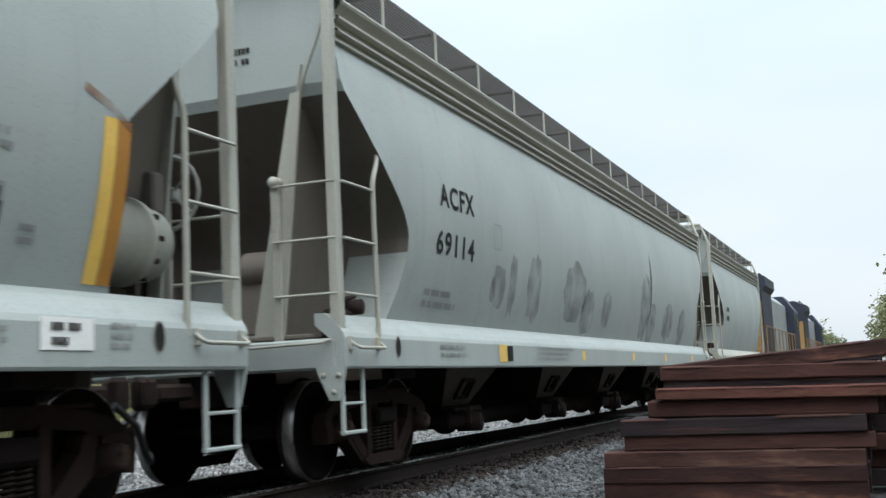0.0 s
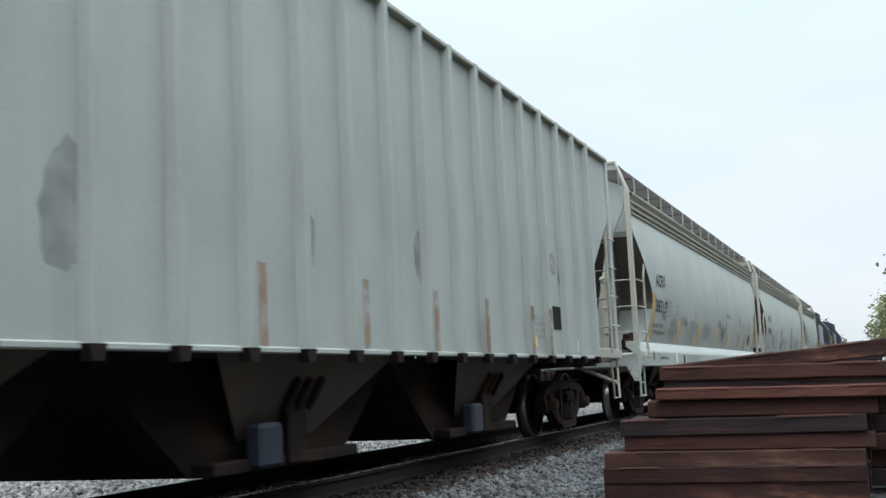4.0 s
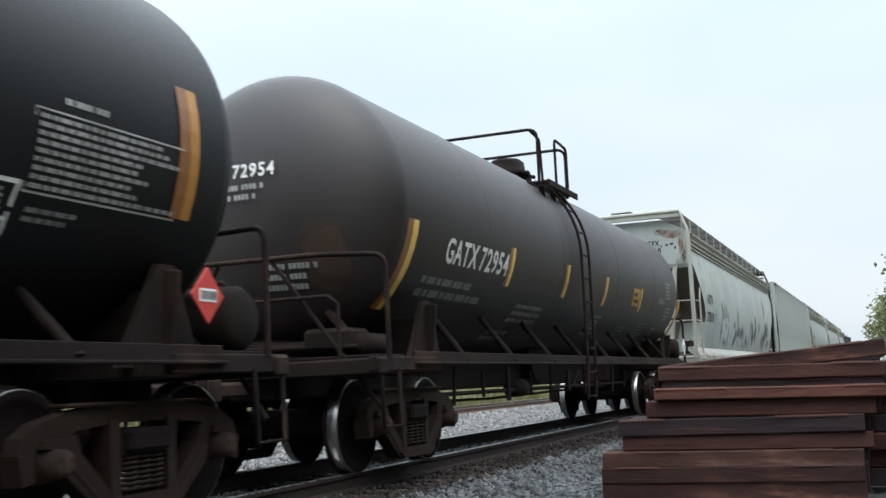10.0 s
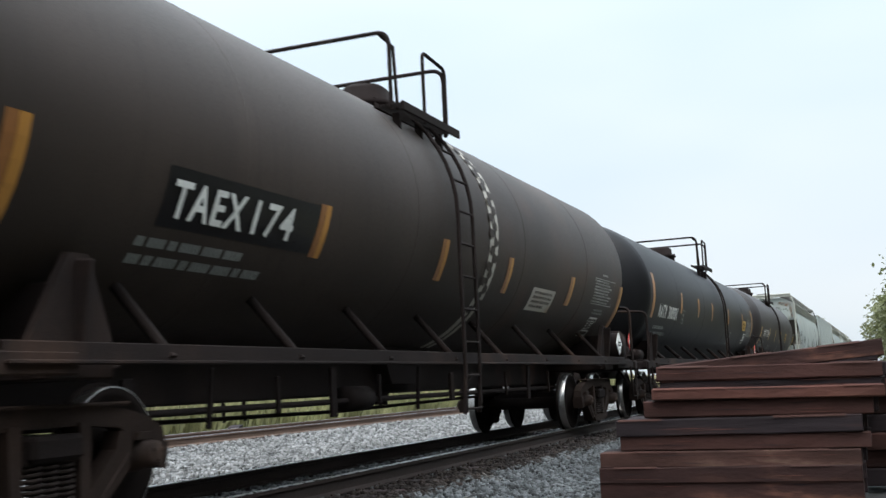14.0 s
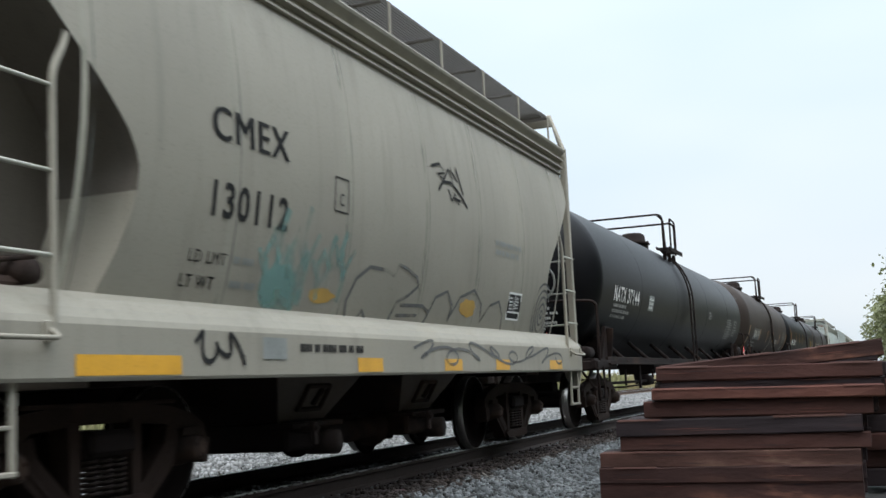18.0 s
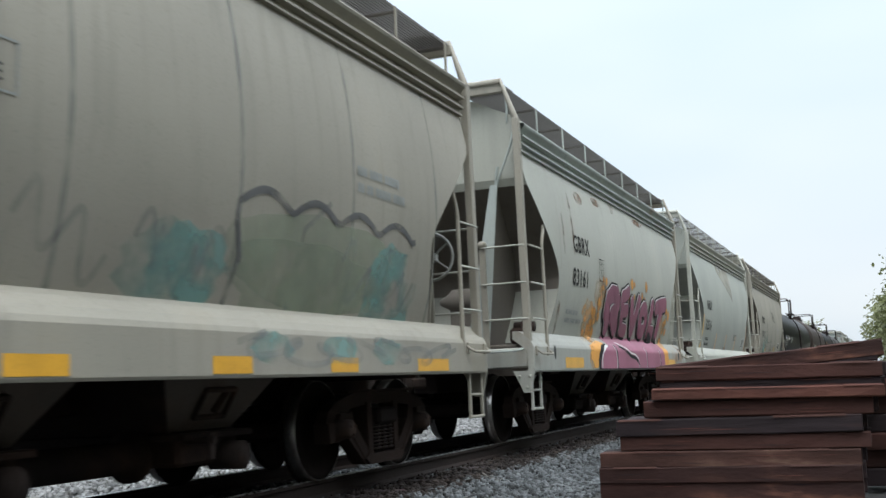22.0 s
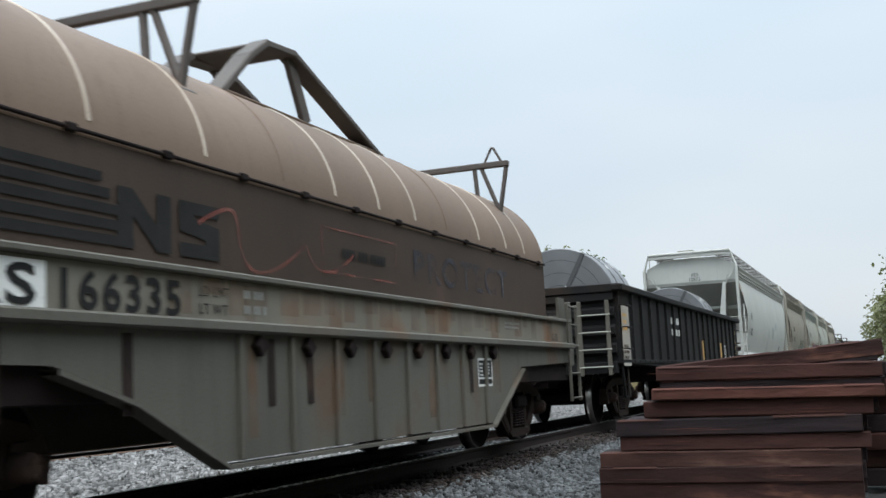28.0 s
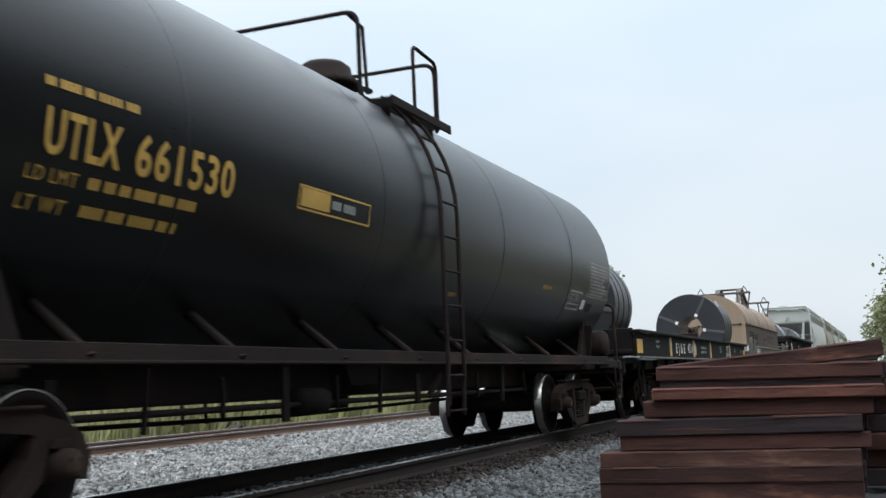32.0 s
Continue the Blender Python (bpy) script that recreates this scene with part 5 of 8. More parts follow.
            part("ladder_stile", Build().tube([(px + dx, sy * (r * math.cos(t)), zc + r * math.sin(t)) for r, t in pts] + [(px + dx, sy * (R + 0.09), 1.0), (px + dx, sy * (R + 0.06), 0.5)], 0.024, 6), ends, car)
        for z in np.arange(0.55, 3.95, 0.36):
            yy = R + 0.09 if z < zc else math.sqrt(max(0.05, (R + 0.09) ** 2 - (z - zc) ** 2))
            part("ladder_rung", Build().tube([(px - 0.23, sy * yy, float(z)), (px + 0.23, sy * yy, float(z))], 0.014, 6), ends, car)
    ends_gear(car, H)
    brake_wheel(car, H - 0.3, 0.5, 1.9)
    part("end_reservoir", Build().lathe([(-0.4, 0), (-0.4, 0.2), (-0.34, 0.25), (0.34, 0.25), (0.4, 0.2), (0.4, 0)], "y", 18, (H - 0.42, -0.9, 1.38)), ends, car)
    b = Build()
    for i in range(4):
        b.tube([(-H + 0.3 + 0.1 * i, -1.1, 1.22), (-H + 0.4 + 0.1 * i, 0.2, 1.25 + 0.03 * i), (-H + 0.5 + 0.1 * i, 1.0, 1.22)], 0.025, 6)
    b.box((-H + 0.55, -0.75, 1.3), (0.5, 0.5, 0.22), bevel=0.04).lathe([(-0.25, 0.0), (-0.25, 0.11), (0.25, 0.11), (0.25, 0.0)], "x", 12, (-H + 0.6, -1.1, 1.24))
    part("brake_valve", b, ends, car, "brake valve and pipes on the end platform")
    car["half"] = H
    return car


def tank_marks(car, R=TANK_R, zc=TANK_Z, back=0.0):
    H = car["half"]
    side = Marks(car, lambda u, v, k: (u - back - H, -math.sqrt(max(0.01, (R + k) ** 2 - (v - zc) ** 2)), v))
    a = H - 0.25

    def on_head(u, v, k):
        q = min(0.98, math.hypot(u, v - zc) / R)
        return (-(a - 0.62 + (0.62 + k) * math.sqrt(1 - q * q)) - k, -u, v)
    return side, Marks(car, on_head)


def placard(car, x, y, z, m="plate_white", face=-1):
    """A diamond placard on a small holder."""
    p = part("placard", Build().box((0, 0, 0), (0.28, 0.015, 0.28), (0, 45, 0)), m, car, "diamond hazard placard", pose(x, y, z, 0, 0, 0))
    if m == "plate_red":
        part("number_panel", Build().box((0, -0.010, 0), (0.2, 0.006, 0.09)), "plate_white", p)
        b = Build()
        for k in range(4):
            b.box((-0.07 + 0.046 * k, -0.015, 0), (0.028, 0.004, 0.06))
        part("placard_lettering", b, "letter_black", p)
        return
    b = Build()
    for k, w in ((0.02, 0.2), (-0.03, 0.16), (-0.1, 0.04)):
        b.box((0, -0.010, k), (w, 0.004, 0.03), bevel=0.001)
    part("placard_lettering", b, "letter_black" if m == "plate_white" else "plate_white", p)


# ---- other cars ----
def ribbed_hopper(length, label):
    car = empty("covered_hopper", label, "hopper car", "cars of the train")
    H, W, top = length / 2, 1.53, 4.46
    b = Build()
    cut = [(0.28, top), (0.28, 3.45), (1.6, 2.42), (1.58, 1.14)]
    for sy in (-1, 1):
        out = [(-H + x, sy * W, z) for x, z in cut] + [(H - x, sy * W, z) for x, z in cut[::-1]]
        b.add(out, [tuple(range(8)) if sy < 0 else tuple(range(8))[::-1]])
    for sx in (-1, 1):
        e = sx * (H - 0.28)
        b.add([(e, -W, 3.62), (e, W, 3.62), (e, W, top), (e, 0, 4.66), (e, -W, top)], [(0, 1, 2, 3, 4) if sx > 0 else (4, 3, 2, 1, 0)])
    b.sheet([[(x, -W, top), (x, -0.9, 4.58), (x, 0, 4.66), (x, 0.9, 4.58), (x, W, top)] for x in (H - 0.28, -H + 0.28)], False)
    part("body", b, "grey", car)
    for sx in (-1, 1):
        g = [[(sx * (H - x), -sx * w * (W - 0.01), z) for w in (1, -1)] for x, z in ((0.28, 3.62), (0.30, 3.45), (1.6, 2.42), (1.58, 1.0))]
        part("slope_sheet", Build().sheet(g, False), "slope", car, "end slope sheet darker than the body")
    n = int((length - 3.6) / 0.80)
    foot = Build().prism([(-0.08, 1.14), (0.08, 1.14), (0.05, 1.04), (-0.05, 1.04)], "y", -0.09, 0.0).mesh("rib_foot", "under")
    rib = Build().prism([(-0.07, 0.0), (-0.045, -0.085), (0.045, -0.085), (0.07, 0.0)], "z", 1.12, 4.48).mesh("side_rib", "grey")
    for i in range(n + 1):
        x = -H + 1.75 + i * (length - 3.5) / n
        for sy in (-1, 1):
            part("side_rib", rib, None, car, at=pose(x, sy * W, 0, 0, 0, 0 if sy < 0 else 180))
            part("rib_foot", foot, None, car, at=pose(x, sy * W, 0, 0, 0, 0 if sy < 0 else 180))
    for sy in (-1, 1):
        part("top_chord", Build().box((0, sy * (W + 0.03), top), (length - 0.6, 0.08, 0.06)), "grey_white", car)
        part("side_sill", Build().box((0, sy * (W + 0.005), 1.13), (length - 3.1, 0.05, 0.05)), "grey", car)
        for sx in (-1, 1):
            part("end_side_sill", Build().box((sx * (H - 0.8), sy * W, 1.2), (1.6, 0.08, 0.16)), "grey_white", car)
        for sx in (-1, 1):
            part("corner_post", Build().box((sx * (H - 0.2), sy * (W - 0.03), 2.8), (0.2, 0.1, 3.4), bevel=0.01), "grey", car)
            part("stile", Build().tube([(sx * (H - 0.74), sy * (W + 0.05), 1.2), (sx * (H - 0.74), sy * (W + 0.05), 3.2)], 0.022, 6), "grey_white", car)
            part("stile", Build().tube([(sx * (H - 0.06), sy * 0.95, 1.2), (sx * (H - 0.06), sy * 0.95, 3.3)], 0.022, 6), "grey_white", car)
            for z in (1.66, 2.14, 2.62, 3.1):
                part("rung", GEAR["rung"], None, car, at=pose(sx * (H - 0.44), sy * (W + 0.06), z))
                part("rung", GEAR["rung"], None, car, at=pose(sx * (H - 0.08), sy * 1.2, z, 0, 0, 90))
            part("step", Build().tube([(sx * (H - 0.14), sy * 1.5, 1.1), (sx * (H - 0.14), sy * 1.52, 0.48), (sx * (H - 0.52), sy * 1.52, 0.48), (sx * (H - 0.52), sy * 1.5, 1.1)], 0.022, 6), "grey_white", car, "stirrup step")
            part("step_brace", Build().tube([(sx * (H - 0.2), sy * 1.5, 0.72), (sx * (H + 0.02), sy * 0.6, 1.1)], 0.035, 6), "grey_white", car)
    for sx in (-1, 1):
        part("end_sill", Build().box((sx * (H - 0.1), 0, 1.18), (0.16, 2.9, 0.22)), "grey_white", car)
        part("end_platform", Build().box((sx * (H - 0.8), 0, 1.26), (1.4, 2.6, 0.04)), "slope", car)
        w = Build()
        grate(w, sx * (H - 0.9) - 0.4, sx * (H - 0.9) + 0.4, -1.1, 1.1, 4.74)
        part("roof_walk", w, "walkway", car)["kind"] = "stuff"
        bogie(car, sx * (H - 1.85))
    part("centre_sill", Build().box((0, 0, 0.9), (length - 0.3, 0.36, 0.3)), "under", car)
    run = length - 7.2
    for i in range(3):
        c = -run / 2 + run * (i + 0.5) / 3
        part("hopper_bay", Build().prism([(c - 2.3, 1.1), (c + 2.3, 1.1), (c + 1.7, 0.62), (c + 1.2, 0.24), (c - 1.2, 0.24), (c - 1.7, 0.62)], "y", -1.0, 1.0), "under", car, "grimy discharge hopper darkened for the shade under the car")
        part("bay_side", Build().add([(c - 1.5, -1.46, 1.12), (c + 1.5, -1.46, 1.12), (c + 0.6, -1.03, 0.46), (c - 0.6, -1.03, 0.46)], [(3, 2, 1, 0)]), "bay_side", car, "dusty side sheet of a discharge hopper, darkened for shade")
        for k in range(3):
            part("bay_bracket", Build().box((c - 0.2 + 0.2 * k, -1.30, 0.80), (0.05, 0.06, 0.3), (32, 0, 0)), "under", car)
        part("gate_motor", Build().box((c - 0.5, -1.22, 0.42), (0.34, 0.16, 0.34), bevel=0.03), "blue", car, "blue painted outlet gear box")
        part("outlet_gate", Build().box((c, 0, 0.28), (2.3, 2.4, 0.1)).box((c, -1.2, 0.5), (0.3, 0.08, 0.5)), "under", car)
    ends_gear(car, H)
    brake_wheel(car, H - 0.5, -0.7, 2.4)
    car["half"] = H
    return car


def steel_coil(name, r, hole, width, material_name, label, straps=3, face="coil"):
    """A coil of steel strip lying with its eye along the car, with bands round it."""
    c = empty(name, label, "steel coil", "steel coils")
    h = width / 2
    part("strip", Build().lathe([(-h, hole), (-h, r - 0.015), (-h + 0.015, r), (h - 0.015, r), (h, r - 0.015), (h, hole), (-h, hole)], "x", 56, smooth=False).lathe([(-h + 0.016, r + 0.001), (h - 0.016, r + 0.001)], "x", 72), material_name, c)
    for k in range(3):
        rr = hole + (r - hole) * (0.12 + 0.3 * k)
        part("winding", Build().lathe([(-h - 0.002, rr), (-h - 0.003, rr + 0.004), (-h - 0.002, rr + 0.008)], "x", 48), face, c)
    for i in range(straps):
        x = -h + width * (i + 0.7) / (straps + 0.4)
        band = part("steel_band", Build().lathe([(x - 0.03, r + 0.002), (x - 0.03, r + 0.006), (x + 0.03, r + 0.006), (x + 0.03, r + 0.002)], "x", 56), "black", c)
        a = math.radians(140 - 6 * i)
        part("band_clip", Build().box((x, (r + 0.008) * math.cos(a), (r + 0.008) * math.sin(a)), (0.05, 0.1, 0.012), (math.degrees(a) - 90, 0, 0)), "plate_white", band, "pale steel seal")
    for a in (math.radians(q) for q in (25, 118, 190)):
        m = (r + hole) / 2
        band = part("eye_band", Build().box((-h - 0.008, m * math.cos(a), m * math.sin(a)), (0.012, r - hole, 0.085), (math.degrees(a), 0, 0), bevel=0.002), "coil_band", c, "flat steel band across the end")
        part("band_clip", Build().box((-h - 0.018, hole * 1.2 * math.cos(a), hole * 1.2 * math.sin(a)), (0.02, 0.09, 0.1), (math.degrees(a), 0, 0)), "plate_white", band, "pale steel seal")
    return c


def gondola(length, label):
    car = empty("gondola", label, "gondola car", "cars of the train")
    H, W, top, floor = length / 2, 1.5, 2.365, 1.06
    rivet = Build().box((0, 0, 0), (0.035, 0.02, 0.035), bevel=0.006).mesh("rivet", "gondola_black")
    for sy in (-1, 1):
        o = [(-H, top), (-H, 1.05), (-H + 3.1, 1.0), (-H + 3.25, 0.87), (-H + 4.5, 0.58), (H - 4.5, 0.58), (H - 3.25, 0.87), (H - 3.1, 1.0), (H, 1.05), (H, top)]
        part("side", Build().prism(o, "y", sy * W - 0.02, sy * W + 0.02), "gondola_black", car, "black corrugated side")
        part("top_chord", Build().box((0, sy * (W + 0.03), top), (length + 0.3, 0.2, 0.12), bevel=0.02), "gondola_black", car)
        part("side_sill", Build().box((0, sy * (W + 0.03), 1.085), (length, 0.03, 0.07), bevel=0.008), "gondola_black", car)
        part("bottom_flange", Build().box((0, sy * (W + 0.03), 0.60), (length - 9.1, 0.05, 0.03)), "gondola_black", car)
        for i in range(34):
            part("rivet", rivet, None, car, at=pose(-H + 0.5 + i * (length - 1.0) / 33, sy * (W + 0.048), 1.085))
        for i in range(int(length / 0.88)):
            x = -H + 0.98 + i * (length - 1.96) / (int(length / 0.88) - 1)
            part("side_post", Build().prism([(x - 0.075, 0.0), (x - 0.05, sy * 0.07), (x + 0.05, sy * 0.07), (x + 0.075, 0.0)], "z", 1.12, 2.31), "gondola_black", car, at=pose(0, sy * W, 0))
    for sx in (-1, 1):
        part("end_wall", Build().box((sx * (H - 0.03), 0, 1.72), (0.06, 2.96, 1.36)), "gondola_black", car)
        for z in (1.3, 1.62, 1.94, 2.22):
            part("end_rib", Build().prism([(sx * H, z - 0.11), (sx * (H + 0.09), z - 0.06), (sx * (H + 0.09), z + 0.06), (sx * H, z + 0.11)], "y", -1.45, 1.45), "gondola_black", car)
        part("end_chord", Build().box((sx * (H + 0.02), 0, top), (0.2, 3.1, 0.14)), "gondola_black", car)
        part("end_sill", Build().box((sx * (H + 0.05), 0, 0.98), (0.2, 2.9, 0.2)), "gondola_black", car)
        bogie(car, sx * (H - 1.75))
        for y in (-1.35, -0.85):
            part("stile", Build().box((sx * (H + 0.16), y, 1.5), (0.05, 0.07, 1.3)), "coilcar", car)
        for z in (1.0, 1.3, 1.6, 1.9):
            part("rung", GEAR["rung"], None, car, at=pose(sx * (H + 0.18), -1.1, z, 0, 0, 90))
        for z in (1.3, 1.68, 2.06):
            part("grab_iron", Build().tube([(sx * (H - 0.08), -1.52, z), (sx * (H - 0.08), -1.62, z), (sx * (H - 0.5), -1.62, z), (sx * (H - 0.5), -1.52, z)], 0.012, 6), "gondola_black", car)
        part("step", Build().tube([(sx * (H - 0.1), -1.5, 1.0), (sx * (H - 0.1), -1.52, 0.46), (sx * (H - 0.5), -1.52, 0.46), (sx * (H - 0.5), -1.5, 1.0)], 0.022, 6), "gondola_black", car, "stirrup step")
    part("floor", Build().box((0, 0, floor), (length, 2.94, 0.06)), "under", car)
    part("centre_sill", Build().box((0, 0, 0.84), (length, 0.36, 0.34)), "under", car)
    ends_gear(car, H)
    m = Marks(car, lambda u, v, k: (u - H, -(W + 0.024 + k), v))
    L = length
    for u, z0, z1 in ((L - 0.72, 1.14, 2.14), (L - 3.88, 1.14, 1.62), (L - 7.12, 1.14, 1.62)):
        m.patch(u, z0, 0.14, z1 - z0, "yellow")
        m.patch(u - 0.15, z0, 0.145, z1 - z0, "dark_gold")
    m.stencil(L - 3.16, 1.22, 0.36, 0.34, "letter_white", None, 4)
    m.bars(L - 2.1, 1.14, 0.4, 0.16, 2, "letter_white", 5)
    m.bars(L - 1.45, 1.14, 0.26, 0.16, 2, "letter_white", 6)
    m.patch(0.06, 1.0, 0.6, 1.06, "band_white", "pale_panel", 0.02)
    m.bars(0.12, 1.6, 0.45, 0.36, 3, "gold", 9, 0.026)
    m.bars(0.12, 1.1, 0.45, 0.3, 3, "truck", 10, 0.026)
    m.bars(5.0, 1.6, 2.2, 0.5, 2, "letter_white", 8)
    car["half"] = H
    return car


def coil_hood_car(length, label):
    """Coil car: rust-stained trough with a brown arched hood and lifting frames."""
    car = empty("coil_car", label, "coil car", "cars of the train")
    H, W = length / 2, 1.46
    for sy in (-1, 1):
        o = [(-H + 0.3, 1.66), (-H + 0.3, 1.06), (-H + 2.3, 1.02), (-H + 3.0, 0.82), (-H + 4.0, 0.36), (H - 3.8, 0.36), (H - 2.6, 1.0), (H - 0.3, 1.06), (H - 0.3, 1.66)]
        part("side", Build().prism(o, "y", sy * W - 0.02, sy * W + 0.02), "coilcar", car, "rust-streaked grey fishbelly side")
        part("number_band", Build().box((0, sy * (W + 0.0205), 1.475), (length - 0.6, 0.005, 0.29)), "number_band", car, "pale rust-streaked band behind the number")
        part("side_belt", Build().box((0, sy * (W + 0.05), 1.29), (length - 0.5, 0.12, 0.08), bevel=0.015), "coilcar", car)
        part("top_belt", Build().box((0, sy * (W + 0.03), 1.65), (length - 0.5, 0.1, 0.05)), "coilcar", car)
        prof = [(-H + 2.3, 1.0), (-H + 3.0, 0.80), (-H + 4.0, 0.34), (H - 3.8, 0.34), (H - 2.6, 0.98)]
        part("bottom_flange", Build().sheet([[(x, sy * (W - 0.08), z), (x, sy * (W + 0.07), z)] for x, z in prof], False).sheet([[(x, sy * (W - 0.08), z - 0.03), (x, sy * (W + 0.07), z - 0.03)][::-1] for x, z in prof], False).sheet([[(x, sy * (W + 0.07), z - 0.03), (x, sy * (W + 0.07), z)] for x, z in prof], False), "coilcar", car)
        for x in np.linspace(-H + 4.2, H - 4.0, 8):
            part("side_stiffener", Build().box((float(x), sy * (W + 0.035), 0.80), (0.05, 0.05, 0.88)), "coilcar", car)
            part("lashing_ring", Build().box((float(x) + 0.25, sy * (W + 0.05), 1.16), (0.12, 0.07, 0.12), (0, 45, 0)), "under", car)
    # hood
    WH = 1.22
    prof = [(WH * math.cos(t), 2.46 + 1.14 * math.sin(t)) for t in np.linspace(0, math.pi, 33)]
    arc = [(WH, 1.66), (WH, 2.0)] + prof + [(-WH, 2.0), (-WH, 1.66)]
    e = H - 0.47
    part("trough_top", Build().box((0, 0, 1.645), (length - 0.6, 2.9, 0.03)), "coilcar", car)
    roof = prof
    hood = Build().sheet([[(x, y, z) for y, z in roof] for x in (-e, e)])
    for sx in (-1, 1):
        part("hood_end", Build().add([(sx * e, y, z) for y, z in arc], [tuple(range(len(arc))) if sx < 0 else tuple(range(len(arc)))[::-1]]), "hood_end", car, "end wall of the hood, its tan lightened for the light on it")
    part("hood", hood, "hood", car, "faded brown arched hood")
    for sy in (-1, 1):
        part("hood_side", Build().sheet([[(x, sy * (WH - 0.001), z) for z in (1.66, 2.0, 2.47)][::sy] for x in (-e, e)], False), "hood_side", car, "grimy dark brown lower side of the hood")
    for i, x in enumerate((-6.2, -5.1, -3.75, -2.45, -1.3, -0.36, 0.58, 1.5, 2.42, 3.5, 4.55, 5.35, 6.2)):
        part("hood_rib", Build().sheet([[(x + d, y * k, 2.0 + (z - 2.0) * k) for y, z in roof[1:-1]] for d, k in ((-0.02, 1.0), (-0.012, 1.006), (0.012, 1.006), (0.02, 1.0))]), "rib_pale" if i % 4 else "hood", car, "pale weathered seam on the hood")
    for sy in (-1, 1):
        part("hood_rail", Build().tube([(-e, sy * (WH + 0.02), 2.49), (e, sy * (WH + 0.02), 2.49)], 0.014, 6), "under", car)
        for i in range(13):
            part("rail_clip", Build().box((-e + 0.3 + i * (2 * e - 0.6) / 12, sy * (WH + 0.02), 2.49), (0.1, 0.05, 0.06)), "under", car)
    part("end_rail", Build().tube([(-e - 0.03, -1.08, 2.50), (-e - 0.04, -0.3, 2.47), (-e - 0.04, 0.5, 2.48), (-e - 0.03, 1.08, 2.40)], 0.014, 6), "truck", car)
    for y in (-1.06, -0.3, 0.42):
        part("rail_clip", Build().box((-e - 0.03, y, 2.49), (0.06, 0.06, 0.07)), "truck", car)
    # hand brake on the tail platform
    wheel = part("brake_wheel", Build().tube([(0, 0.3 * math.cos(a), 0.3 * math.sin(a)) for a in [2 * math.pi * i / 24 for i in range(24)]], 0.025, 6, True), "truck", car, "spoked hand brake wheel", pose(-H + 0.02, 0.86, 2.2))
    for i in range(8):
        a = 2 * math.pi * i / 8
        part("spoke", Build().tube([(0.03, 0.09 * math.cos(a), 0.09 * math.sin(a)), (0, 0.29 * math.cos(a), 0.29 * math.sin(a))], 0.022, 5), "truck", wheel)
    part("hub", Build().lathe([(0.02, 0.12), (0.06, 0.11), (0.06, 0.0)], "x", 16), "under", wheel)
    part("brake_housing", Build().box((-H + 0.22, 0.72, 2.15), (0.3, 0.4, 0.52), bevel=0.04), "under", car)
    part("brake_frame", Build().prism([(-H + 0.3, 1.64), (-H + 0.44, 1.64), (-H + 0.36, 2.46), (-H + 0.12, 2.46), (-H + 0.12, 2.40), (-H + 0.32, 2.40)], "y", 0.44, 0.5), "coilcar", car, "bent steel frame round the hand brake")
    part("brake_post", Build().box((-H + 0.26, 0.86, 1.75), (0.14, 0.16, 0.5)), "truck", car)
    # lifting saddle in the middle and a stand on each half
    saddle = part("lifting_saddle", Build().box((-0.03, 0, 4.17), (0.5, 0.95, 0.05), bevel=0.02), "frame_brown", car, "steel lifting saddle on the hood")
    for sy in (-1, 1):
        plate = [(-1.1, 3.50), (-0.62, 3.94), (-0.3, 4.15), (0.24, 4.19), (2.2, 3.50)]
        for (xa, za), (xb, zb) in zip(plate, plate[1:]):
            a = math.degrees(math.atan2(zb - za, xb - xa))
            part("saddle_arm", Build().box(((xa + xb) / 2, sy * (0.42 + 0.02 * abs(za - 4.1)), (za + zb) / 2), (math.hypot(xb - xa, zb - za) + 0.06, 0.2, 0.07), (0, -a, 0), bevel=0.012), "frame_brown", saddle)
        part("saddle_post", Build().box((0.42, sy * 0.42, 3.86), (0.16, 0.06, 0.7), (0, -28, 0), bevel=0.01), "frame_brown", saddle)
    part("ridge_plate", Build().box((0.6, -0.40, 3.54), (3.4, 0.24, 0.04), (17, 0, 0)), "hood", car)
    for x in (-2.3, 5.3):
        stand = part("lifting_stand", Build().box((x, 0, 3.87), (0.09, 2.14, 0.08), bevel=0.008), "frame_brown", car, "steel stacking stand on the hood")
        for sy in (-1, 1):
            for ya, yb, zb in ((1.04, 0.92, 3.18), (0.66, 0.92, 3.18), (0.56, 0.6, 3.42)):
                part("stand_leg", Build().tube([(x, sy * ya, 3.85), (x - 0.02, sy * yb, zb)], 0.036, 4), "frame_brown", stand)
            part("stand_foot", Build().box((x, sy * 0.93, 3.17), (0.2, 0.12, 0.03), (sy * -42, 0, 0)), "frame_brown", stand)
            part("stand_loop", Build().tube(fillet([(x, sy * 0.98, 3.88), (x, sy * 0.84, 4.14), (x, sy * 0.70, 3.88)], 0.06), 0.018, 6), "frame_brown", stand)
    for sx in (-1, 1):
        part("end_sill", Build().box((sx * (H - 0.15), 0, 1.14), (0.3, 2.95, 0.26), bevel=0.02), "coilcar", car)
        part("end_bulkhead", Build().box((sx * (H - 0.28), 0, 1.5), (0.08, 2.7, 0.5)), "coilcar", car)
        for sy in (-1, 1):
            part("corner_post", Build().box((sx * (H - 0.06), sy * 1.42, 1.55), (0.12, 0.1, 0.8)), "coilcar", car)
            part("corner_bracket", Build().prism([(sx * (H - 0.05), 1.66), (sx * (H - 0.5), 1.66), (sx * (H - 0.5), 2.0), (sx * (H - 0.2), 2.0)], "y", sy * 1.40 - 0.02, sy * 1.40 + 0.02), "coilcar", car)
            for dx in (0.02, 0.5):
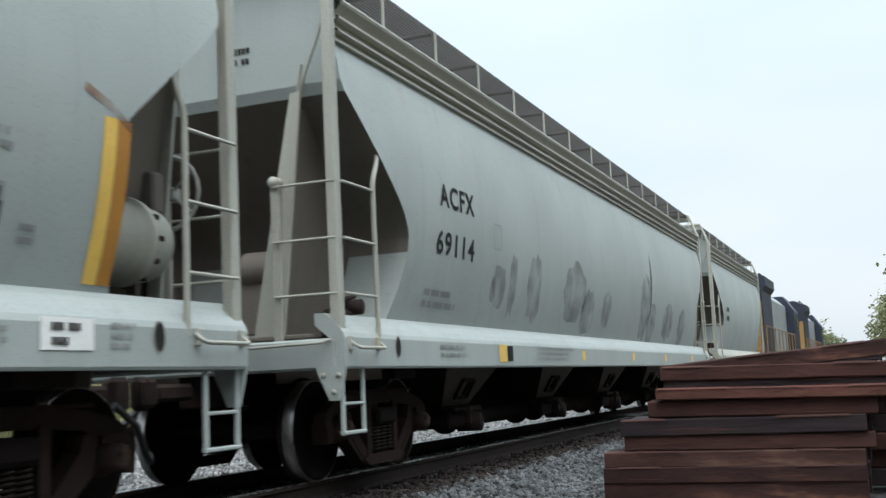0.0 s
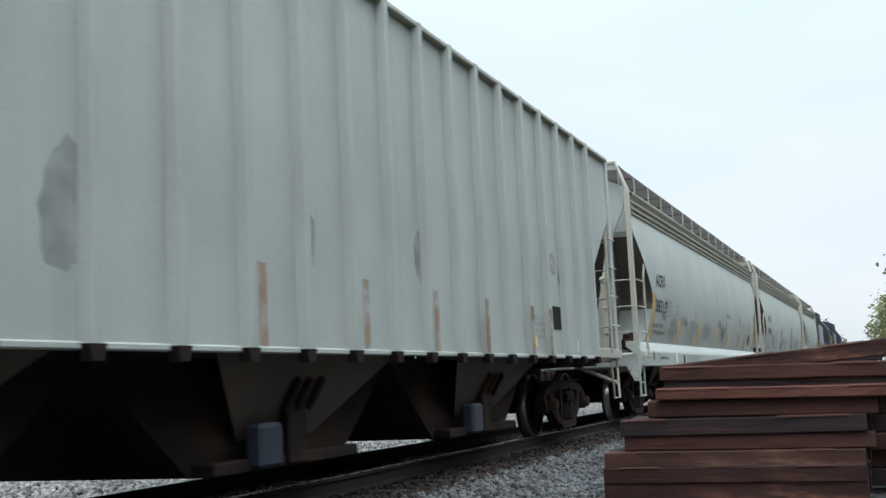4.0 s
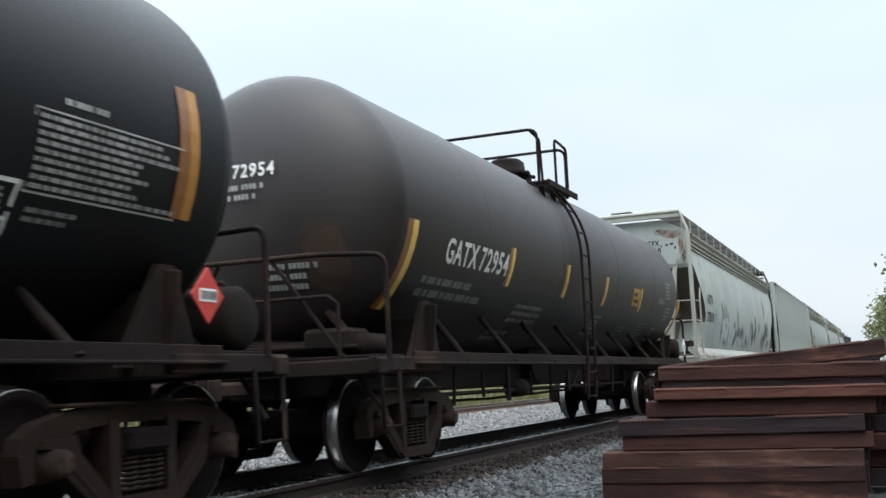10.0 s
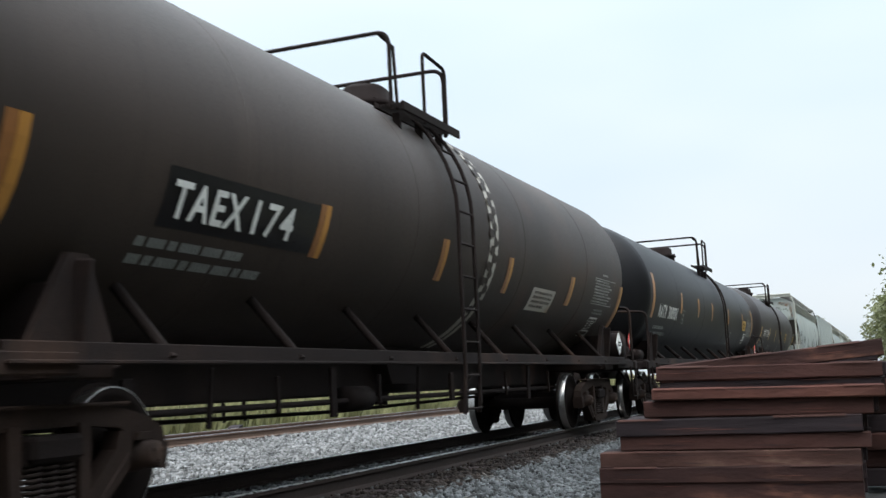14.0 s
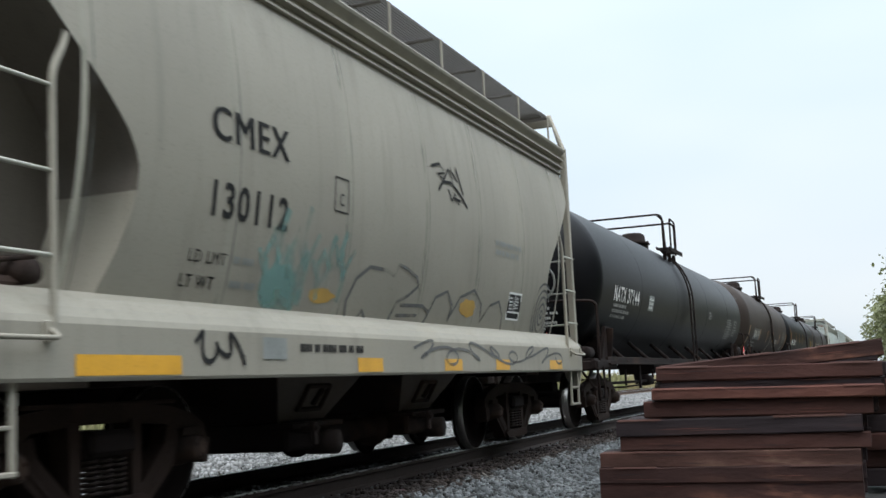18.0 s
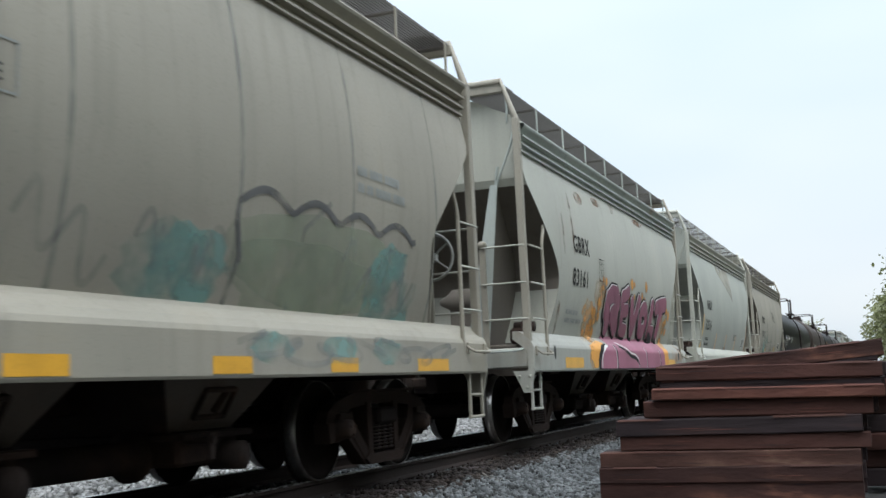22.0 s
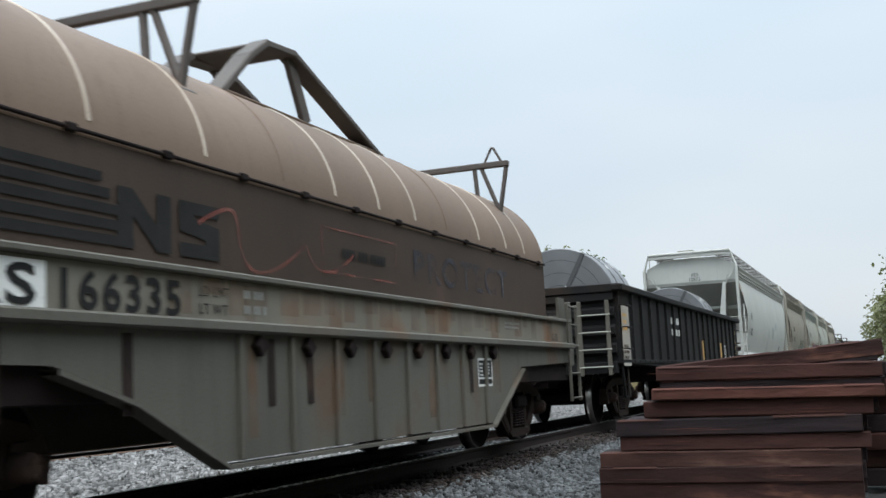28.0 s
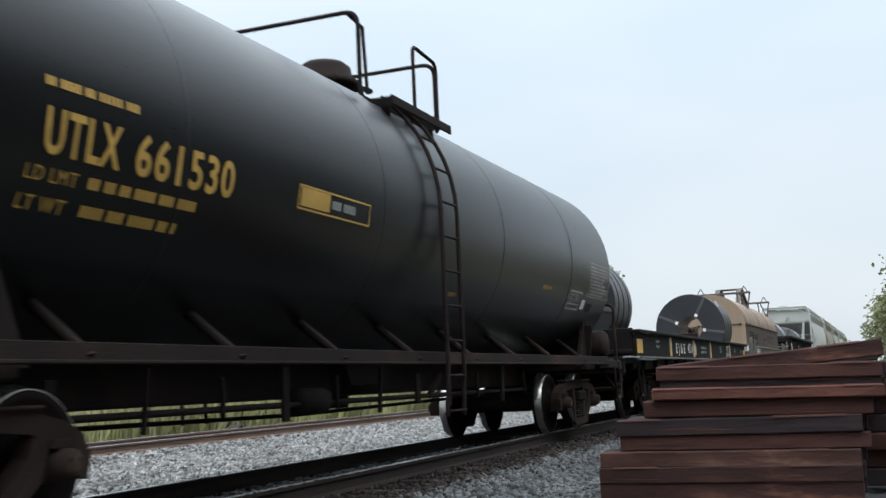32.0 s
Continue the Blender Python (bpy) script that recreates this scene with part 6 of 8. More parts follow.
                part("stile", Build().box((sx * (H - dx), sy * 1.54, 1.2), (0.05, 0.04, 1.4)), "coilcar", car)
            for z in (0.55, 0.9, 1.3, 1.6, 1.86):
                part("rung", Build().tube([(sx * (H - 0.02), sy * 1.56, z), (sx * (H - 0.5), sy * 1.56, z)], 0.014, 6), "coilcar", car)
        part("end_grab", Build().tube([(sx * (H + 0.02), -1.2, 1.14), (sx * (H + 0.1), -1.15, 1.12), (sx * (H + 0.1), 1.15, 1.12), (sx * (H + 0.02), 1.2, 1.14)], 0.014, 6), "letter_white", car)
        bogie(car, sx * (H - 1.6))
    part("floor", Build().box((0, 0, 0.95), (length - 0.4, 2.8, 0.3)), "under", car)
    ends_gear(car, H)
    side = Marks(car, lambda u, v, k: (u - H, -(W + 0.024 + k), v))
    low = Marks(car, lambda u, v, k: (u - H, -(W + 0.022 + k), v))
    hood_side = Marks(car, lambda u, v, k: (u - H, -(WH + 0.004 + k), v))
    side.patch(1.2, 1.335, 1.04, 0.265, "plate_white", "number_plate_ground", 0.006, 2)
    side.text("LRS", 1.3, 1.355, 0.225, "letter_black", width=0.86, lift=0.012, fat=0.03)
    side.text("166335", 2.36, 1.35, 0.23, "letter_black", width=1.14, lift=0.01, fat=0.03)
    side.text("LD LMT", 3.72, 1.49, 0.075, "letter_black", width=0.36)
    side.text("LT WT", 3.72, 1.37, 0.075, "letter_black", width=0.34)
    side.bars(4.28, 1.37, 0.42, 0.22, 2, "letter_grey", 4)
    side.bars(length - 3.2, 1.46, 0.7, 0.1, 2, "letter_grey", 5)
    side.text("CS 89", length - 1.17, 1.36, 0.1, "letter_black")
    side.stencil(length - 4.24, 0.78, 0.48, 0.32, "letter_white", "letter_black", 9)
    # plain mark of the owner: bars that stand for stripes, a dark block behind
    for k in range(5):
        hood_side.patch(1.62, 1.80 + k * 0.1, 1.75 - 0.08 * k, 0.065, "letter_black", "faded_stripe")
    hood_side.put("owner_mark", [(3.2, 1.80), (3.36, 1.80), (3.36, 2.02), (3.62, 1.80), (3.78, 1.80), (3.78, 2.2), (3.62, 2.2), (3.62, 1.98), (3.36, 2.2), (3.2, 2.2),
                                 (3.88, 1.80), (4.38, 1.80), (4.38, 2.04), (4.06, 2.08), (4.06, 2.11), (4.38, 2.11), (4.38, 2.2), (3.88, 2.2), (3.88, 1.98), (4.2, 1.94), (4.2, 1.9), (3.88, 1.9)],
                  [(0, 1, 2, 8, 9), (2, 3, 7, 8), (3, 4, 5, 6, 7), (10, 11, 20, 21), (11, 12, 19, 20), (12, 13, 18, 19), (13, 14, 17, 18), (14, 15, 16, 17)], "letter_black", 0.006)
    hood_side.bars(6.4, 1.98, 1.3, 0.16, 1, "letter_black", 12)
    hood_side.border(6.0, 1.85, 1.6, 0.42, 0.02, "spray_red", "faded_red_frame")
    hood_side.text("PROTECT", 8.06, 1.92, 0.34, "worn_blue", width=3.1)
    end = Marks(car, lambda u, v, k: (-H + 0.33 - k, -u, v))
    end.patch(0.2, 1.52, 1.12, 0.19, "plate_white", "number_plate_ground", 0.25, 1)
    end.text("LRS 166335", 0.25, 1.545, 0.135, "letter_black", width=1.02, lift=0.256)
    Marks(car, lambda u, v, k: (-e - k, -u, v)).patch(0.0, 1.7, 0.07, 1.76, "plate_white", "white_stripe", 0.004, 8)
    end.patch(-0.38, 1.25, 0.42, 0.34, "plate_white", "data_panel", 0.26, 1)
    end.bars(-0.34, 1.26, 0.34, 0.3, 4, "letter_grey", 7, 0.264)
    for i in range(26):
        u = 3.0 + i * 0.36
        side.patch(u, 1.66 - (0.1 + 0.2 * abs(math.sin(i * 1.7))), 0.12 + 0.2 * abs(math.sin(i * 2.3)), 0.1 + 0.2 * abs(math.sin(i * 1.7)), "rust_mist", "rust_streak", 0.004, 3)
    for i, u in enumerate((4.3, 5.6, 6.3, 7.7, 8.6, 9.7)):
        side.patch(u, 0.5 + 0.1 * (i % 3), 0.14 + 0.1 * (i % 2), 1.1 - 0.1 * (i % 3), "rust_mist", "rust_streak", 0.003)
    for u in (1.8, 2.9, 4.6, 5.2, 8.9):
        side.patch(u, 0.72, 0.1, 0.5, "truck", "grime_streak", 0.003)
    hood_side.scrawl(4.1, 1.72, 2.4, 0.5, "spray_red", 5, 2, 0.03)
    car["half"] = H
    return car


def flat_coil_car(length, label):
    car = empty("coil_car", label, "flat car", "cars of the train")
    H, W = length / 2, 1.49
    for sy in (-1, 1):
        part("side_wall", Build().box((0, sy * W, 1.40), (length, 0.05, 0.48)), "black", car, "black low side wall")
        part("top_rail", Build().box((0, sy * (W + 0.02), 1.645), (length + 0.05, 0.2, 0.06)), "black", car)
        part("ledge", Build().box((0, sy * (W + 0.06), 1.15), (length, 0.2, 0.04)), "frame_brown", car)
        o = [(-H, 1.16), (H, 1.16), (H, 0.96), (H - 3.5, 0.92), (H - 4.4, 0.68), (-H + 4.4, 0.68), (-H + 3.5, 0.92), (-H, 0.96)]
        part("lower_sill", Build().prism(o, "y", sy * (W - 0.08) - 0.03, sy * (W - 0.08) + 0.03), "black", car)
        for i in range(14):
            part("stake_pocket", Build().box((-H + 0.8 + i * (length - 1.6) / 13, sy * (W - 0.02), 1.04), (0.12, 0.08, 0.2)), "black", car)
    part("deck", Build().box((0, 0, 1.28), (length, 2.9, 0.08)), "under", car)
    part("centre_sill", Build().box((0, 0, 0.84), (length, 0.5, 0.4)), "under", car)
    for i in range(3):
        part("under_tank", Build().lathe([(-0.55, 0), (-0.55, 0.26), (0.55, 0.26), (0.55, 0)], "x", 14, (-2.6 + 2.4 * i, -0.55, 0.62)), "under", car)
    for x in (-H + 4.5, -1.0, 2.0, H - 4.2):
        part("coil_cradle", Build().prism([(x - 0.3, 1.3), (x + 0.3, 1.3), (x + 0.24, 1.62), (x + 0.05, 1.5), (x - 0.05, 1.5), (x - 0.24, 1.62)], "y", -1.2, 1.2), "under", car)
    part("chock", Build().box((1.15, -0.75, 1.72), (0.26, 0.3, 0.28), (0, 12, 0)).box((1.5, -0.9, 1.74), (0.3, 0.4, 0.3)), "under", car)
    for sx in (-1, 1):
        part("end_wall", Build().box((sx * (H - 0.05), 0, 1.46), (0.08, 2.9, 0.5)), "black", car)
        part("end_sill", Build().box((sx * (H + 0.02), 0, 1.06), (0.14, 2.9, 0.26)), "black", car)
        part("end_ledge", Build().box((sx * (H - 0.6), -1.56, 1.12), (1.2, 0.16, 0.03)), "letter_grey", car)
        part("end_platform", Build().box((sx * (H + 0.42), 0, 1.10), (0.84, 2.96, 0.1), bevel=0.01).box((sx * (H + 0.8), 0, 0.98), (0.1, 2.9, 0.2)), "black", car, "black end platform")
        part("end_skirt", Build().prism([(-1.42, 0.98), (1.42, 0.98), (1.3, 0.60), (0.5, 0.52), (-0.5, 0.52), (-1.3, 0.60)], "x", sx * (H + 0.66) - 0.02, sx * (H + 0.66) + 0.02), "under", car)
        part("platform_edge", Build().box((sx * (H + 0.42), -1.5, 1.16), (0.84, 0.14, 0.03)), "letter_grey", car)
        part("drawbar", Build().box((sx * (H + 1.2), 0, 0.86), (1.4, 0.16, 0.18), bevel=0.03), "truck", car, "rusty long drawbar")
        part("uncoupling_rod", Build().tube(fillet([(sx * (H + 0.86), -1.42, 0.78), (sx * (H + 0.92), -1.3, 0.62), (sx * (H + 1.0), -0.4, 0.62), (sx * (H + 1.5), -0.1, 0.84)], 0.1), 0.03, 6), "truck_frame", car)
        part("end_hose", Build().tube([(sx * (H + 0.9), -0.5, 0.9), (sx * (H + 1.15), -0.5, 0.74), (sx * (H + 1.2), -0.45, 0.5), (sx * (H + 1.45), -0.3, 0.38)], 0.032, 8), "hose", car)
        part("hose_fitting", Build().box((sx * (H + 1.05), -0.52, 0.84), (0.16, 0.07, 0.1), (0, 30, 0)), "chain", car)
        for k, (y, z, w) in enumerate(((-1.2, 0.78, 0.3), (-0.75, 0.74, 0.22), (0.3, 0.72, 0.3), (1.0, 0.78, 0.26))):
            part("end_bracket", Build().prism([(y - w / 2, 0.98), (y + w / 2, 0.98), (y + w * 0.3, z - 0.1), (y - w * 0.3, z - 0.1)], "x", sx * (H + 0.72) - 0.03, sx * (H + 0.72) + 0.03), "under", car)
        part("end_grab", Build().tube([(sx * (H + 0.1), -1.2, 1.0), (sx * (H + 0.16), -1.1, 0.98), (sx * (H + 0.16), 0.4, 0.98), (sx * (H + 0.1), 0.5, 1.0)], 0.014, 6), "letter_grey", car)
        part("grab_iron", Build().tube([(sx * (H - 0.2), -1.52, 1.64), (sx * (H - 0.2), -1.62, 1.6), (sx * (H - 0.7), -1.62, 1.6), (sx * (H - 0.7), -1.52, 1.64)], 0.014, 6), "black", car)
        part("step", Build().tube([(sx * (H - 0.1), -1.5, 1.0), (sx * (H - 0.1), -1.52, 0.46), (sx * (H - 0.5), -1.52, 0.46), (sx * (H - 0.5), -1.5, 1.0)], 0.022, 6), "black", car, "stirrup step")
        bogie(car, H - 1.9 if sx > 0 else 2.8 - H)
    ends_gear(car, H)
    m = Marks(car, lambda u, v, k: (u - H, -(W + 0.026 + k), v))
    L = length
    m.patch(0.05, 1.24, 0.5, 0.26, "gold", "amber_reflector")
    m.patch(16.42, 1.29, 0.44, 0.19, "gold", "amber_reflector")
    for u in (3.5, 6.58, 9.3, 13.17):
        m.patch(u, 1.2, 0.12, 0.4, "yellow")
        m.patch(u - 0.14, 1.2, 0.13, 0.4, "dark_gold")
    m.text("E J & E", 4.14, 1.28, 0.22, "letter_white", width=1.18)
    m.text("4711", 5.7, 1.3, 0.21, "letter_white", width=0.68)
    pts = [(6.82 + 0.13 * math.cos(a), 1.39 + 0.15 * math.sin(a)) for a in np.linspace(0, 6.283, 21)[:-1]]
    m.put("round_mark", pts, [tuple(range(20))], "spray_pale", 0.006)
    m.bars(7.7, 1.28, 1.3, 0.22, 2, "letter_grey", 4)
    m.bars(11.0, 1.34, 0.5, 0.2, 3, "letter_grey", 5)
    m.bars(1.9, 1.34, 0.4, 0.2, 2, "letter_grey", 6)
    m.stencil(12.4, 1.19, 0.6, 0.36, "letter_white", None, 7)
    m.bars(14.2, 1.38, 0.4, 0.12, 2, "letter_grey", 8)
    m.bars(15.75, 1.36, 0.4, 0.12, 2, "letter_grey", 18)
    end = Marks(car, lambda u, v, k: (-H + 0.005 - k, -u, v))
    end.text("EJ&E", -0.2, 1.5, 0.14, "letter_white", width=0.7)
    end.text("4711", -0.2, 1.28, 0.14, "letter_white", width=0.5)
    car["half"] = H
    return car


def locomotive(length, label, nose=False):
    car = empty("locomotive", label, "locomotive", "engines of the train")
    H = length / 2
    part("frame", Build().box((0, 0, 1.28), (length - 0.6, 3.0, 0.36)).box((0, 0, 0.9), (length - 5.5, 2.6, 0.5)), "loco_yellow", car, "yellow frame and walkway")
    part("fuel_tank", Build().prism([(-3, 1.1), (3, 1.1), (2.9, 0.3), (-2.9, 0.3)], "y", -1.35, 1.35), "under", car)
    part("radiator_hood", Build().prism([(-1.35, 1.46), (-1.35, 3.9), (-1.5, 4.1), (-1.5, 4.45), (-0.9, 4.7), (0.9, 4.7), (1.5, 4.45), (1.5, 4.1), (1.35, 3.9), (1.35, 1.46)], "x", -H + 1.3, -H + 5.0), "blue", car, "dark blue radiator hood")
    part("rear_panel", Build().box((-H + 1.28, 0, 2.5), (0.05, 2.6, 2.0)), "loco_yellow", car, "yellow end panel")
    part("engine_hood", Build().prism([(-1.1, 1.46), (-1.1, 3.9), (-0.7, 4.3), (0.7, 4.3), (1.1, 3.9), (1.1, 1.46)], "x", -H + 5.0, H - 6.2), "loco_grey", car)
    for i in range(10):
        part("hood_door", Build().box((-H + 5.6 + i * 0.75, -1.115, 2.6), (0.66, 0.03, 1.9)), "loco_grey", car)
    part("exhaust", Build().box((0.5, 0, 4.4), (1.4, 1.0, 0.3)), "under", car)
    part("cab", Build().prism([(-1.5, 1.46), (-1.5, 3.7), (-1.0, 4.45), (1.0, 4.45), (1.5, 3.7), (1.5, 1.46)], "x", H - 6.2, H - 3.6), "blue", car)
    part("cab_window", Build().box((H - 4.9, -1.5, 3.2), (1.3, 0.04, 0.7)), "glass", car)
    part("nose", Build().box((H - 2.7, 0, 2.3), (1.8, 2.2, 1.8), bevel=0.2), "loco_yellow", car)
    for sy in (-1, 1):
        part("handrail", Build().tube([(-H + 1.0, sy * 1.45, 2.5), (H - 6.4, sy * 1.45, 2.5)], 0.02, 6), "loco_yellow", car)
        for i in range(9):
            part("stanchion", Build().tube([(-H + 1.0 + i * (length - 7.4) / 8, sy * 1.45, 1.46), (-H + 1.0 + i * (length - 7.4) / 8, sy * 1.45, 2.5)], 0.02, 6), "loco_yellow", car)
    part("roof_rail", Build().tube([(-H + 5.2, -0.9, 4.3), (-H + 5.2, -0.9, 4.9), (-H + 8.0, -0.9, 4.9), (-H + 8.0, -0.9, 4.3)], 0.025, 6), "under", car)
    for sx in (-1, 1):
        part("step_well", Build().box((sx * (H - 0.5), 0, 0.9), (0.5, 2.9, 0.9)), "loco_yellow", car)
        bogie(car, sx * (H - 3.6))
    ends_gear(car, H - 0.2)
    car["half"] = H
    return car


# ---- the train, from its engines back; q is the place of each car along the train ----
TRAIN = []


def couple(car, lead, tail):
    TRAIN.append((car, (lead + tail) / 2))
    return car


def stripes(m, us, v, h, a="yellow", b="orange", w=0.09, gap=True):
    for u in us:
        m.patch(u, v, w, h, a)
        if gap:
            m.patch(u - w - 0.005, v, w, h, b)


def standard_rim(rim, length, seed):
    """Small writing along a side sill."""
    r = random.Random(seed)
    rim.patch(1.05, 1.08, 0.05, 0.17, "letter_black", "sill_slot")
    rim.patch(length - 1.1, 1.08, 0.05, 0.17, "letter_black", "sill_slot")
    u = 1.5
    while u < length - 2.4:
        rim.bars(u, 1.08, r.uniform(0.4, 1.0), 0.15, 2, "letter_grey", r.randint(0, 999))
        u += r.uniform(1.2, 2.6)


couple(locomotive(21.0, "blue and yellow diesel locomotive leading the train"), 86.6, 65.6)
couple(locomotive(21.0, "dusty blue and yellow diesel locomotive coupled second"), 64.2, 43.2)

# short grey hopper next to the engines
c = couple(hopper(11.8, 2, label="short pale grey covered hopper behind the engines"), 41.8, 29.9)
side, rim, tail = hopper_marks(c)
side.bars(2.0, 2.2, 0.8, 0.5, 2, "letter_black", 1)
standard_rim(rim, 11.8, 1)

# ACFX 69114
c = couple(hopper(20.0, 4, sill="grey", bay_step=3.7, bay_shift=-0.2, label="pale grey covered hopper with dark rubbed-out graffiti", body="grey"), 28.2, 8.2)
side, rim, tail = hopper_marks(c)
side.text("ACFX", 2.24, 2.66, 0.24, "letter_black", width=1.02)
side.text("69114", 2.16, 2.16, 0.24, "letter_black", width=1.1)
side.border(3.9, 2.36, 0.28, 0.3, 0.014, "letter_grey")
side.bars(1.98, 1.58, 1.05, 0.24, 2, "letter_grey", 3)
for i, (u, v, w, h) in enumerate(((4.2, 1.95, 0.5, 0.5), (4.7, 2.0, 0.3, 0.8), (5.6, 2.0, 0.6, 0.9), (7.6, 2.05, 1.2, 0.9), (8.4, 1.8, 0.8, 0.7), (9.6, 1.9, 0.6, 0.6), (12.6, 2.1, 0.9, 1.2), (13.3, 1.8, 0.8, 0.8), (15.0, 1.9, 1.1, 0.8), (16.6, 1.8, 0.8, 0.9), (4.0, 1.9, 0.2, 0.3))):
    side.blot(u, v, w, h, "spray_grey", 30 + i)
side.blot(13.1, 2.5, 0.18, 1.3, "spray_black", 8)
rim.bars(2.1, 1.08, 0.9, 0.16, 2, "letter_grey", 11)
rim.patch(3.9, 1.05, 0.28, 0.2, "yellow")
rim.patch(4.2, 1.06, 0.2, 0.18, "letter_black", "data_panel")
rim.bars(5.4, 1.06, 2.2, 0.2, 3, "letter_grey", 12)
for u in (7.6, 11.0, 14.0, 17.2):
    rim.patch(u, 1.08, 0.2, 0.14, "yellow")
rim.patch(1.05, 1.1, 0.05, 0.16, "letter_black", "sill_slot")
tail.bars(0.3, 3.75, 0.5, 0.2, 2, "letter_black", 4)

# ACFX 38315
c = couple(hopper(19.9, 4, sill="grey", drum_tank=True, bay_step=3.7, bay_shift=-0.2, label="pale grey covered hopper with yellow reflector stripes"), 6.72, -13.2)
side, rim, tail = hopper_marks(c)
side.text("ACFX", 1.79, 2.57, 0.25, "letter_black", width=0.95)
side.text("38315", 1.8, 2.06, 0.25, "letter_black", width=1.09)
side.border(3.2, 2.02, 0.26, 0.3, 0.014, "letter_black")
side.text("LD LMT 194600", 1.77, 1.76, 0.085, "letter_black", width=0.95)
side.text("LT WT 68400 NEW", 1.75, 1.62, 0.085, "letter_black", width=1.2)
side.text("PLATE", 3.24, 2.2, 0.05, "letter_grey", width=0.16)
side.text("C", 3.3, 2.07, 0.09, "letter_grey", width=0.07)
stripes(side, (1.62,), 1.46, 0.98, "orange", "yellow")
stripes(side, (4.58, 7.25, 10.2, 12.93, 15.75), 1.5, 0.5, "orange", "yellow", 0.12)
stripes(side, (18.5,), 1.5, 0.98, "orange", "yellow", w=0.12)
for i, (u, v, w, h) in enumerate(((10.44, 2.12, 0.24, 0.26), (10.69, 2.1, 0.24, 0.24), (12.07, 2.39, 0.24, 0.28), (12.4, 2.4, 0.3, 0.22), (12.67, 2.4, 0.2, 0.2), (14.86, 2.4, 0.2, 0.28), (15.05, 2.24, 0.22, 0.3), (5.35, 1.95, 0.17, 0.22), (5.58, 1.94, 0.15, 0.2), (2.58, 2.02, 0.22, 0.2), (2.82, 1.99, 0.22, 0.2), (2.96, 2.25, 0.2, 0.24), (11.34, 1.92, 0.28, 0.4), (11.95, 2.05, 0.2, 0.3))):
    side.smudge(u, v, w, h, 50 + i, "mist", 6)
for i, (u, v, w, h) in enumerate(((11.05, 1.9, 0.7, 0.5), (11.7, 1.75, 0.6, 0.6), (12.36, 1.72, 0.2, 0.4), (14.9, 1.75, 0.5, 0.4), (5.1, 2.0, 0.9, 0.25), (6.4, 1.8, 1.4, 0.5), (3.9, 1.75, 0.9, 0.5), (16.4, 1.6, 0.6, 0.3), (8.6, 1.85, 1.2, 0.4))):
    side.smudge(u, v, w, h, 80 + i, "mist", 3)
for u, v, w, h in ((10.69, 2.1, 0.2, 0.22), (12.51, 2.08, 0.2, 0.26), (12.74, 2.03, 0.18, 0.22), (15.72, 2.22, 0.2, 0.24), (15.98, 2.2, 0.18, 0.22), (3.72, 1.98, 0.18, 0.2), (3.95, 1.89, 0.18, 0.2), (4.15, 2.18, 0.2, 0.2), (6.5, 2.25, 0.12, 0.2), (6.62, 2.12, 0.14, 0.2), (12.67, 2.4, 0.2, 0.22)):
    side.ring(u, v, w, h)
side.line([(10.06, 3.12), (10.09, 2.95), (10.13, 2.66), (10.12, 2.6)], 0.035, "rust_run", "rust_crack")
side.line([(10.04, 2.92), (10.02, 2.7)], 0.05, "rust_run", "rust_crack")
side.blot(12.3, 1.98, 0.04, 0.04, "letter_black", 5)
side.line([(18.2, 2.62), (18.45, 2.54), (18.62, 2.44)], 0.05, "rust_run")
side.bars(16.85, 2.06, 1.1, 0.3, 4, "letter_grey", 14)
side.bars(16.3, 1.7, 0.6, 0.2, 3, "spray_red", 15)
side.stencil(17.17, 1.64, 0.48, 0.34, "letter_grey", "letter_black", 16)
side.bars(17.8, 1.66, 0.2, 0.14, 2, "letter_grey", 17)
rim.bars(1.75, 1.1, 1.25, 0.1, 1, "letter_black", 18)
rim.patch(3.5, 1.06, 0.16, 0.2, "plate_white", "sticker")
rim.patch(4.4, 1.05, 0.16, 0.18, "letter_black", "data_panel")
rim.bars(1.5, 1.05, 0.4, 0.2, 3, "letter_grey", 19)
rim.bars(4.9, 1.06, 2.0, 0.18, 3, "letter_grey", 20)
rim.bars(17.06, 1.12, 0.58, 0.17, 3, "letter_grey", 21)
rim.patch(17.84, 1.1, 0.43, 0.18, "plate_white", "sticker")
rim.bars(17.92, 1.11, 0.26, 0.16, 2, "letter_black", 22, 0.012)
rim.bars(18.42, 1.1, 0.25, 0.18, 3, "letter_grey", 23)
rim.patch(18.85, 1.1, 0.06, 0.18, "letter_black", "sill_slot")
rim.patch(1.1, 1.1, 0.05, 0.16, "letter_black", "sill_slot")

# PLCX 42859, ribbed
c = couple(ribbed_hopper(21.0, "grey covered hopper with ribbed sides and rust runs"), -14.7, -35.7)
H = c["half"]
side = Marks(c, lambda u, v, k: (u - H, -(1.53 + k), v))
ribs = Marks(c, lambda u, v, k: (u - H, -(1.62 + k), v))
side.text("PLCX", 1.87, 1.9, 0.24, "letter_grey", width=1.3)
side.text("42859", 1.9, 1.42, 0.24, "letter_grey", width=1.85)
end = Marks(c, lambda u, v, k: (-H + 0.28 - k, -u, v))
end.text("42859", 0.55, 3.68, 0.16, "letter_grey", width=0.8)
for i, (u, v, w, h) in enumerate(((3.9, 2.15, 0.4, 0.5), (7.4, 1.9, 0.4, 0.8), (10.2, 2.0, 0.3, 0.6), (12.5, 2.1, 0.3, 0.5), (17.2, 2.4, 0.35, 0.3), (17.6, 2.2, 0.35, 0.3))):
    side.blot(u, v, w, h, "spray_grey", 70 + i)
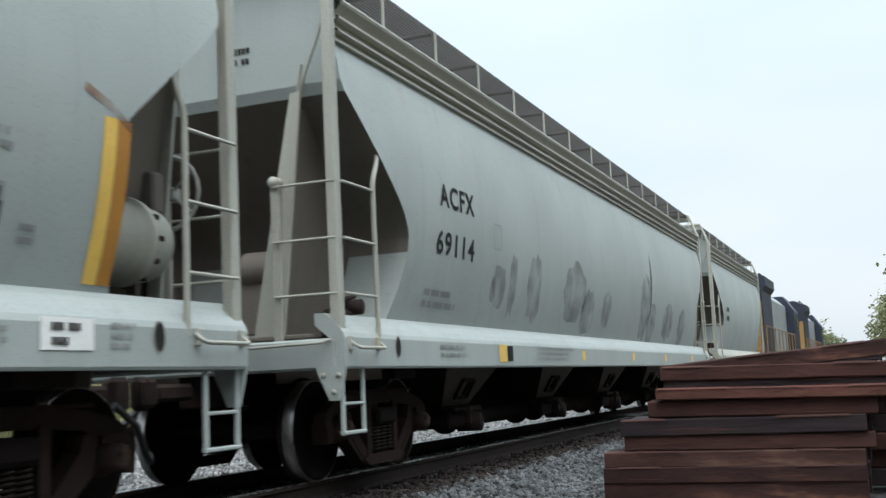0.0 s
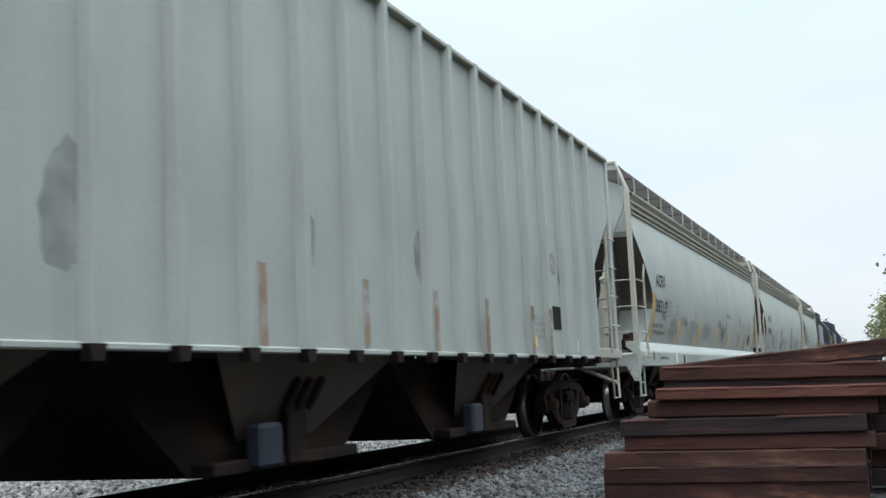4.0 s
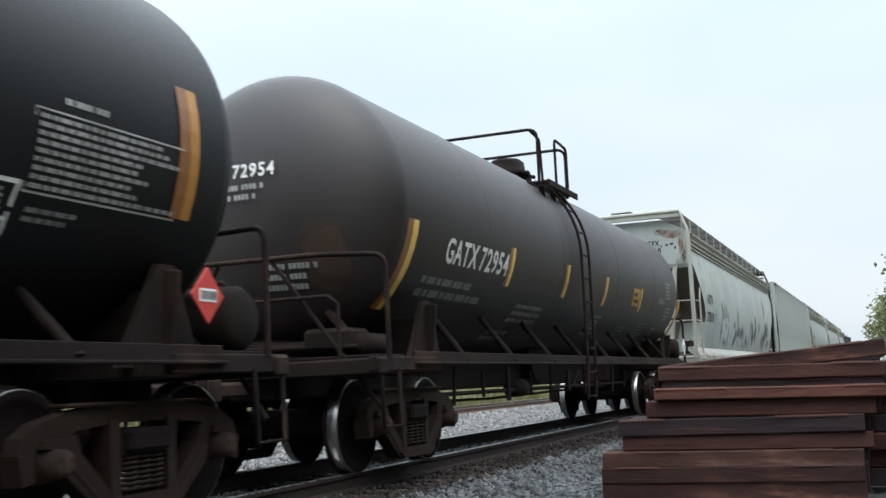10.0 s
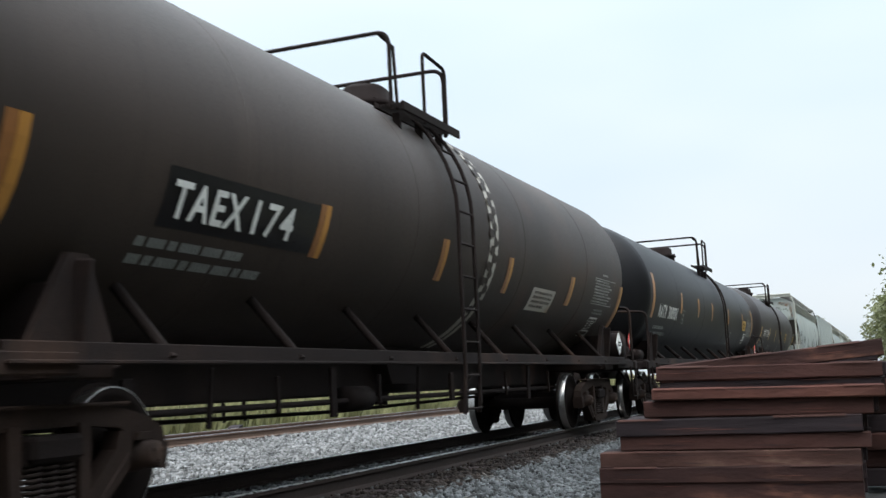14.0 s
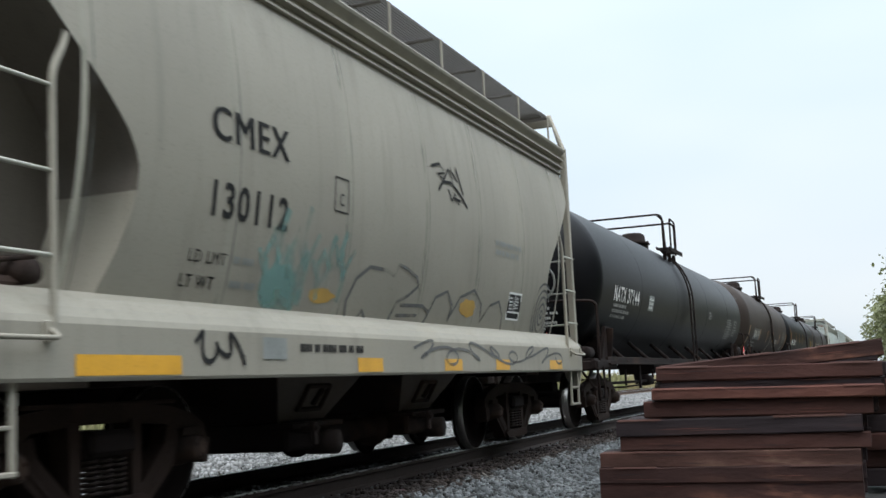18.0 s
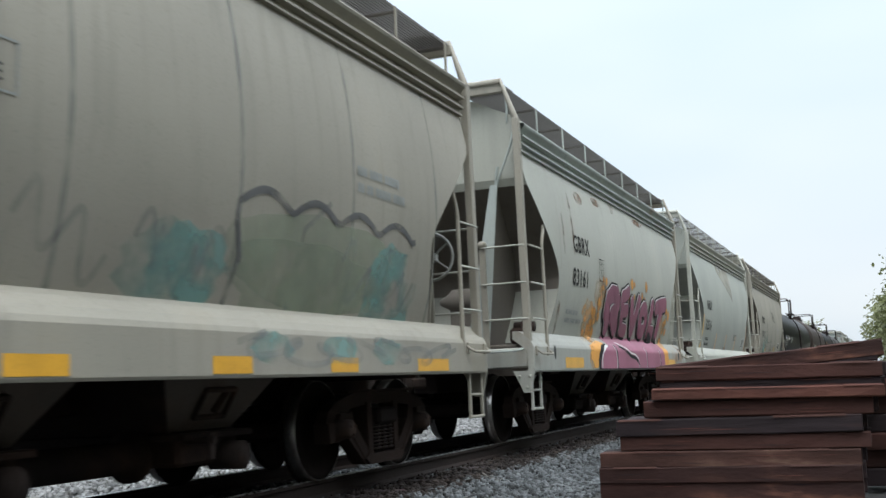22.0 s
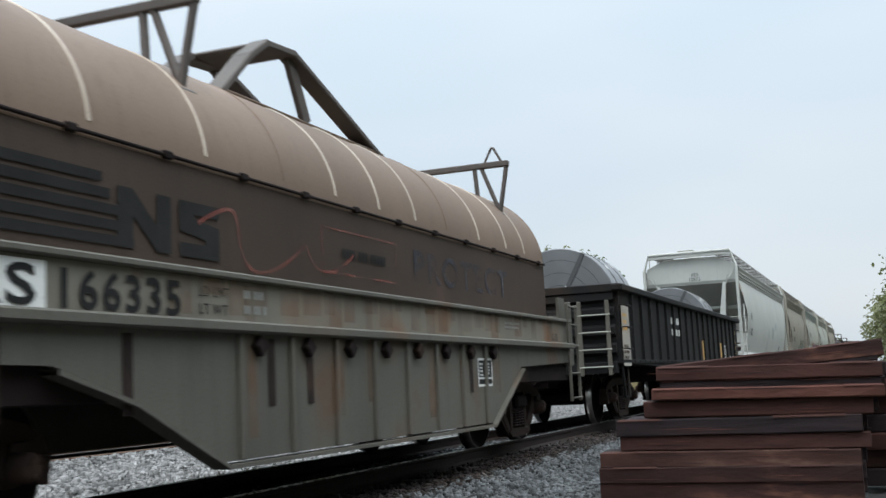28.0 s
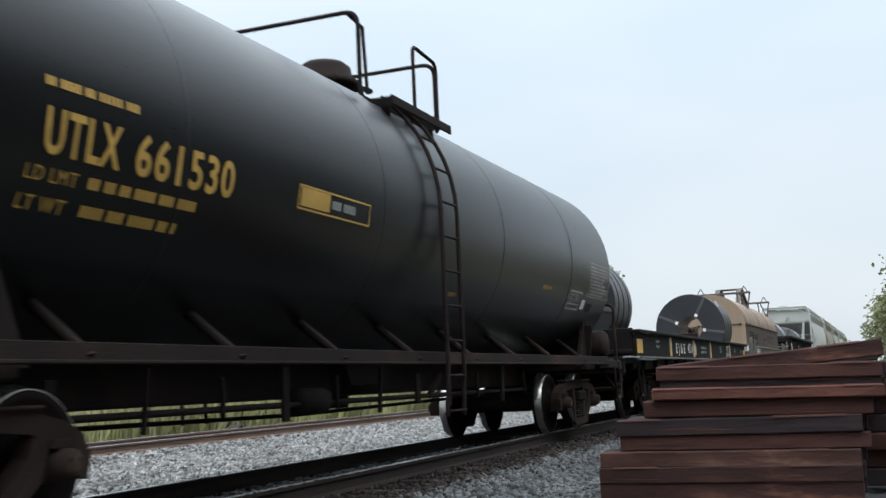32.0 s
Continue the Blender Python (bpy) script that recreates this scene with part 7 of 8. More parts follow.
for u in (5.0, 6.2, 9.3, 11.0, 12.6, 14.1, 15.8, 16.6):
    ribs.patch(u, 1.15, 0.12, 0.6, "rust_run", "rust_streak")
side.stencil(17.02, 1.5, 0.46, 0.32, "letter_black", "letter_black", 30)
side.bars(16.03, 1.34, 0.64, 0.34, 4, "letter_grey", 31)
side.patch(18.3, 1.2, 0.16, 0.18, "plate_white", "sticker")
side.patch(16.1, 1.25, 0.2, 0.14, "yellow", "sticker")

# ACFX 37818
c = couple(hopper(19.7, 4, "grey_rust", "white_rust", label="rusting pale grey covered hopper with painted-over graffiti", pole="black"), -37.1, -56.8)
side, rim, tail = hopper_marks(c)
side.text("ACFX", 1.76, 2.58, 0.25, "letter_black", width=1.0)
side.text("37818", 1.73, 2.12, 0.26, "letter_black", width=1.1)
side.border(3.0, 2.1, 0.26, 0.26, 0.014, "letter_grey")
tail.text("ACFX", 0.35, 3.98, 0.13, "letter_black", width=0.42)
tail.text("37818", 0.32, 3.8, 0.13, "letter_black", width=0.48)
for i in range(26):
    tail.blot(-1.1 + 2.3 * ((i * 0.618) % 1), 3.52 + 0.5 * ((i * 0.37) % 1), 0.04 + 0.03 * (i % 3), 0.05 + 0.03 * (i % 2), "truck", 400 + i, "rust_spot")
for i, (u, v, w, h) in enumerate(((1.05, 4.25, 0.5, 0.22), (0.8, 4.3, 0.3, 0.16), (1.3, 4.0, 0.14, 0.6), (1.34, 3.7, 0.1, 0.4), (-0.6, 4.35, 0.5, 0.12))):
    tail.blot(u, v, w, h, "rust_run", 440 + i, "rust_patch", 0.005)
side.blot(1.3, 2.95, 0.8, 0.5, "spray_pale", 1)
# rubbed pale band along the lower side, in uneven blocks
for i, (u, v, w, h) in enumerate(((3.45, 2.15, 0.6, 0.75), (3.15, 1.75, 0.9, 0.7), (3.95, 1.85, 0.6, 0.75), (5.15, 1.85, 1.1, 0.72), (6.5, 1.8, 1.0, 0.7), (7.6, 1.85, 0.9, 0.5), (8.6, 1.8, 1.0, 0.5), (9.8, 1.75, 0.9, 0.45))):
    side.blot(u, v, w, h, "spray_pale", 610 + i, "painted_over_patch", 0.0024)
# grey strokes of the painted-over letters: one soft upright oval a stroke
r = random.Random(77)
for u, v, w, h, n in ((4.95, 2.45, 1.0, 0.5, 5), (4.42, 2.58, 0.16, 0.24, 1), (4.42, 1.85, 0.2, 0.75, 2), (5.64, 2.31, 0.14, 0.34, 2), (5.91, 1.85, 0.12, 0.75, 2), (5.4, 1.65, 0.9, 0.3, 3), (7.16, 2.2, 0.4, 0.32, 3), (7.98, 2.4, 0.26, 0.5, 2), (8.3, 2.0, 1.7, 0.4, 7), (7.4, 1.75, 0.5, 0.5, 3), (9.3, 2.0, 0.5, 0.35, 2), (10.4, 1.75, 0.8, 0.4, 3)):
    for q in range(n):
        f = (q + 0.5) / n - 0.5
        su, sv = u + w * f + r.uniform(-0.06, 0.06), v + r.uniform(-0.16, 0.16) * h
        sw, sh = max(0.13, 1.35 * w / n) * r.uniform(0.8, 1.25), h * r.uniform(0.55, 1.0)
        side.smudge(su, sv, min(sw, 0.34), sh, r.randrange(900), "mist_dark", r.choice((2, 2, 3)))
# the last letters: rows of round dabs
for u0, u1, v0, v1 in ((11.3, 11.5, 2.25, 2.55), (11.78, 12.18, 1.9, 2.4), (12.1, 12.45, 1.74, 2.05), (12.52, 12.92, 1.8, 2.62), (13.76, 13.78, 2.2, 2.42), (14.04, 14.06, 2.3, 2.42), (14.85, 15.9, 1.7, 2.2), (15.85, 17.0, 2.05, 2.45)):
    for a in range(1 + int((u1 - u0) / 0.19)):
        for b in range(1 + int((v1 - v0) / 0.17)):
            if r.random() < 0.9:
                side.smudge(u0 + 0.19 * a + r.uniform(-0.05, 0.05), v0 + 0.17 * b + r.uniform(-0.06, 0.06), r.uniform(0.2, 0.28), r.uniform(0.24, 0.36), r.randrange(900), "mist_dark", 2)
for u, v, w, h in ((4.28, 2.36, 0.17, 0.2), (4.49, 2.33, 0.17, 0.2), (5.88, 2.36, 0.16, 0.24), (6.2, 1.95, 0.2, 0.24), (6.5, 1.92, 0.18, 0.22), (11.3, 1.85, 0.22, 0.2), (11.9, 2.05, 0.24, 0.3), (12.98, 2.09, 0.16, 0.2), (12.2, 1.93, 0.2, 0.26), (12.68, 2.0, 0.18, 0.3), (15.46, 2.14, 0.26, 0.3), (16.14, 2.2, 0.2, 0.2), (16.6, 2.24, 0.18, 0.34)):
    side.ring(u, v, w, h, "spray_grey", 0.022)
for u, v in ((12.3, 1.9), (16.0, 1.75), (5.75, 2.3), (7.6, 2.2)):
    side.blot(u, v, 0.05, 0.05, "letter_black", int(u * 10), "paint_fleck")
side.stencil(16.78, 1.62, 0.62, 0.34, "plate_white", "letter_black", 33)
side.line([(6.5, 3.75), (6.9, 3.4), (8.7, 3.3)], 0.02, "letter_grey", "scratch")
side.line([(3.9, 4.0), (4.1, 3.6), (4.3, 3.2)], 0.02, "letter_grey", "scratch")
for i, u in enumerate((0.9, 1.5, 2.2, 4.0, 6.0, 8.9, 11.2, 12.0, 13.4, 13.7, 14.2, 14.9, 15.3, 15.7, 16.3, 16.6, 17.7, 18.4)):
    rim.patch(u, 1.0 + 0.04 * (i % 3), 0.045 + 0.03 * (i % 3), 0.26 - 0.04 * (i % 3), "rust_run", "rust_streak", 0.004)
    rim.patch(u + 0.01, 1.15, 0.05, 0.1, "truck", "rust_hole", 0.006, 1)
for u, w in ((8.2, 1.0), (12.8, 0.7), (16.2, 0.9)):
    rim.patch(u, 0.99, w, 0.09, "truck", "rusted_edge", 0.003, 1)
for i, (u, v) in enumerate(((1.2, 3.5), (5.2, 3.9), (9.4, 3.8), (15.7, 3.2), (18.4, 3.5))):
    side.blot(u, v, 0.16, 0.2, "rust_run", 110 + i)
side.smudge(15.75, 3.1, 0.4, 0.7, 118, "rust_mist", 2)
for i in range(16):
    side.blot(13.6 + 0.34 * i, 3.84 + 0.05 * math.sin(i * 2.2), 0.12 + 0.14 * abs(math.sin(i * 1.3)), 0.08, "rust_run", 119 + i, "rust_fleck")

# GATX 72954
c = couple(tank_car(16.9, "tank_brown", "dusty black tank car with white lettering and yellow reflectors", True, -0.9, -1.03, R=1.43, zc=2.71), -57.7, -74.6)
side, head = tank_marks(c, 1.43, 2.71)
side.text("GATX", 2.04, 2.16, 0.27, "letter_white", width=1.0)
side.text("72954", 3.14, 2.16, 0.27, "letter_white", width=1.02)
side.bars(1.65, 1.76, 2.3, 0.26, 2, "letter_grey", 1)
stripes(side, (1.05,), 1.62, 0.88, "yellow", "dark_gold", w=0.13)
stripes(side, (4.28, 6.92, 9.42), 2.04, 0.48, "yellow", "dark_gold", w=0.1)
side.patch(11.6, 2.15, 0.62, 0.32, "letter_yellow", "yellow_panel")
side.bars(11.65, 2.18, 0.5, 0.24, 2, "truck", 21, 0.012)
stripes(side, (12.3,), 2.05, 0.45, gap=False)
stripes(side, (16.35,), 1.62, 0.86, w=0.13)
side.bars(5.1, 1.62, 1.3, 0.26, 3, "letter_dim", 2)
side.bars(4.9, 1.40, 1.1, 0.14, 2, "letter_dim", 3)
side.bars(9.3, 1.55, 0.8, 0.36, 4, "letter_dim", 4)
side.bars(11.6, 1.66, 0.5, 0.12, 2, "letter_dim", 5)
side.bars(14.8, 2.42, 0.58, 0.38, 5, "letter_dim", 6)
side.bars(14.95, 1.98, 0.62, 0.3, 4, "letter_dim", 26)
side.text("SR 8754", 14.13, 2.3, 0.13, "letter_dim", width=0.56)
side.bars(13.0, 1.55, 0.9, 0.34, 6, "letter_grey", 7)
side.stencil(14.4, 1.5, 0.4, 0.32, "letter_dim", None, 8)
side.scrawl(5.0, 1.3, 1.3, 0.55, "spray_violet", 3, 5, 0.03)
head.text("72954", -0.2, 2.97, 0.14, "letter_white", width=0.48, lift=0.02)
head.bars(-0.3, 2.72, 0.6, 0.2, 2, "letter_dim", 9, 0.02)
head.bars(0.1, 1.8, 0.7, 0.3, 3, "letter_grey", 10)
head.smudge(0.75, 2.1, 0.4, 0.6, 2, "tank_dust", 3)
placard(c, 16.9 / 2 - 0.55, -1.46, 1.42)

# NATX 300081
c = couple(tank_car(20.3, "tank_blue", "blue-black tank car with faded white lettering", False, 1.2, 0.22, 1.35, R=1.45, zc=2.58), -76.2, -96.5)
side, head = tank_marks(c, 1.45, 2.58)
side.text("NATX", 1.86, 2.05, 0.27, "letter_white", width=0.86)
side.text("300081", 2.93, 2.05, 0.27, "letter_white", width=1.14)
side.bars(1.75, 1.66, 1.9, 0.24, 2, "letter_grey", 1)
stripes(side, (1.15,), 2.0, 0.92, "orange", "dark_gold", 0.11)
stripes(side, (4.47, 7.0, 9.4, 12.75, 16.25), 2.22, 0.48, "orange", "dark_gold", 0.09)
side.border(4.68, 2.0, 0.34, 0.3, 0.016, "letter_grey")
side.bars(4.76, 2.04, 0.2, 0.2, 2, "letter_grey", 3)
side.patch(16.4, 2.16, 0.78, 0.32, "letter_yellow", "yellow_panel")
side.bars(16.46, 2.19, 0.66, 0.24, 2, "truck", 22, 0.012)
side.bars(13.6, 1.66, 0.6, 0.4, 4, "letter_dim", 4)
side.border(17.52, 2.0, 1.42, 0.48, 0.012, "letter_dim")
side.bars(17.56, 2.02, 1.36, 0.44, 9, "letter_dim", 5)
side.bars(17.76, 2.52, 0.46, 0.07, 1, "letter_dim", 6)
side.bars(17.6, 1.84, 0.6, 0.1, 2, "letter_grey", 16)
side.stencil(17.0, 1.76, 0.5, 0.3, "letter_white", None, 7)
stripes(side, (19.0,), 2.02, 0.9, "orange", "dark_gold", 0.11)
head.text("300081", 0.1, 3.05, 0.16, "letter_white", width=0.62)
head.bars(0.1, 1.7, 0.5, 0.3, 3, "letter_grey", 9)
placard(c, -20.3 / 2 + 0.55, -1.0, 1.5, "plate_red")
placard(c, 20.3 / 2 - 1.15, -1.46, 1.5, "plate_red")

# TAEX 174
c = couple(tank_car(16.9, "tank_olive", "soiled brown-black tank car with a white band", True, -0.7, -0.88, R=1.45, zc=2.67), -97.5, -114.4)
side, head = tank_marks(c, 1.45, 2.67)
side.patch(2.42, 1.97, 2.3, 0.4, "tank_black", "lettering_ground", 0.003, 6)
side.text("TAEX", 2.5, 2.04, 0.25, "letter_white", width=0.92, lift=0.016)
side.text("174", 3.55, 2.04, 0.25, "letter_white", width=0.6, lift=0.016)
side.bars(2.3, 1.70, 2.0, 0.22, 2, "letter_grey", 1)
stripes(side, (1.0,), 1.65, 0.78, "orange", "dark_gold", 0.1)
stripes(side, (4.65, 7.45, 9.72), 1.95, 0.44, "orange", "dark_gold", 0.09)
for x, w in ((0.40, 0.13), (0.60, 0.10)):
    part("painted_band", Build().lathe([(x, 1.453), (x + w, 1.453)], "x", 64, (0, 0, 2.67)), "band_white", c, "worn white band round the tank")
for k in range(26):
    a = -0.9 + 0.085 * k
    side.blot(8.9 + 0.13 * (k % 2) + 0.03 * math.sin(k), 2.67 + 1.38 * math.sin(a * 0.85), 0.16, 0.10 * math.cos(a * 0.85) + 0.02, "tank_olive", 500 + k, "rust_spot", 0.012)
side.patch(10.9, 1.8, 1.1, 0.3, "band_white", "white_panel")
side.bars(11.0, 1.83, 0.9, 0.24, 4, "tank_olive", 2, 0.012)
stripes(side, (12.75,), 1.94, 0.42, "orange", "dark_gold", 0.11)
side.border(14.12, 2.04, 1.4, 0.42, 0.012, "letter_dim")
side.bars(14.16, 2.06, 1.34, 0.38, 8, "letter_dim", 3)
side.bars(14.6, 2.5, 0.5, 0.06, 1, "letter_dim", 13)
side.bars(14.5, 1.88, 0.9, 0.1, 2, "letter_grey", 14)
side.stencil(14.52, 1.54, 0.52, 0.3, "letter_white", None, 4)
stripes(side, (16.02,), 1.6, 0.82, "orange", "dark_gold", 0.11)
head.patch(-0.4, 3.02, 0.95, 0.2, "tank_black", "lettering_ground", 0.004, 2)
head.text("TAEX 174", -0.35, 3.05, 0.15, "letter_white", width=0.85)
head.scrawl(0.1, 3.1, 0.9, 0.4, "spray_black", 4, 4, 0.05)
head.bars(-0.2, 1.7, 0.5, 0.4, 4, "letter_grey", 6)
placard(c, -16.9 / 2 + 0.12, -0.35, 1.5)
placard(c, 15.4 - 16.9 / 2, -1.46, 1.39)

# NATX 37144
c = couple(tank_car(20.8, "tank_jet", "black tank car with white lettering", False, -0.9, -1.05, R=1.44, zc=2.57), -115.5, -136.3)
side, head = tank_marks(c, 1.44, 2.57)
side.text("NATX", 1.74, 2.17, 0.27, "letter_white", width=0.94)
side.text("37144", 2.82, 2.17, 0.27, "letter_white", width=1.02)
side.bars(1.8, 1.86, 1.6, 0.28, 3, "letter_dim", 1)
side.patch(4.8, 2.12, 0.5, 0.3, "letter_grey", "pale_panel")
side.bars(4.83, 2.14, 0.44, 0.25, 3, "plate_white", 2, 0.012)
side.bars(13.0, 2.24, 0.5, 0.22, 3, "letter_dim", 3)
side.bars(16.6, 1.8, 1.3, 0.6, 9, "letter_dim", 4)
side.bars(18.2, 1.9, 0.9, 0.5, 6, "letter_dim", 5)
head.text("NATX 37144", -0.4, 2.95, 0.15, "letter_white", width=0.95, lift=0.02)
head.bars(-0.32, 2.66, 0.6, 0.24, 2, "letter_white", 6, 0.02)
head.bars(0.1, 1.65, 0.7, 0.4, 5, "letter_white", 7)
placard(c, -20.8 / 2 + 0.55, -0.5, 1.5, "plate_red")
placard(c, 20.8 / 2 - 0.75, -1.46, 1.42, "plate_red")

# CMEX 130112
c = couple(hopper(11.9, 2, "beige", "beige", sill_low=0.93, label="short beige covered hopper with line graffiti", trim="beige", pole="beige", slope="slope"), -137.8, -149.7)
side, rim, tail = hopper_marks(c)
side.text("CMEX", 2.24, 2.58, 0.25, "letter_black", width=1.04)
side.text("130112", 2.28, 2.05, 0.25, "letter_black", width=1.04)
tail.text("CMEX", -0.3, 3.95, 0.13, "letter_black", width=0.45)
tail.text("130112", -0.33, 3.75, 0.13, "letter_black", width=0.5)
side.text("LD LMT", 2.1, 1.72, 0.09, "letter_black", width=0.45)
side.bars(2.65, 1.73, 0.5, 0.09, 1, "letter_grey", 1)
side.text("LT WT", 2.05, 1.55, 0.09, "letter_black", width=0.4)
side.bars(2.65, 1.56, 0.45, 0.09, 1, "letter_grey", 9)
r = random.Random(31)
for u, v, h in ((3.12, 1.5, 0.5), (3.3, 1.5, 0.72), (3.5, 1.48, 0.6), (3.66, 1.5, 0.78), (3.95, 1.56, 0.4), (4.12, 1.58, 0.52), (4.32, 1.56, 0.6)):
    side.line([(u, v), (u + 0.05 * math.sin(u * 9), v + h * 0.35), (u - 0.06, v + h * 0.7), (u + 0.03, v + h)], 0.07, "spray_teal", "spray_leaf")
    side.line([(u, v + h * 0.3), (u + 0.12, v + h * 0.62), (u + 0.2, v + h * 0.75)], 0.05, "spray_teal", "spray_leaf", 0.009)
    side.line([(u, v + h * 0.35), (u - 0.12, v + h * 0.6), (u - 0.16, v + h * 0.78)], 0.045, "spray_teal", "spray_leaf", 0.01)
side.smudge(3.35, 1.6, 0.5, 0.3, 5, "spray_teal", 2)
side.blot(4.05, 1.6, 0.46, 0.12, "letter_yellow", 2)
# a small pen tag above, looping outlines below
side.line([(6.26, 3.06), (6.5, 3.12), (6.62, 3.04), (6.42, 3.0), (6.58, 2.96), (6.74, 3.1), (6.86, 2.98), (6.8, 3.12), (6.98, 3.0), (6.98, 3.16), (7.14, 2.88)], 0.032, "letter_black", "pen_tag")
side.line([(6.4, 2.82), (6.55, 2.93), (6.8, 2.96), (7.05, 2.86), (7.26, 2.74)], 0.034, "letter_black", "pen_tag")
side.line([(6.7, 2.88), (6.78, 2.76), (6.9, 2.86), (6.98, 2.74), (6.84, 2.8), (7.06, 2.79)], 0.03, "letter_black", "pen_tag")
for pts in ([(4.55, 1.42), (4.5, 1.58), (4.62, 1.78), (4.86, 1.9), (5.2, 1.9), (5.4, 1.86), (5.48, 1.97), (5.66, 1.95), (5.95, 1.88), (6.0, 1.8), (5.8, 1.7), (5.55, 1.62), (5.45, 1.45)],
            [(5.6, 1.5), (6.1, 1.52)], [(5.65, 1.6), (6.2, 1.62), (6.4, 1.56)], [(6.3, 1.44), (6.5, 1.72), (6.8, 1.8), (7.0, 1.66), (6.95, 1.5), (7.2, 1.76), (7.6, 1.86), (7.9, 1.72), (7.95, 1.52), (8.2, 1.72), (8.5, 1.78), (8.7, 1.62), (8.75, 1.44)],
            [(4.78, 1.44), (4.85, 1.52), (4.95, 1.44)]):
    pts = [tuple(Vector(p).lerp(Vector(q), f)) for p, q in zip(pts, pts[1:]) for f in (0, 0.33, 0.66)] + [pts[-1]]
    side.line(pts, 0.034, "spray_black")
for k in range(5):
    side.line([(10.3 + (0.05 + 0.085 * k) * math.cos(t), 1.7 + (0.05 + 0.09 * k) * math.sin(t)) for t in np.linspace(0, 6.2, 24)], 0.032, "spray_black", "spray_ring")
side.border(4.07, 2.3, 0.26, 0.3, 0.014, "letter_black")
side.text("C", 4.16, 2.36, 0.11, "letter_black", width=0.08)
side.stencil(8.85, 1.58, 0.5, 0.34, "plate_white", "letter_black", 3)
side.bars(8.2, 2.3, 1.5, 0.22, 2, "letter_grey", 4)
side.blot(7.5, 1.66, 0.5, 0.2, "letter_yellow", 3, "yellow_patch", 0.003)
for u, w in ((0.85, 1.0), (4.4, 0.5), (6.4, 0.5), (8.0, 0.5), (10.2, 0.6)):
    rim.patch(u, 0.96, w, 0.12, "gold", "amber_reflector", 0.004, 1)
rim.bars(3.4, 1.1, 1.3, 0.11, 1, "letter_black", 5)
rim.scrawl(2.0, 1.02, 0.62, 0.22, "letter_black", 6, 3, 0.035)
rim.patch(2.85, 1.06, 0.34, 0.16, "letter_grey", "data_panel")
rim.scrawl(5.6, 1.02, 5.2, 0.24, "spray_black", 7, 9, 0.03)

for u in (0.9, 2.5, 4.3, 6.05, 7.6, 9.2, 10.9):
    side.patch(u, 1.42, 0.06, 2.4, "spray_sand", "weathered_seam", 0.0025, 12)
    side.patch(u + 0.1, 1.42, 0.02, 2.4, "spray_grey", "weathered_seam", 0.003, 12)

# NRLX 32516
c = couple(hopper(12.0, 2, "grey_sage", "grey_white", "slope_pale", sill_low=0.93, label="clean pale green-grey covered hopper", tank=False, stiff=True, mesh_gap=0.003), -151.2, -163.2)
side, rim, tail = hopper_marks(c)
side.text("NRLX", 1.97, 2.46, 0.24, "letter_black", width=0.88)
side.text("32516", 1.84, 1.93, 0.26, "letter_black", width=0.97)
tail.text("NRLX", 0.2, 3.95, 0.16, "letter_black", width=0.5)
tail.text("32516", 0.15, 3.72, 0.16, "letter_black", width=0.58)
side.border(3.64, 2.52, 0.28, 0.3, 0.014, "letter_grey")
side.bars(2.0, 1.5, 0.9, 0.26, 2, "letter_black", 1)
stripes(side, (1.45,), 1.38, 0.92, "orange", "yellow", 0.07)
stripes(side, (3.95, 5.92, 8.0), 1.4, 0.48, "orange", "sand", 0.1)
stripes(side, (10.55,), 1.38, 0.9, "orange", "sand", 0.07)
side.text("CAUTION", 5.6, 1.452, 0.085, "letter_black", width=0.62)
side.bars(7.56, 1.74, 0.6, 0.2, 3, "letter_black", 2)
side.stencil(9.64, 1.56, 0.42, 0.3, "plate_white", "letter_black", 3)
for k in range(52):
    u = 4.7 + 0.05 * k
    low = 3.62 - 0.72 * (k / 52)
    side.patch(u, low, 0.05, 3.88 - low, "spray_sand", "dusty_film", 0.004, 6)
for u, w in ((0.9, 0.6), (4.0, 0.7), (9.0, 0.4)):
    rim.bars(u, 1.1, w, 0.14, 2, "letter_grey", int(u * 10))
rim.text("OPEN HATCH", 5.78, 1.19, 0.055, "letter_black", width=0.52)
rim.text("BEFORE UNLOADING", 5.62, 1.1, 0.055, "letter_black", width=0.82)
rim.text("COMPARTMENT", 5.72, 1.01, 0.055, "letter_black", width=0.62)
rim.patch(10.4, 1.1, 0.2, 0.1, "letter_grey", "data_panel")

# GBRX 83161
c = couple(hopper(11.7, 2, "grey_white", "white_rust", sill_low=0.93, label="pale covered hopper with a large pink graffiti word", trim="grey_rust", pole="beige", slope="slope"), -165.0, -176.7)
side, rim, tail = hopper_marks(c)
side.text("GBRX", 2.27, 2.7, 0.26, "letter_black", width=0.94)
side.text("83161", 2.2, 2.2, 0.26, "letter_black", width=0.88)
tail.text("GBRX", -0.3, 3.98, 0.13, "letter_black", width=0.45)
tail.text("83161", -0.33, 3.78, 0.13, "letter_black", width=0.45)
side.border(3.82, 2.36, 0.3, 0.36, 0.014, "letter_black")
side.text("PLATE", 3.86, 2.62, 0.05, "letter_black", width=0.2)
side.text("C", 3.92, 2.44, 0.12, "letter_black", width=0.09)
side.bars(2.0, 1.62, 1.0, 0.24, 2, "letter_grey", 1)


def sill_skin(v):
    return float(np.interp(v, (0.9, 1.25, 1.29, 1.35, 1.415, 1.468), (1.585, 1.585, 1.57, 1.53, 1.46, 1.396))) if v < 1.468 else hopper_width(v)


c_half = c["half"]
word = Marks(c, lambda u, v, k: (u - c_half, -(sill_skin(v) + k), v))
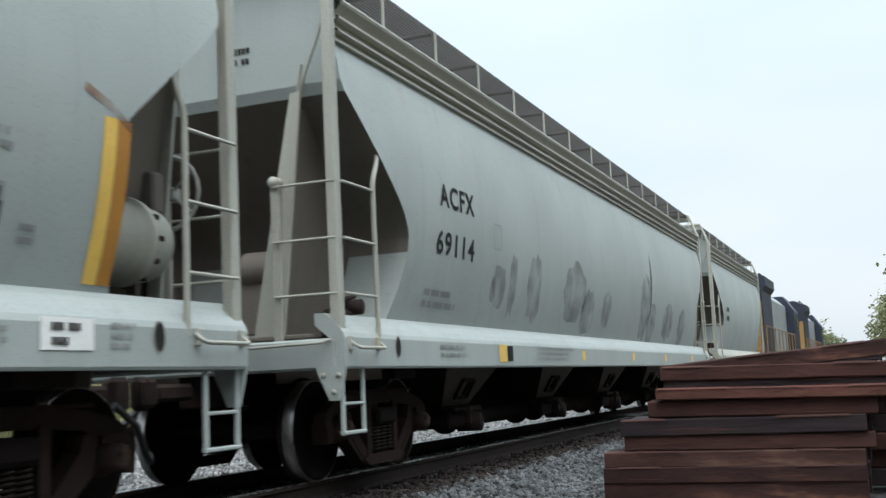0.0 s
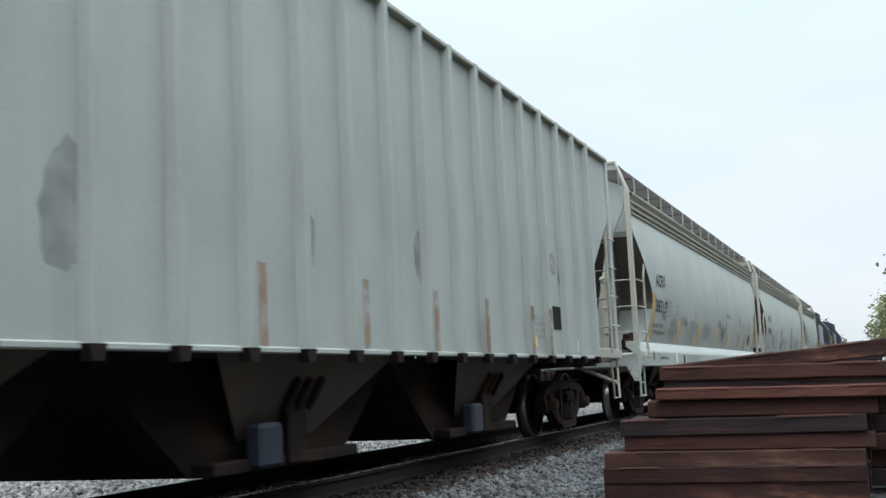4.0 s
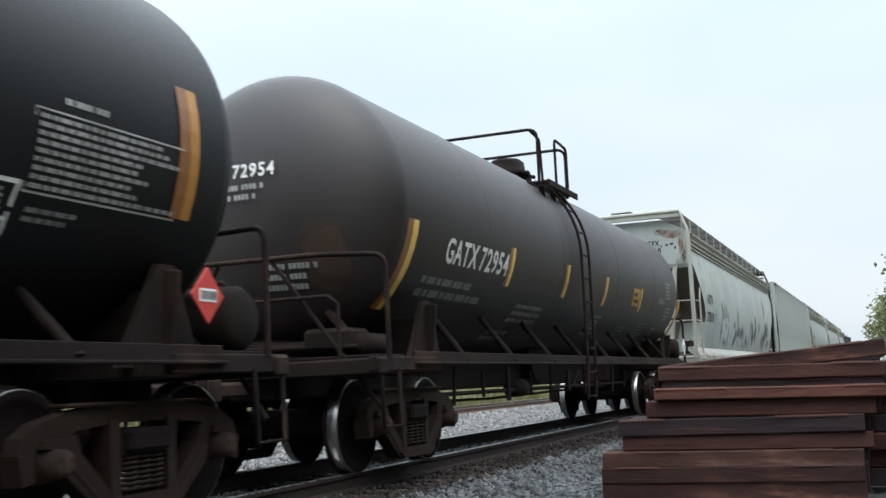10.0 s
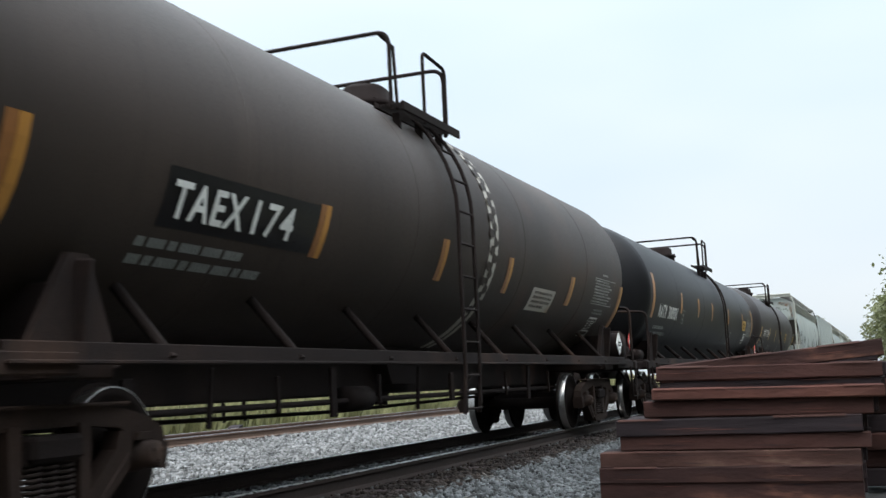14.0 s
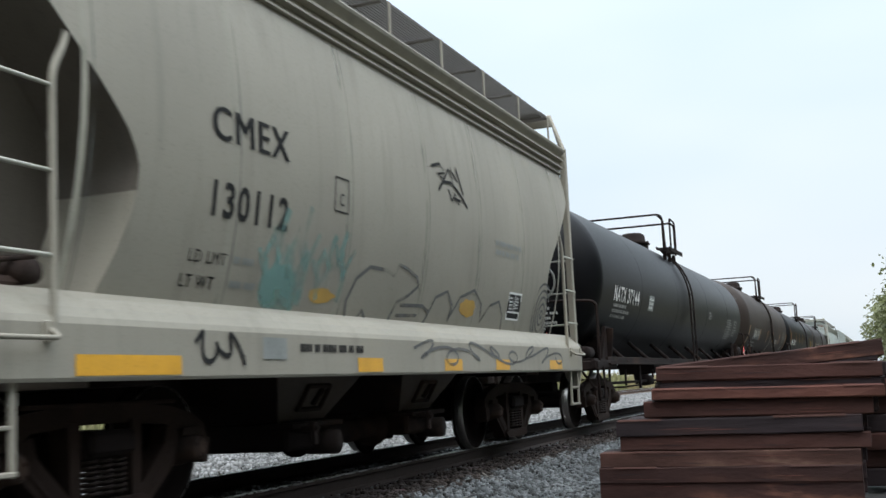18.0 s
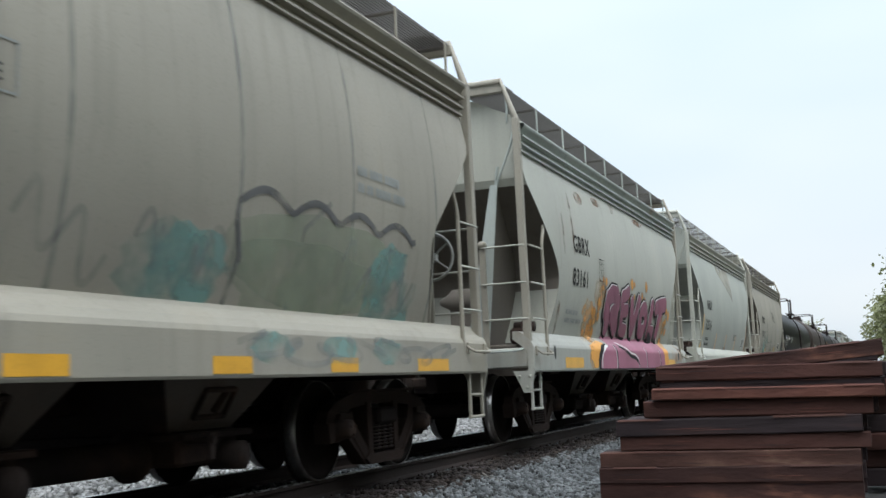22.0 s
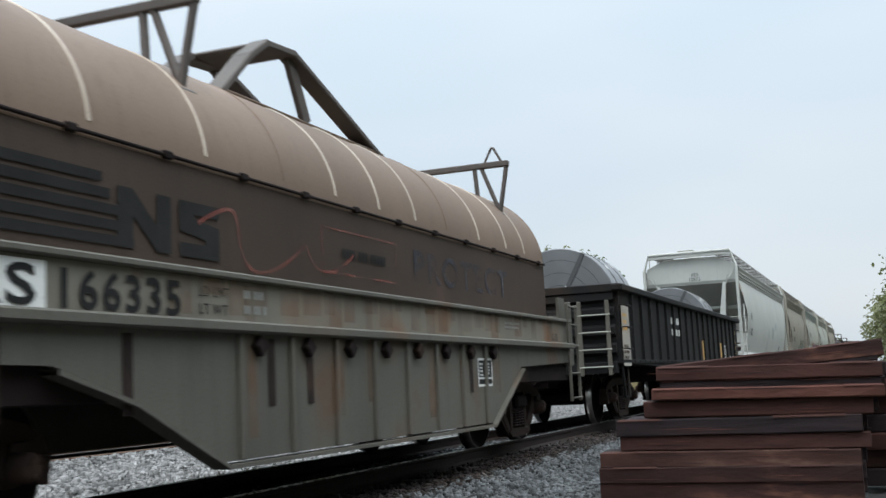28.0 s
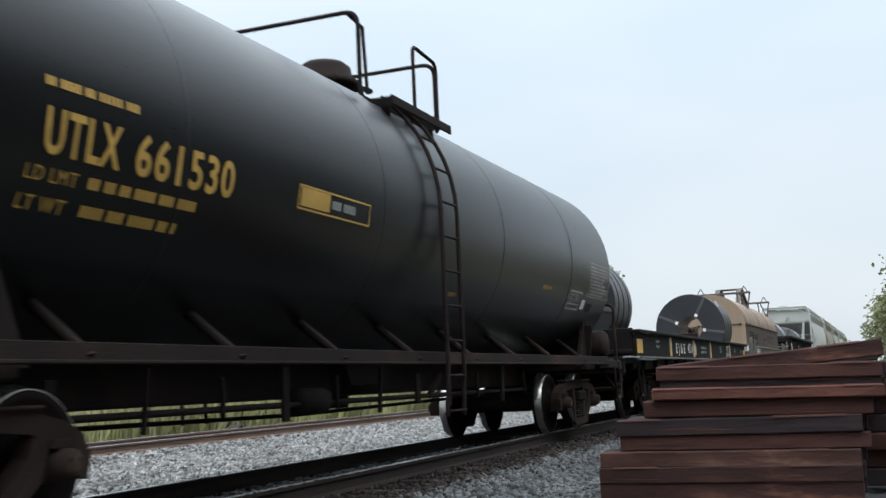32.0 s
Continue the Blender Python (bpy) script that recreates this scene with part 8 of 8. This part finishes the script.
for start, drop, m_name, lift in ((3.42, 0.0, "letter_black", 0.007), (3.56, 0.05, "pink_pale", 0.011)):
    # the block below the letters, its left end rounded
    edges = [start + (4.28 - start) * k / 36 for k in range(37)] + [4.4 + 0.23 * k for k in range(21)]
    for u, w in zip(edges, edges[1:]):
        k = min(1.0, (u - start + 0.03) / 0.66)
        top_v = 1.0 + 0.36 * math.sqrt(1 - (1 - k) ** 2) if u < 4.27 else 1.5
        word.patch(u, 0.945 + drop * 0.3, w - u + 0.002, top_v - 0.945 - drop * (1.3 if u < 4.27 else 0.3), m_name, "graffiti_base", lift, 14)


def fine(pts, n=8):
    return [tuple(Vector(p).lerp(Vector(q), f / n)) for p, q in zip(pts, pts[1:]) for f in range(n)] + [pts[-1]]


for shift, thick, m_name, lift in ((0.055, 0.09, "letter_black", 0.014), (0.0, 0.035, "plate_white", 0.018)):
    word.line(fine([(4.67 + shift, 0.96), (4.66 + shift, 1.2), (4.62 + shift, 1.36)]), thick, m_name, "graffiti_edge", lift)
    word.line(fine([(5.0, 1.40 - shift), (5.5, 1.30 - shift), (5.8, 1.22 - shift), (6.15, 1.2 - shift), (6.38, 1.13 - shift), (6.46 + shift, 0.97)]), thick * 0.7, m_name, "graffiti_edge", lift)
    word.line(fine([(7.15 + shift, 0.96), (7.15 + shift, 1.2), (7.08 + shift, 1.36)]), thick * 0.6, m_name, "graffiti_edge", lift)
    word.line(fine([(8.5 + shift, 0.96), (8.48 + shift, 1.18), (8.40 + shift, 1.3)]), thick * 0.6, m_name, "graffiti_edge", lift)
word.line(fine([(3.6, 0.97), (3.63, 1.12), (3.74, 1.22), (3.95, 1.30), (4.2, 1.34)]), 0.04, "plate_white", "graffiti_edge", 0.018)
STROKES = {"R": (((0.2, 0.0), (0.12, 0.45), (0.06, 0.78)), ((0.0, 0.42), (0.06, 0.8), (0.4, 1.0), (0.8, 1.0), (1.0, 0.76), (0.88, 0.5), (0.6, 0.4)), ((0.5, 0.36), (0.72, 0.2), (0.98, 0.0))),
           "E": (((0.3, 0.02), (0.12, 0.5), (0.1, 0.88)), ((0.1, 0.86), (0.5, 0.93), (0.9, 1.04)), ((0.15, 0.5), (0.85, 0.54)), ((0.25, 0.03), (0.95, 0.0))),
           "V": (((0.06, 0.88), (0.2, 0.5), (0.45, 0.02)), ((0.45, 0.02), (0.66, 0.5), (0.94, 1.0))),
           "O": (tuple((0.5 + 0.4 * math.cos(a), 0.5 + 0.46 * math.sin(a)) for a in np.linspace(0, 6.2832, 15)),),
           "L": (((0.5, 0.98), (0.3, 0.5), (0.2, 0.02)), ((0.2, 0.02), (0.95, 0.04))),
           "T": (((0.0, 0.82), (0.5, 0.94), (0.98, 1.0)), ((0.6, 0.92), (0.4, 0.5), (0.3, 0.0)))}
for k, (letter, u0, u1, v0, v1, fat) in enumerate((("R", 4.34, 5.16, 1.66, 2.2, 0.31), ("E", 5.42, 5.96, 1.62, 2.28, 0.23), ("V", 6.2, 6.86, 1.62, 2.18, 0.28), ("O", 7.0, 7.66, 1.62, 2.1, 0.27), ("L", 7.86, 8.36, 1.62, 2.17, 0.29), ("T", 8.5, 9.44, 1.63, 2.25, 0.30))):
    for thick, m_name, lift, shift in ((fat + 0.10, "letter_black", 0.012, 0.0), (fat + 0.012, "plate_white", 0.020, 0.012), (fat, "pink", 0.028, 0.0)):
        step_up = 0.0
        for stroke in STROKES[letter]:
            pts = [(u0 + a * (u1 - u0) - shift, v0 + b * (v1 - v0) + shift) for a, b in stroke]
            rounded = len(pts) > 3
            if not rounded:
                pts = fine(pts, 4)
            word.line(pts, thick, m_name, "graffiti_stroke", lift + 0.0008 * k + step_up)
            step_up += 0.0005
            for p in (pts[0], pts[-1]) + (tuple(pts[1:-1]) if rounded else (pts[4],)):
                disc = [(p[0] + thick / 2 * math.cos(a), p[1] + thick / 2 * math.sin(a)) for a in np.linspace(0, 6.2832, 17)[:-1]]
                word.put("graffiti_stroke", [p] + disc, [(0, 1 + q, 1 + (q + 1) % 16) for q in range(16)], m_name, lift + 0.0008 * k + step_up)
                step_up += 0.0002
for i, (u, v, n) in enumerate(((4.1, 2.2, 5), (3.7, 1.72, 6), (6.3, 2.34, 4), (7.4, 2.3, 4), (9.75, 1.95, 5), (3.36, 1.68, 4), (9.6, 1.68, 4), (3.85, 1.95, 4))):
    for q in range(n):
        word.blot(u + 0.22 * math.sin(q * 2.1 + i), v + 0.2 * math.cos(q * 1.7 + i), 0.12 + 0.05 * (q % 3), 0.11 + 0.05 * (q % 3), "spray_orange", 300 + 7 * i + q, "orange_spray_bubble", 0.005)
        word.ring(u + 0.22 * math.sin(q * 2.1 + i), v + 0.2 * math.cos(q * 1.7 + i), 0.11 + 0.05 * (q % 3), 0.1 + 0.05 * (q % 3), "dark_gold", 0.018)
word.patch(9.0, 0.95, 0.18, 0.5, "spray_orange", "orange_spray_cloud", 0.005, 12)
for i, (u, v, w, h) in enumerate(((9.25, 1.12, 0.4, 0.36), (9.35, 1.3, 0.3, 0.2), (3.3, 1.12, 0.46, 0.34), (3.5, 1.28, 0.6, 0.2), (3.12, 1.2, 0.3, 0.3), (3.8, 1.36, 0.5, 0.1))):
    word.blot(u, v, w, h, "spray_orange", 350 + i, "orange_spray_cloud", 0.005)
for i, (u, v, w, h) in enumerate(((3.2, 1.3, 0.5, 0.4), (3.1, 1.1, 0.4, 0.3), (3.5, 1.5, 0.6, 0.3), (3.3, 1.75, 0.8, 0.6), (3.9, 2.15, 0.7, 0.5), (9.3, 1.75, 0.4, 0.6))):
    word.blot(u, v, w, h, "spray_glow", 330 + i, "orange_spray_mist", 0.003)
for u, w in ((1.5, 1.0), (9.25, 0.95)):
    rim.patch(u, 0.975, w, 0.15, "gold", "amber_reflector", 0.004, 1)
rim.patch(0.95, 1.1, 0.06, 0.18, "letter_black", "sill_slot")
rim.patch(10.62, 1.09, 0.09, 0.2, "letter_black", "sill_slot")
rim.text("LIFT HERE", 10.52, 1.32, 0.04, "letter_black", width=0.26)
rim.bars(10.3, 0.98, 0.7, 0.12, 2, "letter_grey", 71)
for i, (u, v, w, h) in enumerate(((1.6, 1.7, 0.12, 0.5), (2.3, 3.1, 0.1, 0.9), (5.4, 3.8, 0.3, 0.3), (1.75, 2.9, 0.08, 0.6), (3.0, 3.6, 0.5, 0.2), (4.2, 3.7, 0.6, 0.14), (7.6, 3.75, 0.9, 0.12))):
    side.blot(u, v, w, h, "rust_run", 170 + i)

# CMEX 130132
c = couple(hopper(11.6, 2, "beige", "beige", sill_low=0.93, label="short beige covered hopper with faint teal graffiti", trim="beige", pole="beige"), -178.5, -190.1)
side, rim, tail = hopper_marks(c)
side.text("CMEX", 2.29, 2.68, 0.25, "letter_black", width=1.0)
side.text("130132", 2.21, 2.17, 0.25, "letter_black", width=1.16)
tail.text("CMEX", 0.52, 4.0, 0.13, "letter_black", width=0.45)
tail.text("130132", 0.48, 3.82, 0.13, "letter_black", width=0.5)
side.border(4.02, 2.44, 0.28, 0.3, 0.014, "letter_grey")
side.text("E", 4.1, 2.5, 0.1, "letter_black", width=0.08)
side.text("LD LMT", 2.0, 1.72, 0.09, "letter_black", width=0.42)
side.bars(2.5, 1.73, 0.5, 0.09, 1, "letter_grey", 1)
side.text("LT WT", 1.96, 1.56, 0.09, "letter_black", width=0.42)
side.bars(2.5, 1.57, 0.42, 0.09, 1, "letter_grey", 8)
side.patch(3.56, 1.55, 0.6, 0.17, "gold", "amber_reflector")
side.scrawl(3.2, 1.5, 0.42, 0.5, "spray_grey", 2, 2, 0.05)
side.scrawl(4.35, 1.5, 0.8, 0.55, "spray_grey", 30, 2, 0.05)
side.scrawl(5.4, 1.5, 1.1, 0.5, "spray_grey", 31, 4, 0.05)
side.smudge(5.9, 1.7, 0.9, 0.5, 32, "spray_teal", 2)
side.smudge(9.2, 1.75, 0.9, 0.6, 33, "spray_teal", 2)
side.line([(6.5, 1.42), (6.6, 1.8), (6.5, 2.1)] + [(6.5 + 3.2 * q / 40, 2.18 + 0.14 * abs(math.sin(q * 0.32))) for q in range(41)], 0.06, "spray_black")
side.smudge(7.9, 1.75, 2.4, 0.6, 35, "spray_green", 2)
side.line([(7.4, 1.45), (7.5, 2.1), (7.9, 2.35)], 0.05, "spray_grey")
side.scrawl(8.2, 1.5, 1.5, 0.6, "spray_grey", 34, 4, 0.05)
side.bars(8.4, 2.5, 1.3, 0.3, 2, "letter_grey", 3)
rim.scrawl(2.2, 1.02, 0.7, 0.26, "spray_red", 35, 2, 0.04)
rim.bars(3.1, 1.12, 0.9, 0.12, 1, "letter_black", 36)
for u, w in ((0.85, 1.0), (4.2, 0.5), (6.1, 0.5), (7.8, 0.5), (9.6, 0.8)):
    rim.patch(u, 0.96, w, 0.12, "gold", "amber_reflector", 0.004, 1)
for u in (6.9, 8.0, 8.9):
    rim.blot(u, 1.14, 0.6, 0.24, "spray_teal", int(u * 10))
rim.scrawl(6.4, 1.02, 4.2, 0.24, "spray_grey", 37, 7, 0.05)
for u in (1.1, 2.9, 4.7, 6.5, 8.3, 10.2):
    side.patch(u, 1.42, 0.05, 2.6, "spray_grey", "weathered_seam", 0.003, 12)

# AEX 12872
c = couple(hopper(17.45, 4, "white_clean", "white_clean", "slope_pale", trim="white_clean", pole="white_clean", bay_step=3.3, bay_shift=-0.35, label="clean white-grey covered hopper", top=0.32, board="grey_white", sill_low=0.97, stiff=True, mesh_gap=0.003), -191.65, -209.1)
side, rim, tail = hopper_marks(c)
side.text("AEX", 2.4, 2.56, 0.24, "letter_black", width=0.42)
side.text("12872", 2.2, 2.03, 0.24, "letter_black", width=0.66)
side.bars(2.15, 1.5, 0.7, 0.2, 2, "letter_grey", 1)
side.border(4.0, 1.9, 0.22, 0.28, 0.014, "letter_grey")
tail.text("AEX", 0.02, 4.0, 0.11, "letter_black", width=0.24)
tail.text("12872", -0.05, 3.85, 0.11, "letter_black", width=0.36)
side.bars(8.45, 2.05, 0.46, 0.34, 5, "letter_grey", 3)
side.bars(8.08, 1.52, 0.68, 0.36, 5, "letter_grey", 4)
for u, v, w, h in ((6.52, 1.17, 0.54, 0.13), (9.8, 1.17, 0.5, 0.1), (13.6, 1.17, 0.4, 0.08)):
    rim.patch(u, v, w, h, "peach", "faded_patch", 0.004, 1)
rim.bars(8.0, 1.06, 0.75, 0.15, 4, "letter_grey", 44)
rim.bars(6.7, 1.06, 0.2, 0.06, 2, "letter_grey", 45)
side.smudge(10.3, 2.3, 0.5, 0.4, 46, "spray_pale", 3)
side.smudge(11.6, 2.6, 0.7, 0.3, 47, "spray_pale", 3)
side.stencil(13.4, 1.57, 0.34, 0.24, "letter_grey", "letter_blue", 5)
rim.patch(0.75, 1.12, 0.55, 0.13, "gold", "orange_reflector", 0.004, 1)
rim.patch(16.3, 1.17, 0.46, 0.1, "spray_orange", "orange_reflector", 0.004, 1)
rim.patch(16.0, 1.17, 0.298, 0.1, "peach", "faded_patch", 0.004, 1)
rim.patch(3.1, 1.06, 0.1, 0.16, "letter_grey", "data_panel")
rim.patch(14.5, 1.14, 0.22, 0.08, "slope", "tag_board")
rim.bars(1.6, 1.08, 1.3, 0.14, 2, "letter_grey", 6)
for u in (2.05, 15.6):
    part("jacking_eye", Build().prism([(u - 8.725 - 0.1, 1.0), (u - 8.725 + 0.1, 1.0), (u - 8.725 + 0.06, 0.78), (u - 8.725 - 0.06, 0.78)], "y", -1.6, -1.57), "grey_white", c)
for i, (u, v, w, h) in enumerate(((0.5, 3.72, 0.3, 0.26), (0.62, 3.5, 0.4, 0.44), (0.86, 3.3, 0.22, 0.3))):
    side.blot(u, v, w, h, "rust_orange", 7 + i, "rust_bloom")

# gondola with coils
couple(gondola(16.4, "black gondola loaded with steel coils"), -210.5, -226.9)
# hooded coil car
couple(coil_hood_car(13.4, "coil car with a faded brown hood and rust-streaked grey sides"), -229.9, -243.3)
# flat coil car
couple(flat_coil_car(17.0, "black low-sided flat car carrying two steel coils"), -246.2, -263.2)

# UTLX 661530
c = couple(tank_car(16.4, "tank_black", "glossy black tank car with yellow lettering", True, -0.35, -0.1, R=1.53, zc=2.62, hoop_back=1.25), -264.2, -280.6)
side, head = tank_marks(c, 1.53, 2.62)
side.bars(1.90, 2.57, 1.3, 0.1, 1, "letter_yellow", 1)
side.text("UTLX", 1.93, 2.22, 0.26, "letter_yellow", width=0.66)
side.text("661530", 2.74, 2.22, 0.26, "letter_yellow", width=1.12)
side.text("LD LMT", 1.84, 2.06, 0.085, "letter_yellow", width=0.42)
side.bars(2.36, 2.045, 1.2, 0.12, 1, "letter_yellow", 2)
side.text("LT WT", 1.84, 1.9, 0.085, "letter_yellow", width=0.38)
side.bars(2.36, 1.885, 1.2, 0.12, 1, "letter_yellow", 12)
side.border(4.80, 2.27, 1.32, 0.2, 0.016, "letter_yellow")
side.patch(4.84, 2.30, 0.5, 0.15, "letter_yellow", "owner_mark")
side.bars(5.38, 2.31, 0.68, 0.13, 1, "letter_grey", 3)
side.bars(8.40, 1.78, 0.5, 0.08, 1, "letter_yellow", 4)
side.bars(11.80, 2.06, 0.5, 0.09, 1, "letter_yellow", 5)
side.bars(14.24, 2.12, 1.3, 0.48, 9, "letter_dim", 6)
side.border(14.20, 2.1, 1.38, 0.54, 0.012, "letter_dim")
side.stencil(13.20, 1.87, 0.7, 0.28, "letter_dim", None, 7)
side.patch(14.00, 1.9, 0.2, 0.14, "letter_white", "sticker")
side.patch(14.40, 1.88, 0.26, 0.12, "truck", "sticker")

# loads of coils
LOADS = [(steel_coil("steel_coil", 1.10, 0.38, 1.8, "coil", "dark steel coil strapped in the flat car"), -246.5, 2.26),
         (steel_coil("steel_coil", 1.0, 0.3, 1.55, "coil", "dark steel coil strapped at the end of the flat car"), -261.65, 2.27),
         (steel_coil("steel_coil", 1.12, 0.3, 1.7, "wrap", "pale wrapped steel coil in the gondola", 2, "coil"), -212.55, 2.22),
         (steel_coil("steel_coil", 1.12, 0.3, 1.7, "wrap", "pale wrapped steel coil at the end of the gondola", 2, "coil"), -224.4, 2.22)]


# ---- movement: the train draws away and slowly gathers speed ----
SPEED = ((0, 8.25), (6, 8.4), (13, 8.6), (17, 9.05), (21, 9.15), (28, 9.35), (32, 9.45))


def run(t):
    """Metres that the train has gone at t seconds."""
    s = 0.0
    for (a, u), (b, w) in zip(SPEED, SPEED[1:]):
        if t <= a:
            break
        e = min(t, b)
        s += (e - a) * (u + (u + (w - u) * (e - a) / (b - a))) / 2
    return s


def motions():
    times = [k * 0.5 for k in range(65)]
    gone = [run(t) for t in times]
    for car, q in TRAIN:
        walk(car, [(t, pose(q + s, MID, 0)) for t, s in zip(times, gone)])
    for coil, q, z in LOADS:
        walk(coil, [(t, pose(q + s, MID, z)) for t, s in zip(times, gone)])
    # wheels roll: two steps of film for each row
    steps = [k / 15 for k in range(481)]
    turns = [math.degrees(run(t) / 0.457) for t in steps]
    for wheel, dx in WHEELS:
        walk(wheel, [(t, pose(dx, 0, 0.457, 0, a, 0)) for t, a in zip(steps, turns)])


motions()
